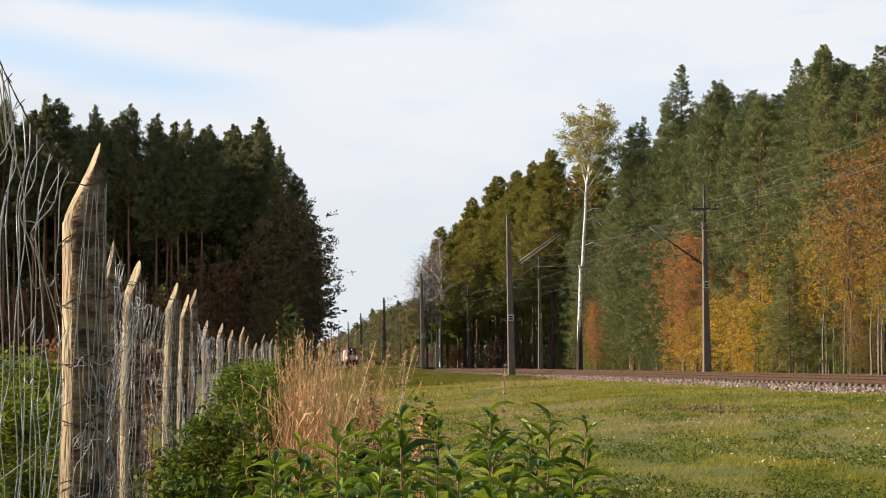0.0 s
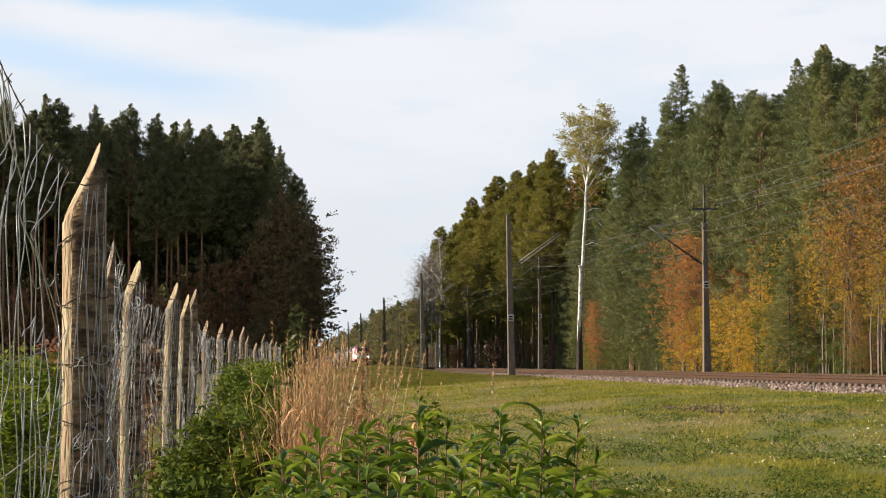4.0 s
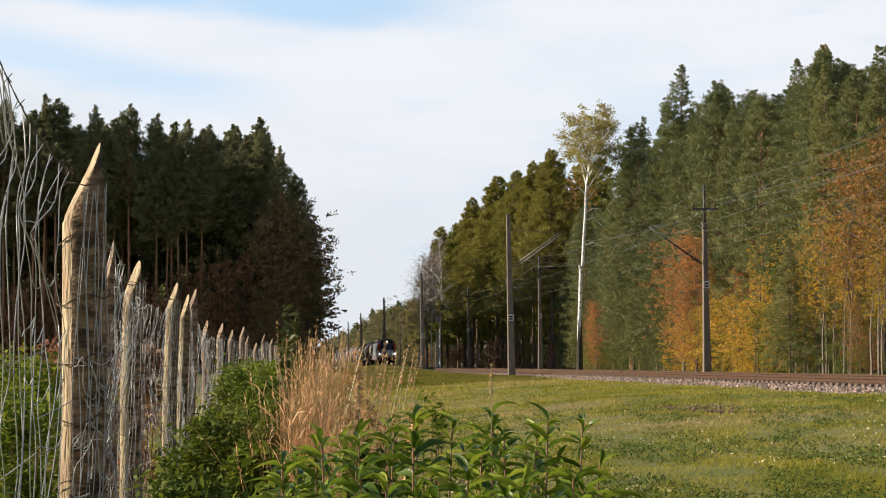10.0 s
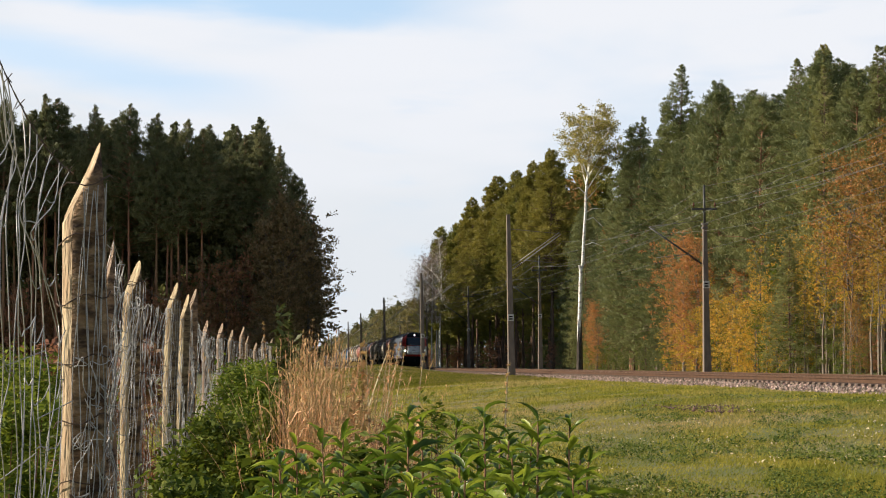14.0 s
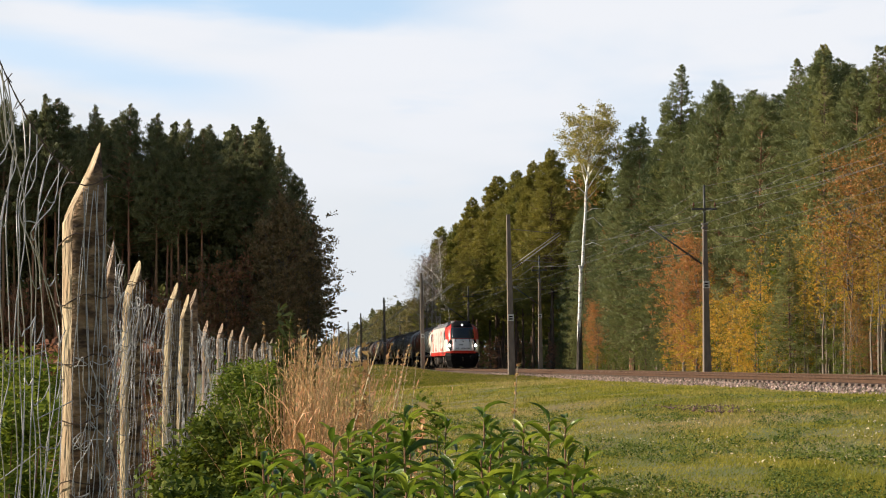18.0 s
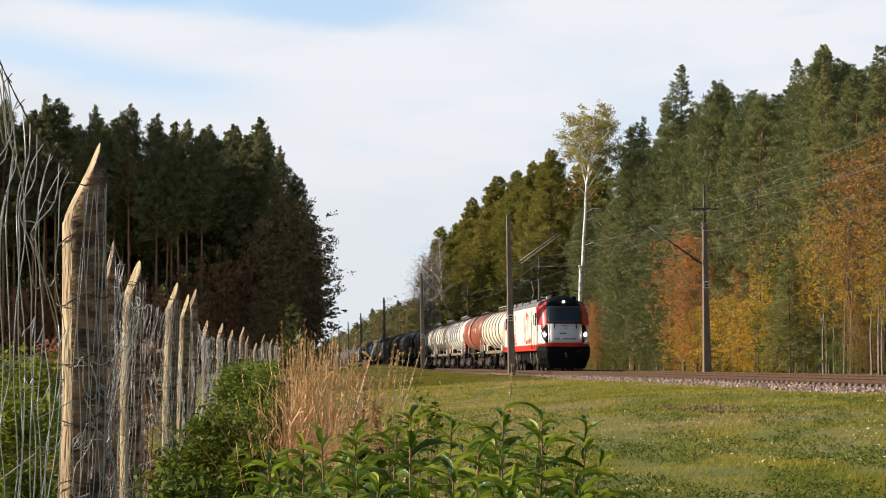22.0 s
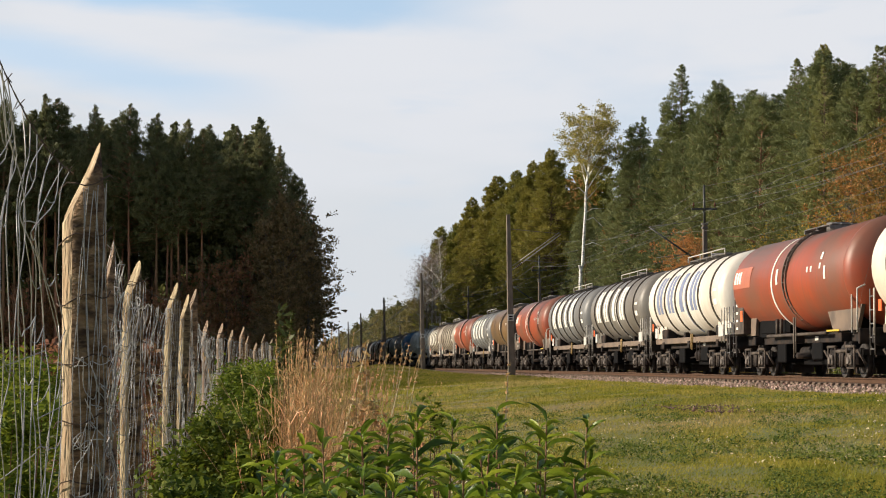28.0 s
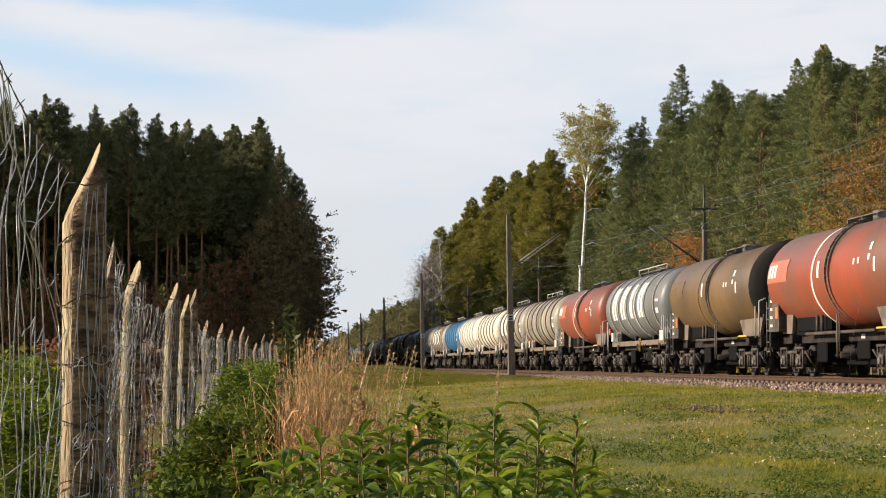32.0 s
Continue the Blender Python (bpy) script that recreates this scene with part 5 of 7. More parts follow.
def running_gear(t):
    sets = []
    half = WAGON / 2 - 0.62
    b = bmesh.new()
    for x in (-0.85, 0.85):
        box(b, x - 0.06, x + 0.06, -half, half, 0.98, 1.26, 0.015)
    for y in (-half, half):
        box(b, -1.3, 1.3, y - 0.08, y + 0.08, 0.9, 1.3, 0.02)
    for y in (-4.9, 4.9, 0):
        box(b, -1.2, 1.2, y - 0.15, y + 0.15, 0.98, 1.24, 0.02)
    part("underframe", b, M_GRIME, t, "grimy steel underframe")
    for sgn in (1, -1):
        buffers(t, sgn * WAGON / 2, sgn)
        b = bmesh.new()
        for x in (-1.0, 1.0):
            box(b, x - 0.07, x + 0.07, -1.45, 1.45, 0.55, 0.80, 0.03)
            for y in (-0.9, 0.9):
                box(b, x - 0.16, x + 0.16, y - 0.17, y + 0.17, 0.28, 0.70, 0.04)
                for dy in (-0.28, 0.28):
                    rod(b, (x, y + dy, 0.34), (x, y + dy, 0.62), 0.085)
            box(b, x - 0.12, x + 0.12, -0.3, 0.3, 0.30, 0.62, 0.03)
        box(b, -1.0, 1.0, -0.3, 0.3, 0.55, 0.98, 0.03)
        # added middle block, closes the view through the bogie
        box(b, -0.35, 0.35, -1.5, 1.5, 0.10, 0.95, 0.02)
        for y in (-1.45, 1.45):
            box(b, -1.0, 1.0, y - 0.06, y + 0.06, 0.6, 0.76)
        bogie = part("bogie", b, M_GRIME, t, "dark grimy bogie frame")
        bogie.location = (0, sgn * 4.9, 0)
        for y in (-0.9, 0.9):
            sets.append(wheelset(bogie, y, 0.46))
            b = boxed(1.13, 1.22, y - 0.14, y + 0.14, 0.34, 0.62, 0.03)
            rod(b, (1.2, y, 0.46), (1.26, y, 0.46), 0.10, seg=10)
            part("axlebox", b, M_AXLE, bogie, "worn grey axlebox cover")
        b = bmesh.new()
        for y in (-0.9, 0.9):
            for dy in (-0.36, 0.36):
                rod(b, (1.16, y + dy, 0.24), (1.16, y + dy, 0.84), 0.030, seg=5)
            rod(b, (1.16, y - 0.42, 0.84), (1.16, y + 0.42, 0.84), 0.040, seg=5)
            rod(b, (1.16, y - 0.36, 0.26), (1.16, y + 0.36, 0.26), 0.022, seg=5)
        rod(b, (1.14, -0.5, 0.72), (1.14, 0.5, 0.72), 0.05, seg=5)
        for y in (-0.12, 0.12):
            rod(b, (1.14, y, 0.30), (1.14, y, 0.66), 0.05, seg=6)
        for y in (-1.6, 1.6):
            rod(b, (0.95, y, 0.35), (1.18, y, 0.75), 0.035, seg=5)
        part("side_frame", b, M_DUST, bogie, "dusty side frame")
        springs = part("side_spring", rods([((1.10, dy, 0.36), (1.10, dy, 0.66)) for dy in (-1.22, -0.58, 0.58, 1.22)], 0.06), M_AXLE, bogie)
        tagged(springs, kind="stuff")
    # sill and boxes made deep and black, filling in the underside's shade
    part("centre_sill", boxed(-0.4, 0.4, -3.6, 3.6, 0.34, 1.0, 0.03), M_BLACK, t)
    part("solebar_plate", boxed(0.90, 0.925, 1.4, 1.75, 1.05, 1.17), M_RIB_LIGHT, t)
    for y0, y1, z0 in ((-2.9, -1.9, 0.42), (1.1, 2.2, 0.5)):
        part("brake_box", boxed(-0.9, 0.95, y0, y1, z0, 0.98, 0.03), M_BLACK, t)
    # brake gear and air tank
    part("air_tank", rod(bmesh.new(), (0.55, -1.0, 0.72), (0.55, 0.4, 0.72), 0.2, seg=14), M_GRIME, t)
    part("brake_rigging", rods([((0.7, -2.4, 0.6), (0.7, 2.4, 0.75)), ((-0.4, -3, 0.6), (0.4, 3, 0.6)), ((0.9, 1.2, 0.9), (0.9, 1.2, 0.45))], 0.03, 6), M_GRIME, t)
    return sets


def end_ladder(t, y, x):
    lines = [((x, y - 0.2, 0.6), (x, y - 0.2, 2.3)), ((x, y + 0.2, 0.6), (x, y + 0.2, 2.3))]
    lines += [((x, y - 0.2, z), (x, y + 0.2, z)) for z in (0.75, 1.05, 1.4, 1.75, 2.1)]
    part("end_ladder", rods(lines, 0.017, 6), M_STEEL, t)


def ribbed_wagon():
    t = empty("tank_wagon", label="ribbed four-axle tank wagon", category="tank wagon", group="tank wagons of the train")
    r, zc, half = 1.46, 2.83, 7.0
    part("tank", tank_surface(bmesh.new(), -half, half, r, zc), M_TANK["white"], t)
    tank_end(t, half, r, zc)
    for i, y in enumerate((-5.2, -3.1, -1.05, 1.05, 3.1, 5.2)):
        part("rib", hoop(bmesh.new(), y, r, zc, 0.075, 0.05, -52, 232), M_RIB_DARK, t, "raised reinforcing ring")
    for y in (-4.9, 4.9):
        for x in (-0.9, 0.9):
            part("saddle", boxed(x - 0.22, x + 0.22, y - 0.5, y + 0.5, 1.2, 1.75, 0.04), M_GRIME, t)
    for y in (-2.1, 2.1):
        part("cross_bearer", boxed(-0.9, 0.9, y - 0.12, y + 0.12, 1.2, 1.6, 0.02), M_GRIME, t)
    sets = running_gear(t)
    b = bmesh.new()
    for x in (-0.35, 0.0, 0.35):
        box(b, x - 0.13, x + 0.13, -3.2, 3.2, 4.34, 4.37, 0.005)
    for y in (-3, -1.5, 0, 1.5, 3):
        box(b, -0.48, 0.48, y - 0.03, y + 0.03, 4.24, 4.35)
    part("walkway", b, M_STEEL, t, "steel roof walkway")
    b = bmesh.new()
    for y in (-3.2, -1, 1, 3.2):
        rod(b, (0.5, y, 4.3), (0.5, y, 4.52), 0.02, seg=6)
    rod(b, (0.5, -3.2, 4.52), (0.5, 3.2, 4.52), 0.022, seg=6)
    part("handrail", b, M_RIB_LIGHT, t)
    part("manhole", rod(bmesh.new(), (0, 0.3, 4.2), (0, 0.3, 4.5), 0.32, seg=18), M_STEEL, t)
    def stroke(y, w, slant, a0, a1):
        lo, hi = radians(a0), radians(a1)
        b = slab(bmesh.new(), lambda q, z, o: ((r + o) * math.cos(z), y + q + slant * ((z - lo) / (hi - lo) * 2 - 1), zc + (r + o) * math.sin(z)), -w, w, lo, hi, 0.006, 0.014, 1, max(4, int((a1 - a0) / 4)))
        for f in b.faces:
            f.smooth = False
        part("marking", b, M_WHITE_MARK, t, "tall painted stroke between the rings")
    # plain upright bars in the fields between the rings
    for y, w, slant, a0, a1 in ((-4.52, 0.22, 0.0, -20, 40), (-3.92, 0.20, 0.0, -20, 40), (-2.42, 0.20, 0.0, -20, 40), (-1.82, 0.20, 0.0, -20, 40), (-0.05, 0.30, 0.0, -20, 40), (0.78, 0.10, 0.0, -60, 80), (1.78, 0.20, 0.0, -20, 40), (2.38, 0.20, 0.0, -20, 40)):
        stroke(y, w, slant, a0, a1)
    part("small_marking", patch(bmesh.new(), 5.5, 6.0, -16, -8, r, zc), M_WHITE_MARK, t)
    part("small_marking", patch(bmesh.new(), 5.5, 6.1, 2, 6, r, zc), M_WHITE_MARK, t)
    for y in (7.1, -7.1):
        end_ladder(t, y, 1.28)
    part("side_sill", boxed(1.0, 1.16, -6.6, 6.6, 1.16, 1.38, 0.02), M_SADDLE, t, "dusty side sill under the barrel")
    for y0, y1 in ((4.7, 6.5), (-6.5, -4.7)):
        b = bmesh.new()
        rows = [[b.verts.new(p) for p in ((x, y0 - 0.35, 1.38), (x, y1 + 0.15, 1.38), (x + 0.06, y1, 1.98), (x + 0.06, y0, 1.98))] for x in (0.98, 1.04)]
        b.faces.new(rows[0])
        b.faces.new(rows[1][::-1])
        for k in range(4):
            b.faces.new((rows[0][k], rows[1][k], rows[1][(k + 1) % 4], rows[0][(k + 1) % 4]))
        bmesh.ops.recalc_face_normals(b, faces=b.faces)
        part("apron", b, M_TANK["white"], t, "painted apron plate carrying the barrel end")
    part("drain_hose", rods([((1.18, 0.5, 1.5), (1.2, 0.5, 0.95)), ((1.18, 0.75, 1.5), (1.2, 0.72, 0.9))], 0.03, 6), M_HOSE, t, "yellowish drain hoses")
    part("warning_plate", boxed(1.30, 1.325, -6.45, -6.2, 1.7, 2.0, 0.004), M_ORANGE_MARK, t, "orange warning plate")
    part("data_panel", boxed(1.30, 1.325, -5.85, -5.35, 1.4, 1.8, 0.004), M_PLATE, t)
    for y in (6.75, 6.3, -6.75):
        part("grab_rail", rods([((1.34, y, 1.1), (1.34, y, 2.3))], 0.022, 6), M_RIB_LIGHT, t)
    part("data_panel", boxed(1.33, 1.36, 5.9, 6.6, 1.32, 1.72, 0.005), M_PLATE, t)
    part("side_step", rods([((1.35, 2.3, 1.2), (1.35, 2.3, 0.5)), ((1.35, 2.8, 1.2), (1.35, 2.8, 0.5)), ((1.35, 2.3, 0.5), (1.35, 2.8, 0.5))], 0.02, 6), M_GRIME, t)
    return t, sets


def smooth_wagon():
    t = empty("tank_wagon", label="smooth-sided four-axle tank wagon", category="tank wagon", group="tank wagons of the train")
    r, zc, half = 1.49, 2.86, 6.95
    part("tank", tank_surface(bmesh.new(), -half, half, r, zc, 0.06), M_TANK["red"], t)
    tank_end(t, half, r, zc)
    part("insulation_band", hoop(bmesh.new(), -1.4, r, zc - 0.045, 0.15, 0.012, -58, 66), M_WHITE_MARK, t, "pale painted band")
    b = hoop(bmesh.new(), 0.0, r, zc, 0.06, 0.05, -75, 88)
    hoop(b, 0.34, r, zc, 0.04, 0.05, -75, 88)
    for k in range(15):
        a = radians(-60 + 9.5 * k)
        c, s = (r + 0.04) * math.cos(a), zc + (r + 0.04) * math.sin(a)
        rod(b, (c, 0.0, s), (c, 0.34, s), 0.012, seg=5)
    rod(b, (1.2, 0.1, 1.75), (1.2, 0.1, 0.55), 0.03, seg=6)
    rod(b, (1.2, 0.3, 1.75), (1.2, 0.3, 0.7), 0.02, seg=6)
    part("filling_pipe", b, M_RIB_DARK, t, "dark pipe and ladder running over the barrel")
    for sy in (-1, 1):
        for x in (-1.05, 1.05):     # slanting side plates
            b = bmesh.new()
            edge = [(3.3, 1.95), (3.95, 1.28), (6.2, 1.28), (6.7, 1.95)] if sy > 0 else [(4.9, 1.95), (5.1, 1.28), (6.2, 1.28), (6.7, 1.95)]
            rows = [[b.verts.new((x + dx, sy * y, z)) for y, z in edge] for dx in (-0.05, 0.05)]
            b.faces.new(rows[0])
            b.faces.new(rows[1][::-1])
            for k in range(4):
                b.faces.new((rows[0][k], rows[1][k], rows[1][(k + 1) % 4], rows[0][(k + 1) % 4]))
            bmesh.ops.recalc_face_normals(b, faces=b.faces)
            part("saddle", b, M_SADDLE, t, "dusty slanted plate carrying the barrel")
        # black core stands in for the shade behind the plates
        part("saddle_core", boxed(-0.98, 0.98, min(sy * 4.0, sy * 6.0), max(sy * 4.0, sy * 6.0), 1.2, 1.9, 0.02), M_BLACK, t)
    # added black block: shade under the barrel put in as a solid
    part("heating_chute", boxed(-1.0, 1.0, -4.9, -1.5, 1.25, 1.98, 0.1), M_BLACK, t, "added black block standing for the shade under the barrel")
    sets = running_gear(t)
    b = bmesh.new()
    for x in (-0.3, 0.0, 0.3):
        box(b, x - 0.12, x + 0.12, -1.5, 1.5, 4.42, 4.45, 0.005)
    for y in (-1.4, 0, 1.4):
        box(b, -0.45, 0.45, y - 0.03, y + 0.03, 4.3, 4.43)
    part("walkway", b, M_STEEL, t, "short steel roof walkway")
    part("manhole", rod(bmesh.new(), (0, 0.7, 4.25), (0, 0.7, 4.52), 0.34, seg=18), M_STEEL, t)
    part("logo_field", patch(bmesh.new(), -6.5, -4.2, -2, 24, r, zc), M_PALE_RED, t, "paler painted field")
    b = bmesh.new()
    for y0 in (-6.35, -6.02, -5.69):
        patch(b, y0, y0 + 0.22, 4, 19, r, zc, 0.011)
    part("marking", b, M_WHITE_MARK, t, "faded white strokes")
    for y0, y1, a0, a1 in ((-0.9, -0.7, -4, 14), (3.9, 4.1, 16, 24), (3.9, 4.06, 6, 12)):
        part("small_marking", patch(bmesh.new(), y0, y1, a0, a1, r, zc), M_WHITE_MARK, t)
    for y in (2.6, 3.0):
        part("small_marking", patch(bmesh.new(), y, y + 0.14, 4, 10, r, zc), M_WHITE_MARK, t)
    part("small_marking", patch(bmesh.new(), 4.4, 4.55, -6, 8, r, zc), M_WHITE_MARK, t)
    part("side_sill", rods([((1.12, -3.4, 1.24), (1.12, 3.4, 1.24)), ((1.12, -2.2, 1.24), (1.12, -2.2, 1.75)), ((1.12, -1.7, 1.24), (1.12, -1.7, 1.75))], 0.05, 6), M_DUST, t)
    part("data_panel", boxed(0.75, 1.34, -7.0, -5.75, 1.35, 2.5, 0.01), M_DUST, t, "grey data panel with pale bars")
    for z in (1.5, 1.75, 2.0, 2.25):
        part("panel_mark", boxed(1.335, 1.348, -6.75, -6.5, z, z + 0.08), M_WHITE_MARK, t)
    part("warning_plate", boxed(1.335, 1.352, -6.15, -5.85, 1.75, 2.1, 0.004), M_ORANGE_MARK, t, "orange warning plate")
    for y in (7.0, 6.5):
        part("handrail", rods([((1.32, y, 1.2), (1.32, y, 2.35)), ((1.32, y, 2.35), (1.1, y, 2.45))], 0.022, 6), M_RIB_LIGHT, t)
    end_ladder(t, -7.25, 1.28)
    part("discharge_valve", rod(bmesh.new(), (0.2, 0.2, 1.35), (0.2, 0.2, 0.55), 0.13, seg=12), M_GRIME, t)
    part("valve_outlet", rod(bmesh.new(), (0.2, 0.2, 0.62), (1.15, 0.2, 0.62), 0.09, seg=12), M_GRIME, t)
    part("hand_lever", boxed(1.28, 1.31, 4.0, 5.2, 1.26, 1.31, 0.005), mat("yellow_lever", (0.75, 0.5, 0.06), (0.6, 0.4, 0.05), 0.5), t, "yellow lever rail")
    return t, sets


def recolour(wagon, paint, marks, ribs=None):
    for o in wagon.children:
        kind = o.name.split(".")[0]
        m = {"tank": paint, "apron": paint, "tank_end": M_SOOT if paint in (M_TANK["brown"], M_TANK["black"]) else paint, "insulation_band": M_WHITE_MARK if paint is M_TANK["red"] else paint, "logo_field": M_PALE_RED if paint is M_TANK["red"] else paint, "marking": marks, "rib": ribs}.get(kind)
        if m:
            o.material_slots[0].link = "OBJECT"
            o.material_slots[0].material = m


TRAIN = ["cream rib none dark", "red smooth white", "white rib blue dark", "grey rib white dark", "slate rib white dark", "red smooth white", "brown smooth none", "slate rib white light", "red smooth white",
         "beige rib none dark", "beige rib white dark", "cream rib none dark", "white rib none light", "blue rib none blue", "beige rib white dark", "grey rib none light", "black smooth none", "grey rib none dark", "black smooth none",
         "black smooth none", "grey rib none dark", "black smooth none", "black smooth none", "beige rib none light", "black smooth none", "grey rib none dark", "black smooth none", "black smooth none", "black smooth none", "grey rib none dark", "black smooth none", "black smooth none"]


def build_train():
    loco, loco_sets = locomotive()
    protos = {"rib": ribbed_wagon(), "smooth": smooth_wagon()}
    cars, used = [], set()
    for spec in TRAIN:
        colour, kind, marks, *ribs = spec.split()
        proto = protos[kind][0]
        if kind in used:
            w = copy_thing(proto, Matrix())
        else:
            w = proto
            used.add(kind)
        cars.append((w, spec))
    for w, spec in cars:
        colour, kind, marks, *ribs = spec.split()
        paint = M_TANK[colour]
        recolour(w, paint, {"none": paint, "white": M_WHITE_MARK, "blue": M_BLUE_MARK}[marks], {"dark": M_RIB_DARK, "light": M_RIB_LIGHT, "blue": M_TANK["blue"]}[ribs[0]] if ribs else None)
        w["label"] = {"rib": f"{colour} tank wagon with raised reinforcing rings on its barrel", "smooth": f"{colour} smooth-barrelled tank wagon with a short roof walkway"}[kind]
    return loco, loco_sets, [w for w, _ in cars]


loco, loco_sets, cars = build_train()
FRONT_S = 97.9 + SPEED * 23        # where the train's nose stands at the start


def ride_rows(back):
    """Rows for a vehicle whose middle is that far behind the nose."""
    rows = []
    for t in (0, 0.1, 0.2, 4, 8, 12, 16, 20, 24, 28, 31.8, 31.9, 32.0):
        rows.append((t, Matrix.Translation(on_track(FRONT_S + back - SPEED * t, 0, RAIL_Z)) @ pose(0, 0, 0, 0, 0, 180 + TRACK_TURN)))
    return rows


# ---- the wire fence ----
# depth along the view, sideways place, height of the tip, diameter
POSTS = [(2.2, -0.75, 2.45, 0.12, 3), (4.5, -0.970, 2.094, 0.120, 1.0), (6.2, -1.222, 1.96, 0.062, 0.5), (8.5, -1.575, 2.027, 0.105, 2.0), (12.0, -1.948, 2.084, 0.10, 2.0), (13.6, -2.115, 2.07, 0.085, 3), (15.5, -2.33, 2.20, 0.10, 3), (19.0, -2.65, 2.00, 0.09, 0),
         (22.0, -2.90, 2.04, 0.10, 2), (26.0, -3.22, 2.04, 0.10, -1), (29.0, -3.46, 2.16, 0.10, 2), (33.0, -3.82, 2.07, 0.10, 0), (38.0, -4.2, 2.0, 0.10, 1), (44.0, -4.66, 2.3, 0.10, 0), (52.0, -5.3, 2.3, 0.11, 1), (62.0, -6.1, 2.35, 0.11, 0), (75.0, -7.2, 2.4, 0.11, 1)]


def glide(pts, n=4):
    """A smooth line through the points."""
    P = [pts[0], *pts, pts[-1]]
    out = []
    for a, b, c, d in zip(P, P[1:], P[2:], P[3:]):
        for k in range(n):
            t = k / n
            out.append(b * 1.0 + (c - a) * (0.5 * t) + (a * 2 - b * 5 + c * 4 - d) * (0.5 * t * t) + (b * 3 - a - c * 3 + d) * (0.5 * t ** 3))
    return out + [pts[-1]]


def slack_netting(t, a, b):
    """Torn netting of the nearest span: hung from a sagging barbed strand and drawn together into a bundle."""
    rnd = random.Random(77)

    def top(f):
        return 2.01 - 0.13 * f + 0.5 * f * f

    def spot(f, z):
        q = b.lerp(a, f)
        q.z = z
        return q
    n_up, drops = 21, [0, 0.09, 0.19, 0.30, 0.43, 0.57, 0.72, 0.88, 1.05, 1.22]
    grid = []
    for k in range(n_up):
        f0 = (k + rnd.uniform(-0.3, 0.3)) / (n_up - 1) * 0.97 + 0.012
        loose, phase = rnd.uniform(0.6, 1.0), rnd.uniform(0, 6.28)
        col = []
        for j, d in enumerate(drops):
            pull = (0.88 * math.exp(-((d - 0.21) / 0.14) ** 2) + 0.45 * math.exp(-((d - 0.85) / 0.30) ** 2)) * min(1.0, f0 / 0.04) * loose * (1 if f0 < 0.8 else 0.3)
            f = f0 + (0.43 + 0.03 * math.sin(phase) - f0) * pull + (0.026 * math.sin(phase + j * 1.7) if j else 0)
            q = spot(f, top(f0) - d + (rnd.uniform(-0.03, 0.03) if j else 0))
            if j:
                q += Vector((rnd.uniform(-0.012, 0.012), 0, 0))
            col.append(q)
        grid.append(col)
    lines = [glide(col, 4) for col in grid]
    radii = [0.0013] * len(lines)
    for j in range(1, len(drops)):
        for k in range(n_up - 1):
            if rnd.random() < (0.7 if k < 4 else 0.35):
                p, q = grid[k][j], grid[k + 1][j]
                lines.append(glide([p, p.lerp(q, 0.5) + Vector((0, 0, rnd.uniform(-0.02, 0.006))), q], 3))
                radii.append(0.0014)
        for k in range(n_up):
            q = grid[k][j]
            lines.append([q + Vector((0.002, -0.002, 0.004)), q - Vector((0.002, -0.002, 0.004))])
            radii.append(0.0017)
    V, F = tubes(lines, radii, 5)
    raw("wire_netting", V, F, M_WIRE, t)
    strand = [spot(i / 40, top(i / 40)) for i in range(41)]
    lines = [[p + Vector((0, 0.002 * math.sin(i * 1.6 + ph), 0.002 * math.cos(i * 1.6 + ph))) for i, p in enumerate(strand)] for ph in (0, 3.14)]
    radii = [0.0013, 0.0013]
    for p in strand[2:-1:3]:
        lines += [[p + Vector((0.009, 0.003, 0.010)), p - Vector((0.008, 0.002, 0.011))], [p + Vector((-0.007, 0.003, 0.010)), p - Vector((-0.009, 0.002, 0.009))]]
        radii += [0.0011, 0.0011]
    V, F = tubes(lines, radii, 4)
    raw("barbed_strand", V, F, M_BARB, t)


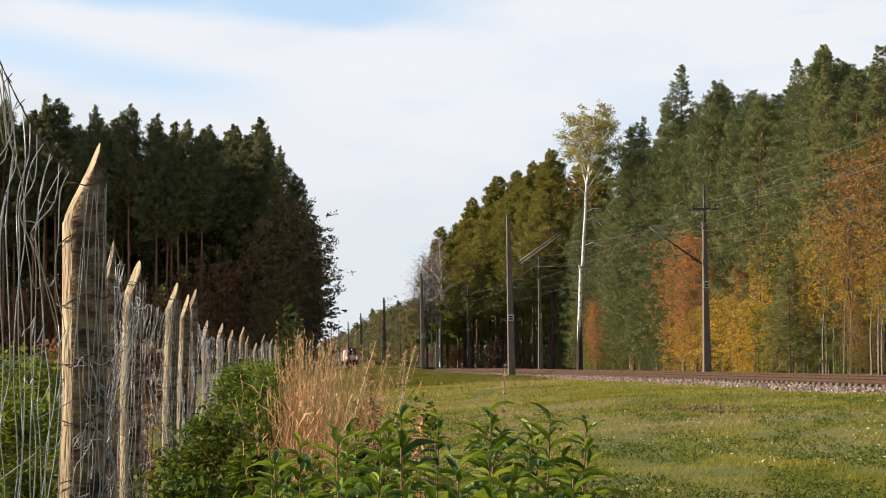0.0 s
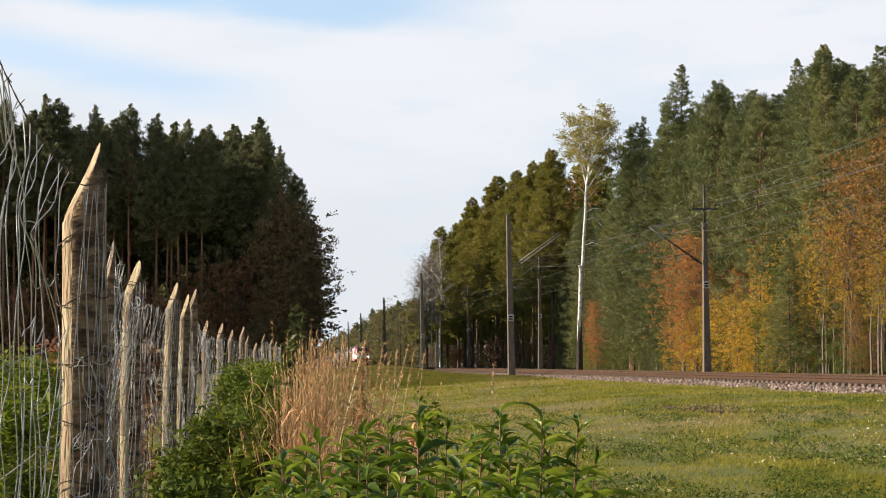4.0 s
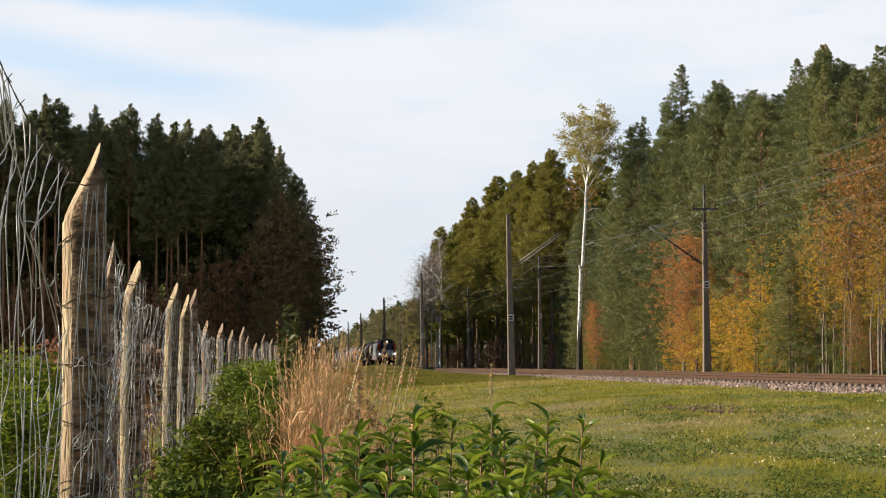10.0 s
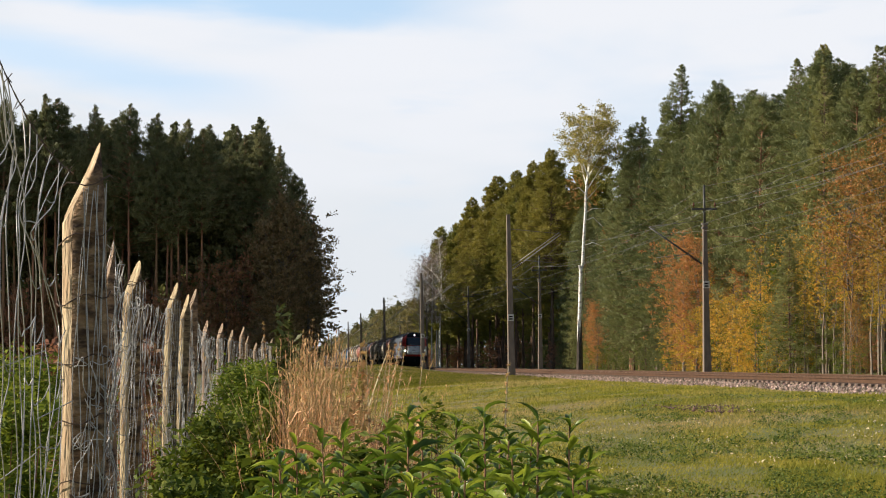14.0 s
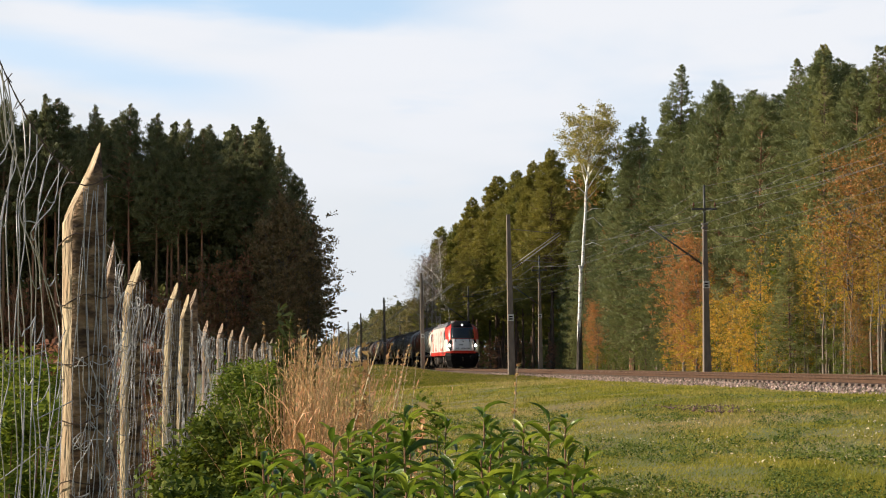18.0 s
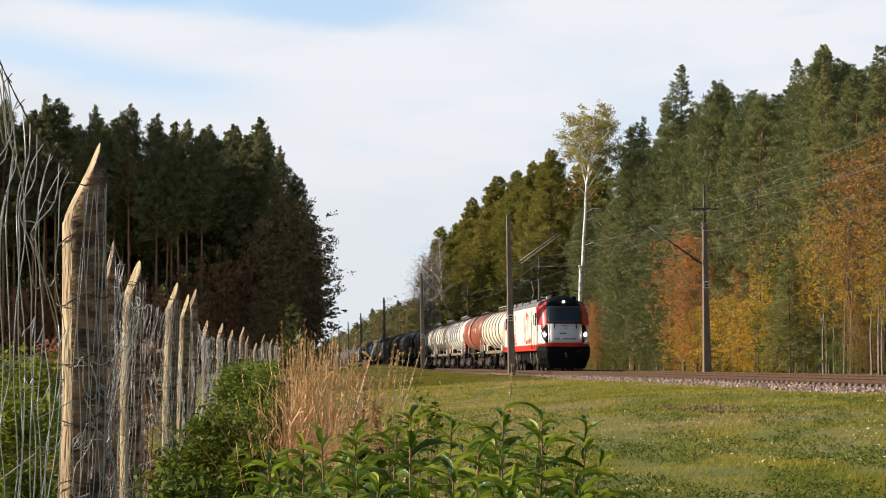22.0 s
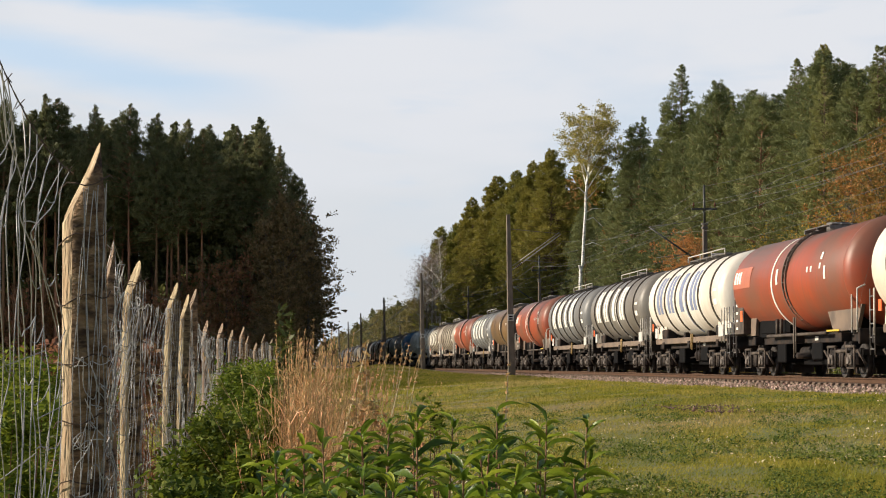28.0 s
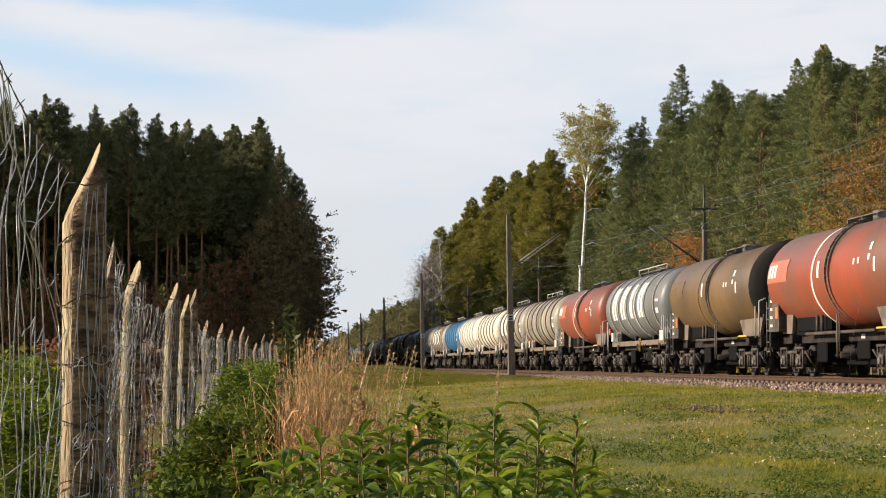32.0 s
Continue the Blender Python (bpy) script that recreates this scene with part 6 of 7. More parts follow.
def fence():
    t = empty("fence", label="rough wooden post fence with slack wire netting and barbed strand", category="fence")
    rnd = random.Random(12)
    spots = []
    for i, (y, x, top, dia, lean) in enumerate(POSTS):
        y *= DEEP
        g = ground_z(x, y)
        r = dia / 2
        bm = bmesh.new()
        n, cut = 14, min(0.22, top * 0.11)
        rings = []
        levels = [g - 0.3, g + 0.2, g + 0.6, g + 1.0, g + 1.35, top - cut]
        for k, z in enumerate(levels):
            f = 1.08 - 0.10 * k / 5
            wob = 0.006 * math.sin(k * 1.9 + i)
            rings.append([bm.verts.new((r * f * math.cos(a) * (1 + 0.07 * math.sin(3 * a + i + k * 0.3)) + wob, r * f * math.sin(a), z)) for a in (2 * math.pi * j / n for j in range(n))])
        # slanting axe cut rising towards +x
        rings.append([bm.verts.new((r * 0.97 * math.cos(a) * (1 - 0.42 * q), r * 0.95 * math.sin(a) * (1 - 0.2 * q), top - cut * (1 - q ** 0.85) * 0.98)) for a, q in ((2 * math.pi * j / n, 0.5 + 0.5 * math.cos(2 * math.pi * j / n)) for j in range(n))])
        for A, B in zip(rings, rings[1:]):
            for j in range(n):
                bm.faces.new((A[j], A[(j + 1) % n], B[(j + 1) % n], B[j])).smooth = True
        bm.faces.new(rings[-1])
        bm.faces.new(rings[0][::-1])
        bm.normal_update()
        for f in bm.faces:      # pale on the -x side and the cut, dark brown elsewhere, on every post
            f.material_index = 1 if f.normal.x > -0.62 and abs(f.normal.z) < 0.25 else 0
        p = part("post", bm, M_POST if i < 6 and i != 2 else M_POST_GREY, t, "log post, pale on one side and dark brown on the rest, with a slanting cut top")
        p.data.materials.append(M_POST_DARK)
        p.matrix_basis = Matrix.Translation((x, y, 0)) @ Matrix.Translation((0, 0, g)) @ pose(0, 0, 0, rnd.uniform(-1, 1), lean * 0.5, 30 + rnd.uniform(-12, 12)) @ Matrix.Translation((0, 0, -g))
        spots.append((Vector((x + r * 0.75, y - r * 0.3, g)), top - g))
    for i, ((a, ha), (b, hb)) in enumerate(zip(spots, spots[1:])):
        if i == 0:
            slack_netting(t, Vector((-0.75, 2.57, 0)), Vector((-0.985, 5.25, 0)))
            continue
        span = (b - a).length
        near = i < 8
        n_up = max(7, int(span / (0.13 if near else 0.4)))
        n_row = 9 if near else 7
        slack = 0.018
        grid = []
        for k in range(n_up + 1):
            f = k / n_up
            col = []
            drift = rnd.uniform(-0.05, 0.05)
            for j in range(n_row):
                h = (ha + (hb - ha) * f) - 0.20 - 0.03 * math.sin(math.pi * f) - (j / (n_row - 1)) ** 1.0 * (ha - 0.35)
                end = 0 if k in (0, n_up) else 1
                q = a.lerp(b, f) + Vector((rnd.uniform(-slack, slack) * end + 0.05 * math.sin(math.pi * f) * math.sin(j + i), drift * end + rnd.uniform(-0.04, 0.04) * end, 0))
                q.z = a.z + (b.z - a.z) * f + h + rnd.uniform(-0.035, 0.035) * end
                col.append(q)
            grid.append(col)
        lines, radii = [], []
        wr = 0.00105 if i < 3 else 0.0014 if i < 4 else 0.0020 if near else 0.0022
        for col in grid:
            pts = []
            for j, q in enumerate(col):
                pts.append(q)
                if j < n_row - 1 and near:
                    for part_way in (0.3, 0.65):
                        m = q.lerp(col[j + 1], part_way)
                        pts.append(m + Vector((rnd.uniform(-0.011, 0.011), rnd.uniform(-0.035, 0.035), 0)))
            lines.append(glide(pts, 2) if near else pts)
            radii.append(wr)
        for j in range(n_row):
            lines.append([grid[k][j] for k in range(n_up + 1)])
            radii.append(wr * (1.25 if j in (0, n_row - 1) else 1.0))
            if near:
                for k in range(n_up + 1):   # twisted knots
                    q = grid[k][j]
                    lines.append([q + Vector((0, -0.004, 0.002)), q + Vector((0.001, 0.004, -0.002))])
                    radii.append(wr * 1.8)
        V, F = tubes(lines, radii, 4 if near else 3)
        raw("wire_netting", V, F, M_WIRE, t)
        top_a, top_b = a + Vector((0, 0, ha - 0.10)), b + Vector((0, 0, hb - 0.12))
        strand = sag(top_a, top_b, 0.012 * min(span, 3), 24)
        lines, radii = [strand], [wr * 1.3]
        if near:
            for q in strand[1:-1]:
                lines.append([q + Vector((0.006, 0.004, 0.007)), q - Vector((0.006, 0.003, 0.007))])
                radii.append(wr * 0.6)
        V, F = tubes(lines, radii, 4)
        raw("barbed_strand", V, F, M_BARB, t)
    # netting drawn round the nearest posts and tied there
    for i, wires in ((1, 9), (3, 7), (4, 5)):
        y, x, top, dia, lean = POSTS[i]
        y *= DEEP
        toward = Vector((-x, -y, 0)).normalized()
        aside = Vector((-toward.y, toward.x, 0))
        r, g = dia / 2, ground_z(x, y)

        def on_face(a, z, out):
            d = toward * math.cos(a) + aside * math.sin(a)
            return Vector((x, y, 0)) + d * (r + out) + Vector((math.tan(radians(lean * 0.5)) * (z - g), 0, z))
        for k in range(wires):
            a, spread = -0.35 + 1.6 * k / (wires - 1), rnd.uniform(-0.2, 0.2)
            low = max(g, top - 1.5)
            zs = [top - 0.125 - (top - 0.125 - low) * j / 14 for j in range(15)]
            phase = rnd.uniform(0, 6.28)
            V, F = tubes([glide([on_face(0.35 + (a - 0.35) * (0.72 + 0.35 * j / 14) + spread * (j / 14) + 0.15 * math.sin(j * 0.75 + phase), z + rnd.uniform(-0.012, 0.012), 0.006 + 0.006 * math.sin(j * 0.9 + phase) ** 2) for j, z in enumerate(zs)], 3)], [0.0013 if i == 1 else 0.0015], 5)
            raw("tied_wire", V, F, M_WIRE, t)
        if i == 1:      # slack netting crumpled round the foot
            for k in range(11):
                a, z, pts = rnd.uniform(0.0, 1.5), rnd.uniform(1.15, 1.55), []
                for j in range(12):
                    pts.append(on_face(a, z, 0.012 + rnd.uniform(0, 0.03)))
                    a = min(1.6, max(-0.2, a + rnd.uniform(-0.45, 0.45)))
                    z += rnd.uniform(-0.085, 0.035)
                V, F = tubes([glide(pts, 4)], [0.0013], 5)
                raw("tied_wire", V, F, M_WIRE, t)
            for p, q in (((-0.95, 4.2, 1.49), (-0.855, 4.25, 1.53)), ((-0.90, 4.4, 1.38), (-0.83, 4.45, 1.42)), ((-0.96, 4.3, 1.25), (-0.88, 4.3, 1.31))):
                V, F = tubes([[Vector(p), Vector(q)]], [0.0013], 6)
                raw("loose_wire", V, F, M_WIRE, t)
        for z in (top - 0.115, top - 0.255, top - 0.42, top - 0.58, top - 0.74, top - 0.90):
            V, F = tubes([[on_face(-1.5 + 3.0 * j / 8, z + 0.035 * (j / 8 - 0.5) + 0.010 * math.sin(j * 1.3 + z * 9), 0.010) for j in range(9)]], [0.0019], 5)
            raw("tie_strand", V, F, M_BARB, t)
    return t


# ---- plants near the camera ----
def leaf_blade(length, width, curl, seed=0):
    """One pointed leaf along +y, folded on its midrib and drooping."""
    bm = bmesh.new()
    n = 6
    rows = []
    for i in range(n + 1):
        f = i / n
        w = width * math.sin(math.pi * min(1, 0.06 + f * 0.94)) ** 0.8 * (1 - 0.25 * f)
        y = length * f * (1 - 0.12 * curl * f)
        z = length * (0.22 * f - curl * 0.55 * f * f)
        wave = 0.08 * width * math.sin(i * 2.1 + seed)
        rows.append([bm.verts.new((-w / 2, y, z + w * 0.42 + wave)), bm.verts.new((0, y, z)), bm.verts.new((w / 2, y, z + w * 0.42 - wave))])
    for A, B in zip(rows, rows[1:]):
        for k in range(2):
            bm.faces.new((A[k], A[k + 1], B[k + 1], B[k])).smooth = True
    me = bpy.data.meshes.new("leaf")
    bm.to_mesh(me)
    bm.free()
    me.materials.append(M_LEAF)
    return me


LEAVES = [leaf_blade(0.122, 0.031, 0.6 + 0.32 * i, i) for i in range(4)]


def tall_weed(rnd, height, n_leaf=30):
    """A leafy upright stem, leaves in a spiral and a rosette at the tip."""
    t = empty("tall_weed", label="upright green weed with long pointed leaves", category="plant", group="leafy weeds in the foreground")
    bend = rnd.uniform(-0.05, 0.05), rnd.uniform(-0.05, 0.05)
    def spine(f):
        return Vector((bend[0] * f * f, bend[1] * f * f, height * f))
    V, F = tubes([[spine(i / 8) for i in range(9)]], [[0.0045 * (1 - 0.6 * i / 8) for i in range(9)]], 5)
    raw("stem", V, F, M_WEED_STEM, t, True)
    for k in range(n_leaf):
        f = 1 - 0.60 * (k / n_leaf) ** 1.15
        ob = new("leaf", LEAVES[(k + rnd.randrange(4)) % 4])
        ob.parent = t
        young = min(1.0, 0.50 + (1 - f) * 5.0)
        tilt = 50 - min(55, (1 - f) * 400) + rnd.uniform(-12, 12)
        ob.matrix_basis = Matrix.Translation(spine(f)) @ Matrix.LocRotScale(None, Euler((radians(tilt), radians(rnd.uniform(-25, 25)), radians(k * 137.5 + rnd.uniform(-20, 20))), "XYZ"), [young * rnd.uniform(0.8, 1.15)] * 3)
    return t


def diamonds(rng, centres, spread, count, size, aspect=0.45):
    """Loose four-cornered leaves about each centre."""
    centres = np.asarray(centres, float)
    n = len(centres) * count
    c = np.repeat(centres, count, 0) + rng.normal(size=(n, 3)) * np.asarray(spread) * 0.6
    a = rng.normal(size=(n, 3))
    a[:, 2] = a[:, 2] * 0.5 - 0.2
    a /= np.linalg.norm(a, axis=1, keepdims=True)
    up = rng.normal(size=(n, 3)) * 0.5 + np.array([0, 0, 1.0])
    b = np.cross(a, up)
    b /= np.maximum(np.linalg.norm(b, axis=1, keepdims=True), 1e-6)
    k = size * (0.6 + 0.8 * rng.random((n, 1)))
    drop = np.array([0, 0, -0.25]) * k
    return np.stack([c - a * k, c + b * k * aspect, c + a * k + drop, c - b * k * aspect], 1)


def bush(name, label, seed, x, y, width, height, material, clusters=60, count=40, size=0.03, depth=None, group="", aspect=0.45, stems=12):
    rng = np.random.default_rng(seed)
    g = ground_z(x, y)
    t = empty(name, Matrix.Translation((x, y, g)), label=label, category="shrub", group=group)
    depth = depth or width
    cs, lines, radii = [], [], []
    for i in range(clusters):
        f = rng.random() ** 0.7
        a = rng.random() * 6.283
        k = rng.random() ** 0.5 * (1 - 0.55 * f ** 2.5)
        cs.append((math.cos(a) * k * width / 2, math.sin(a) * k * depth / 2, height * (0.05 + 0.95 * f)))
    for i in range(min(stems, clusters)):
        p = cs[i]
        lines.append([(p[0] * 0.25, p[1] * 0.25, 0), (p[0] * 0.7, p[1] * 0.7, p[2] * 0.55), p])
        radii.append([0.007, 0.005, 0.002])
    V, F = tubes(lines, radii, 4)
    tagged(raw("stem", V, F, M_WEED_STEM, t, True), kind="stuff")
    fast("foliage", diamonds(rng, cs, (width * 0.09, depth * 0.09, height * 0.06), count, size, aspect), 4, material, t)
    return t


def grass_clump(seed, x, y, width, height, blades, name="reed_grass", lean=0.0):
    """Dry upright grass: thin bent blades and feathery heads."""
    rng = np.random.default_rng(seed)
    g = ground_z(x, y)
    t = empty(name, Matrix.Translation((x, y, g)), label="dense clump of tall dry straw-coloured reed grass", category="grass", group="dry grass clumps")
    lines, radii, quads = [], [], []
    for i in range(blades):
        bx, by = rng.normal() * width * 0.18, rng.normal() * width * 0.22
        h = height * (0.45 + 0.55 * rng.random() ** 0.8)
        ax, ay = (rng.normal() * (0.045 if rng.random() < 0.7 else 0.16) + lean) * h, rng.normal() * 0.06 * h
        pts = [(bx + ax * f ** 2, by + ay * f ** 2, h * f * (1 - 0.10 * f * abs(ax) / h)) for f in (0, 0.3, 0.6, 0.85, 1.0)]
        lines.append(pts)
        radii.append([0.0021, 0.0018, 0.0013, 0.0009, 0.0004])
        if rng.random() < 0.42:
            tip = np.array(pts[-1])
            for k in range(7):
                c = tip - np.array([ax / h * 0.02 * k, 0, 0.022 * k])
                d = rng.normal(size=3) * 0.005
                quads.append([c, c + d * 0.6 + (0.002, 0, 0.016), c + d + (0, 0.002, 0.032), c - d * 0.3 + (0, 0, 0.018)])
        else:
            p = np.array(pts[2 + int(rng.random() * 2)])
            dx = rng.normal() * 0.06
            quads.append([p, p + (dx * 0.48, 0.003, 0.082), p + (dx, 0.0, 0.09 + 0.06 * rng.random()), p + (dx * 0.52, -0.003, 0.078)])
    V, F = tubes(lines, radii, 3)
    raw("stalks", V, F, M_DRY_STEM, t, True)
    fast("seed_head", np.array(quads), 4, M_DRY, t)
    return t


def stalk(x, y, height, lean, seed, material=None, heads=True, thick=1.0):
    """One thin dry stem."""
    rng = np.random.default_rng(seed)
    t = empty("dry_stalk", Matrix.Translation((x, y, ground_z(x, y))), label="single thin dry grass stem with a narrow seed head", category="grass", group="dry stalks")
    pts = [(lean * f ** 1.6 * height, 0.03 * math.sin(f * 3), height * f) for f in (0, 0.25, 0.5, 0.75, 0.9, 1.0)]
    V, F = tubes([pts], [[thick * r for r in (0.003, 0.0028, 0.0024, 0.002, 0.0015, 0.001)]], 4)
    raw("stem", V, F, material or M_DRY_STEM, t)
    if heads:
        cs = [Vector(pts[-2]).lerp(Vector(pts[-1]), k / 5) for k in range(6)] + [Vector(pts[-3]).lerp(Vector(pts[-2]), k / 5) for k in range(3, 6)]
        tagged(fast("seed_head", diamonds(rng, [tuple(c) for c in cs], (0.004, 0.004, 0.006), 5, 0.010, 0.4), 4, M_DRY, t), kind="stuff")
    return t


def meadow():
    """Grass blades over the field as one piece of stuff; longer and sparser in tufts."""
    rng = np.random.default_rng(77)
    n = 430000
    y = 13 + 87 * rng.random(n) ** 1.7
    x = -0.15 * y + rng.random(n) * 0.40 * y
    u = (x - TRACK_X) * ASIDE.x + y * ASIDE.y
    keep = (u < -2.85)
    x, y, u = x[keep], y[keep], u[keep]
    tuft = np.array([noise.noise((float(a) * 0.9, float(b) * 0.24, 7.0)) for a, b in zip(x, y)])
    z = np.array([ground_z(float(a), float(b)) for a, b in zip(x, y)]) - 0.01
    h = (0.016 + 0.034 * rng.random(len(x)) ** 2) * (1 + 1.9 * np.clip(tuft, -0.08, 1)) * (0.8 + y / 75)
    w = 0.003 + y * 0.00024
    a = rng.random(len(x)) * 6.283
    bx, by = np.cos(a) * w, np.sin(a) * w
    lx, ly = rng.normal(size=len(x)) * h * 0.5 + 0.015, rng.normal(size=len(x)) * h * 0.5
    tri = np.stack([np.stack([x - bx, y - by, z], -1), np.stack([x + bx, y + by, z], -1), np.stack([x + lx, y + ly, z + h], -1)], 1)
    ob = fast("meadow_grass", tri, 3, M_BLADE)
    tagged(ob, "short green and straw-coloured meadow grass", "grass", kind="stuff")
    # the far strip beside the masts
    n = 60000
    y = 96 + 170 * rng.random(n) ** 1.3
    x = -0.075 * y + rng.random(n) * 0.16 * y
    u = (x - TRACK_X) * ASIDE.x + y * ASIDE.y
    keep = (u < -3.0)
    x, y = x[keep], y[keep]
    z = np.array([ground_z(float(a), float(b)) for a, b in zip(x, y)]) - 0.01
    h = 0.06 + 0.12 * rng.random(len(x)) ** 2
    w = 0.012 + y * 0.0002
    lx, ly = rng.normal(size=len(x)) * 0.05 + 0.02, rng.normal(size=len(x)) * 0.05
    tri = np.stack([np.stack([x - w, y, z], -1), np.stack([x + w, y, z], -1), np.stack([x + lx, y + ly, z + h], -1)], 1)
    far = fast("far_meadow_grass", tri, 3, M_BLADE)
    return tagged(far, "short sunlit grass on the bank beside the masts", "grass", kind="stuff")


def weeds_in_meadow():
    """Low broad-leaved herbs scattered in the field."""
    rng = np.random.default_rng(9)
    cs = []
    for i in range(3600):
        y = 14 + 34 * rng.random() ** 1.9
        x = -0.04 * y + rng.random() * 0.28 * y
        if noise.noise((x * 0.8, y * 0.16, 3.0)) < -0.05 - 0.25 * ease(20, 14, y):
            continue
        if offset_of(x, y)[0] < -4:
            cs.append((x, y, ground_z(x, y) + 0.05))
    # pale flakes: highlights on the herb leaves, put in as straw-coloured pieces
    pale = []
    for i in range(900):
        y = 14 + 30 * rng.random() ** 1.5
        x = -0.02 * y + rng.random() * 0.26 * y
        if noise.noise((x * 0.5, y * 0.14, 9.0)) > -0.1 and offset_of(x, y)[0] < -4:
            pale.append((x, y, ground_z(x, y) + 0.045))
    tagged(fast("fallen_leaves", diamonds(rng, pale, (0.12, 0.16, 0.015), 3, 0.017, 0.6), 4, M_STRAW), "small pale flakes standing for highlights on the meadow leaves", "leaves", kind="stuff")
    ob = fast("meadow_herbs", diamonds(rng, cs, (0.13, 0.16, 0.03), 22, 0.019, 0.5), 4, M_HERB)
    return tagged(ob, "low leafy green herbs in the meadow", "weeds", kind="stuff")


fence()
sway_things = []
rnd = random.Random(40)
WEEDS = [(-0.285, 3.6, 1.33), (-0.19, 3.3, 1.36), (-0.14, 3.7, 1.35), (-0.065, 3.2, 1.40), (-0.02, 3.7, 1.37), (0.03, 3.25, 1.33), (0.095, 3.35, 1.405), (0.155, 3.75, 1.36), (0.185, 3.4, 1.385), (0.245, 3.4, 1.385), (0.21, 3.9, 1.33),
         (-0.24, 3.0, 1.27), (-0.10, 2.9, 1.29), (0.01, 2.85, 1.28), (0.11, 2.9, 1.30), (0.20, 3.0, 1.30), (-0.34, 3.4, 1.29), (-0.40, 3.8, 1.25), (0.27, 3.7, 1.29), (-0.33, 2.9, 1.22), (-0.05, 4.2, 1.36), (0.06, 4.0, 1.34), (-0.45, 3.3, 1.2), (0.15, 2.75, 1.24), (-0.17, 2.7, 1.22), (-0.26, 2.65, 1.18), (0.05, 2.6, 1.2), (0.21, 2.6, 1.2), (-0.38, 2.7, 1.16), (-0.09, 2.5, 1.18), (-0.28, 3.25, 1.31), (-0.22, 3.95, 1.33), (0.01, 3.0, 1.32), (0.14, 3.1, 1.33), (-0.36, 4.2, 1.27), (-0.29, 4.5, 1.30), (-0.14, 4.6, 1.33), (-0.02, 4.7, 1.31), (0.10, 4.5, 1.31), (0.20, 4.4, 1.30), (0.29, 4.3, 1.26), (-0.43, 2.9, 1.14), (-0.5, 3.8, 1.17), (0.08, 3.6, 1.35), (0.26, 3.1, 1.27), (-0.31, 3.1, 1.25), (0.13, 3.9, 1.33), (-0.12, 3.4, 1.36), (-0.20, 2.55, 1.17), (-0.02, 2.45, 1.16), (0.12, 2.5, 1.18), (0.17, 2.4, 1.14), (-0.33, 2.6, 1.14), (0.24, 2.75, 1.2)]
for wx, wy, top in WEEDS:
    wy *= DEEP
    w = tall_weed(rnd, top - ground_z(wx, wy), 40)
    w.matrix_basis = place(wx, wy, ground_z(wx, wy), rnd.uniform(0, 360))
    sway_things.append((w, 1.2))
for i, (bx, by, wd, ht, mt) in enumerate(((-1.12, 7.4, 0.75, 1.02, M_SHRUB), (-0.95, 6.3, 0.7, 0.80, M_SHRUB), (-1.3, 9.6, 0.8, 1.22, M_SHRUB), (-1.22, 11.5, 0.8, 1.36, M_WEED), (-1.55, 13.5, 1.0, 1.42, M_WEED), (-1.7, 16.5, 1.2, 1.46, M_WEED), (-2.2, 20, 1.6, 1.45, M_WEED),
                                          (-0.8, 5.2, 0.7, 0.72, M_WEED), (-0.62, 4.6, 0.5, 0.86, M_WEED), (-0.95, 8.6, 0.5, 1.06, M_WEED), (-1.05, 10.2, 0.5, 1.25, M_SHRUB))):
    by *= DEEP
    bush("bramble_shrub", "dense green bramble shrub beside the fence", 200 + i, bx, by, wd, ht, mt, 85, 80, 0.022, group="shrubs along the fence")
for i, (bx, by, wd, ht) in enumerate(((-1.75, 6.6, 0.9, 1.35), (-2.2, 8.0, 1.0, 1.5), (-1.45, 5.4, 0.6, 1.02), (-2.6, 10.5, 1.3, 1.55), (-3.4, 12.5, 1.4, 1.5), (-3.6, 16, 1.8, 1.55))):
    by *= DEEP
    bush("nettle_patch", "green nettles growing behind the wire netting", 230 + i, bx, by, wd, ht, M_WEED, 66, 66, 0.027, group="weeds behind the fence")
for i, (bx, by, wd, ht) in enumerate(((-3.3, 15, 1.4, 1.55), (-4.6, 20, 2.2, 1.7), (-5.2, 27, 2.6, 1.75), (-2.5, 14.2, 0.6, 1.62))):
    by *= DEEP
    bush("dead_bramble", "brown withered bramble behind the fence", 250 + i, bx, by, wd, ht, M_BROWN_LEAF, 50, 36, 0.04, group="withered brambles")
for i, (gx, gy, wd, ht, bl) in enumerate(((-0.78, 9.0, 0.26, 1.68, 330), (-0.72, 9.5, 0.24, 1.64, 220), (-0.69, 8.9, 0.24, 1.60, 220), (-0.57, 9.3, 0.22, 1.50, 120), (-0.70, 8.2, 0.28, 1.47, 260), (-0.56, 8.0, 0.34, 1.36, 200), (-0.46, 8.4, 0.30, 1.40, 130), (-0.38, 8.1, 0.26, 1.26, 60))):
    gy *= DEEP
    sway_things.append((grass_clump(300 + i, gx, gy, wd, ht - ground_z(gx, gy), int(bl * 1.3), lean=0.05 if gx < -0.6 else 0.12), 1.6))
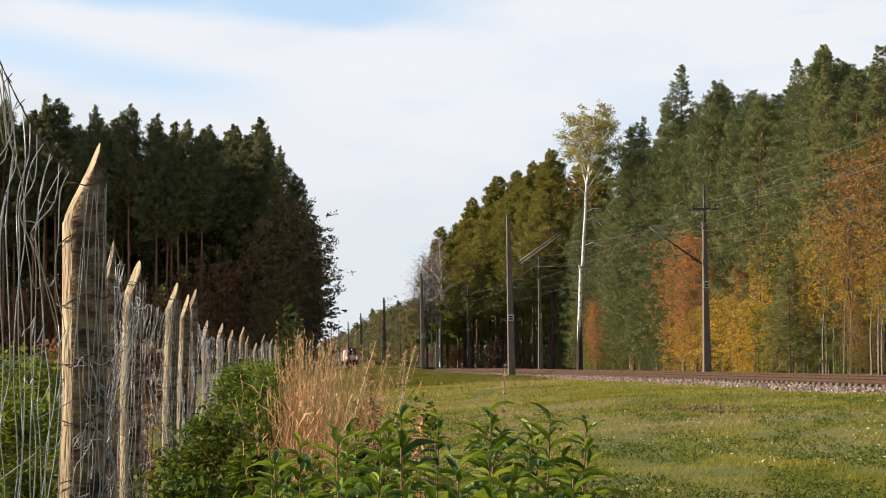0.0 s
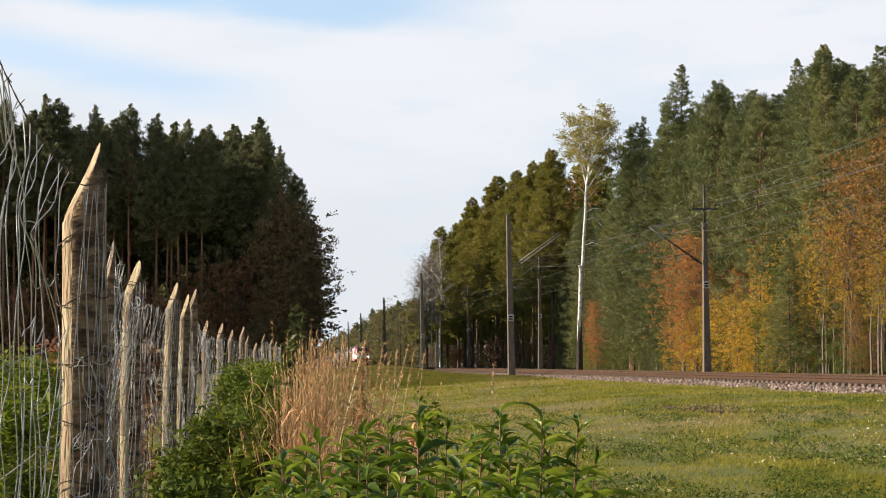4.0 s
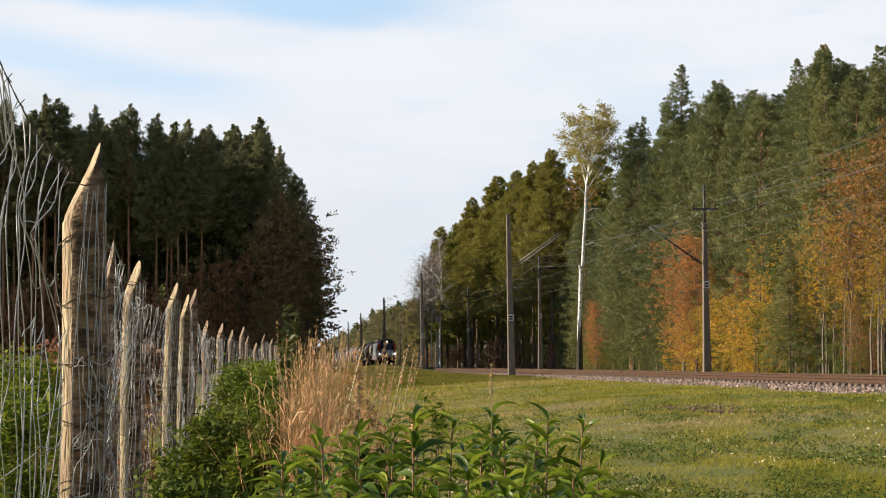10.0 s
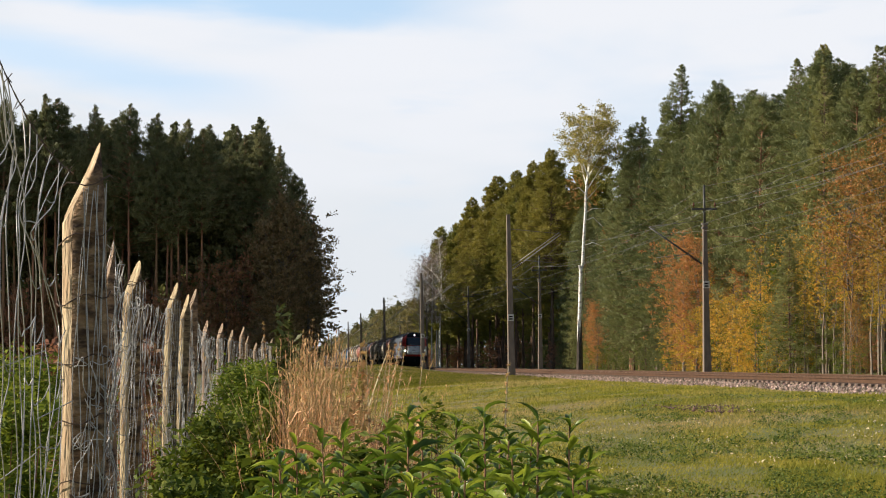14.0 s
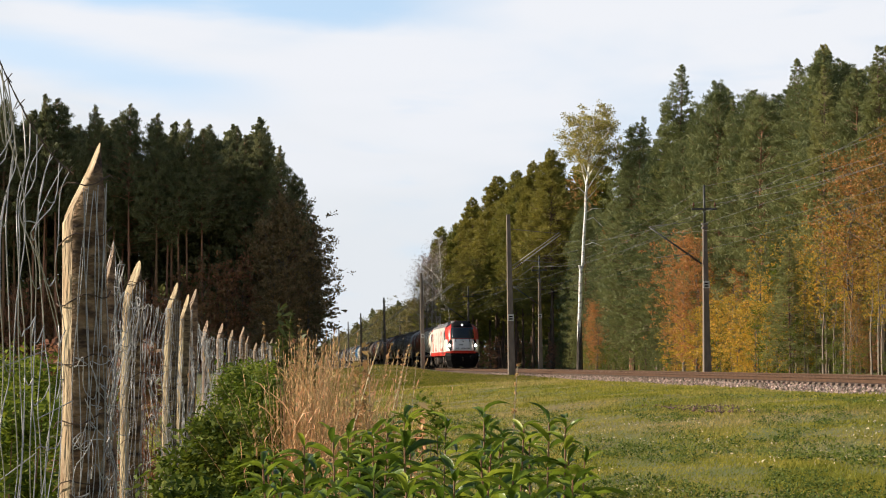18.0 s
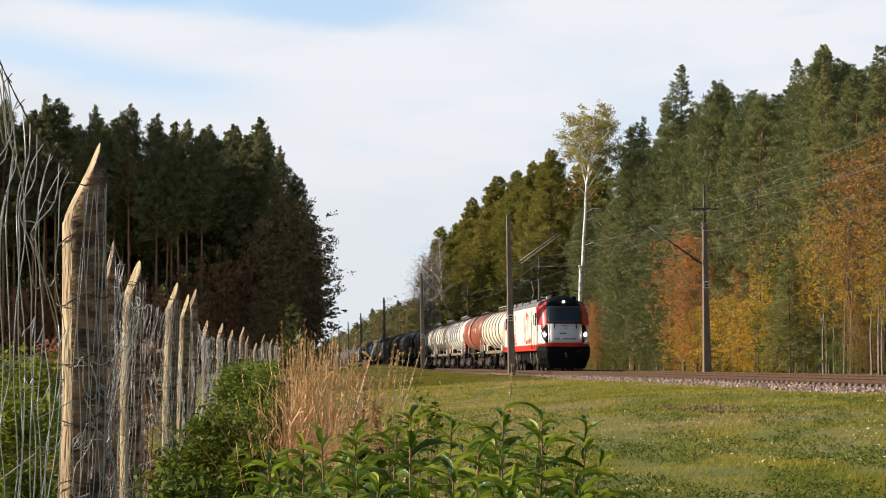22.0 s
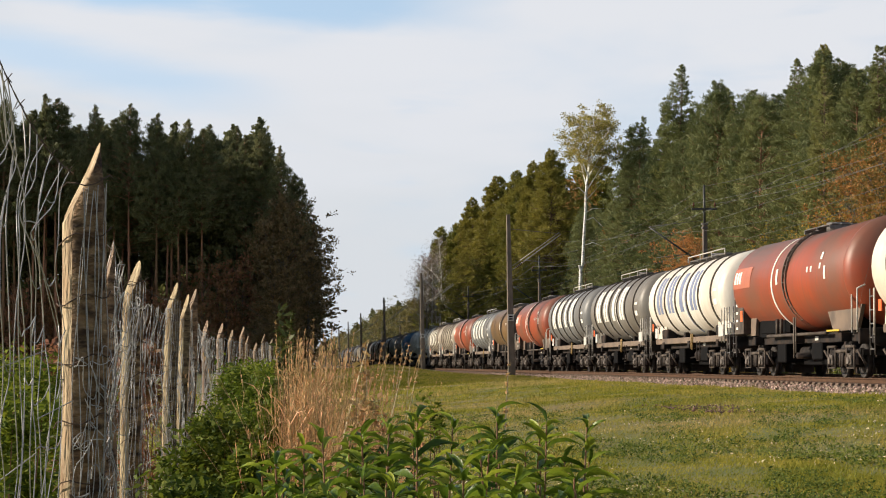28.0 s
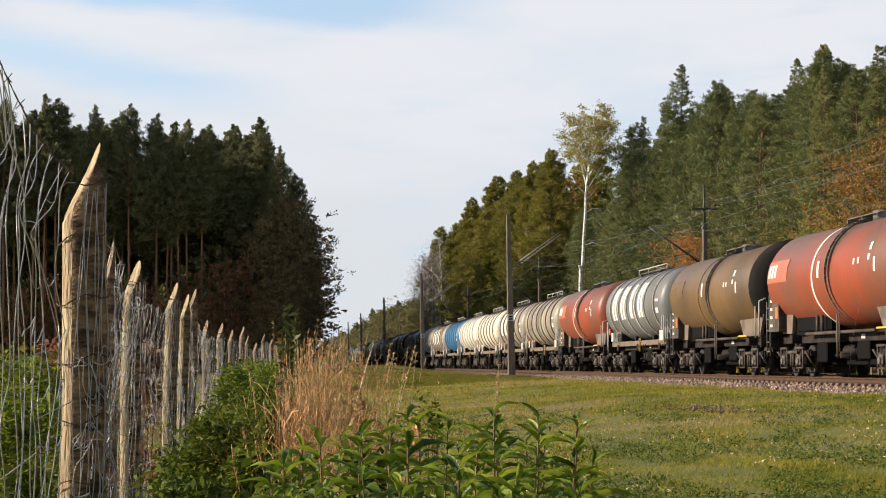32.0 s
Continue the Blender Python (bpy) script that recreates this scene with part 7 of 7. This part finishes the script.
for i, (bx, by, wd, ht, mt) in enumerate(((-0.80, 9.8, 0.26, 1.74, M_SAPLING), (-0.92, 10.2, 0.2, 1.64, M_BROWN_LEAF), (-0.44, 8.8, 0.16, 1.50, M_DRY), (-0.42, 8.3, 0.22, 1.36, M_DRY), (-0.90, 10.0, 0.24, 1.78, M_SAPLING), (-0.30, 8.6, 0.25, 1.25, M_BROWN_LEAF), (-0.06, 8.0, 0.22, 1.36, M_WEED), (-0.11, 7.6, 0.2, 1.26, M_DRY))):
    by *= DEEP
    sway_things.append((bush("tall_herb", "thin half-withered herb among the dry grass", 270 + i, bx, by, wd, ht, mt, 22 if mt is M_SAPLING else 16, 22, 0.036 if mt is M_SAPLING else 0.022, group="half-withered herbs", stems=8, aspect=0.3 if mt is M_SAPLING else 0.45), 1.5))
for i, (sx, sy, ht, ln) in enumerate(((0.16, 5.4, 1.50, 0.03), (-0.34, 8.2, 1.58, 0.12), (-0.43, 8.0, 1.60, 0.16), (-0.30, 8.8, 1.52, -0.05), (-0.22, 7.8, 1.55, 0.06), (-0.47, 8.6, 1.60, 0.14), (-0.40, 9.0, 1.56, 0.10), (-0.36, 8.7, 1.53, 0.08), (-0.86, 9.1, 1.73, -0.04), (-0.77, 9.0, 1.74, 0.03), (-0.62, 8.8, 1.66, 0.12), (-0.66, 8.57, 1.61, 0.20), (-0.35, 8.6, 1.60, -0.03), (-0.30, 8.5, 1.57, 0.05))):
    sy *= DEEP
    sway_things.append((stalk(sx, sy, ht - ground_z(sx, sy), ln, 330 + i, M_STRAW if i in (0, 1, 2, 4, 6, 11, 12, 13) else None, thick=1.7 if i in (0, 11, 12) else 1.0), 2.0))
thin = on_track(43.0, -4.2)
bare = stalk(thin.x, thin.y, 4.6, 0.24, 350, M_GREY_BARK, False)
bare.name = "bare_sapling"
tagged(bare, "thin leafless leaning sapling beside the ballast", "sapling", "bare saplings")
for i, (bx, by, wd, ht) in enumerate(((-0.42, 4.4, 0.45, 1.16), (-0.26, 4.0, 0.35, 1.18), (-0.10, 3.9, 0.35, 1.18), (0.06, 3.8, 0.35, 1.16), (0.20, 3.9, 0.35, 1.16), (-0.20, 5.0, 0.4, 1.24), (-0.46, 5.2, 0.4, 1.16))):
    by *= DEEP
    bush("leafy_undergrowth", "low leafy green undergrowth among the tall weeds", 400 + i, bx, by, wd, ht - ground_z(bx, by), M_SHRUB if i % 2 else M_WEED, 60, 30, 0.022, group="undergrowth among the weeds")
meadow()
weeds_in_meadow()


def flying_insect():
    t = empty("flying_insect", label="small dark insect on the wing", category="insect")
    bm = rod(bmesh.new(), (0, -0.016, 0), (0, 0.010, 0), 0.0014, 0.0026, 8)
    bmesh.ops.create_icosphere(bm, subdivisions=1, radius=0.0034, matrix=Matrix.Translation((0, 0.012, 0)))
    part("body", bm, M_BLACK, t)
    for sx in (1, -1):
        for y, up in ((0.006, 0.25), (0.0, 0.1)):
            bm = bmesh.new()
            vs = [bm.verts.new(p) for p in ((0, y, 0), (sx * 0.010, y + 0.004, 0.010 * up), (sx * 0.019, y + 0.001, 0.019 * up), (sx * 0.011, y - 0.004, 0.011 * up))]
            bm.faces.new(vs)
            bmesh.ops.solidify(bm, geom=bm.faces, thickness=0.0003)
            part("wing", bm, M_STEEL, t)
    return t


insect = flying_insect()
stones(bed)
sleepers(bed)


# ---- what moves ----
def roll_rows(y, r):
    rows = []
    step = 1 / 30
    for i in range(961):
        t = i * step
        rows.append((t, pose(0, y, r, -math.degrees(SPEED * t / r))))
    return rows


def share(ob, source):
    keys = ob.animation_data_create()
    ob.rotation_mode = "QUATERNION"
    keys.action = source.animation_data.action
    keys.action_slot = source.animation_data.action_slot


def motions():
    walk(loco, ride_rows(10.15))
    for i, w in enumerate(cars):
        walk(w, ride_rows(20.3 + WAGON * (i + 0.5)))
    for i, (thing, deg) in enumerate(sway_things):
        m = thing.matrix_basis.copy()
        beat = random.Random(500 + i)
        rows = []
        for k in range(33):
            a = deg * (0.6 * math.sin(k * 1.1 + i) + beat.uniform(-0.7, 0.7))
            rows.append((k, m @ pose(0, 0, 0, 0.5 * a, a, 0)))
        walk(thing, rows)
    spots = [(0, -0.62, 3.0, 1.0), (12.7, -0.62, 3.0, 1.0), (12.9, -0.46, 3.0, 1.82), (13.0, -0.464, 3.0, 1.955), (13.1, -0.442, 3.0, 2.065), (13.3, -0.26, 3.0, 2.16), (13.5, -0.075, 3.0, 2.09), (13.8, 0.35, 3.0, 2.4), (14.2, 0.9, 3.0, 2.9), (32, 0.9, 3.0, 2.9)]
    walk(insect, [(t, pose(x, y * DEEP, z, 25, 0, -60)) for t, x, y, z in spots])
    first = {}
    for thing in [loco, *cars]:
        for bogie in thing.children:
            for ws in bogie.children:
                if not ws.name.startswith("wheelset"):
                    continue
                key = (round(ws.location.y, 2), round(ws.location.z, 3))
                if key in first:
                    share(ws, first[key])
                else:
                    walk(ws, roll_rows(ws.location.y, ws.location.z))
                    first[key] = ws


motions()
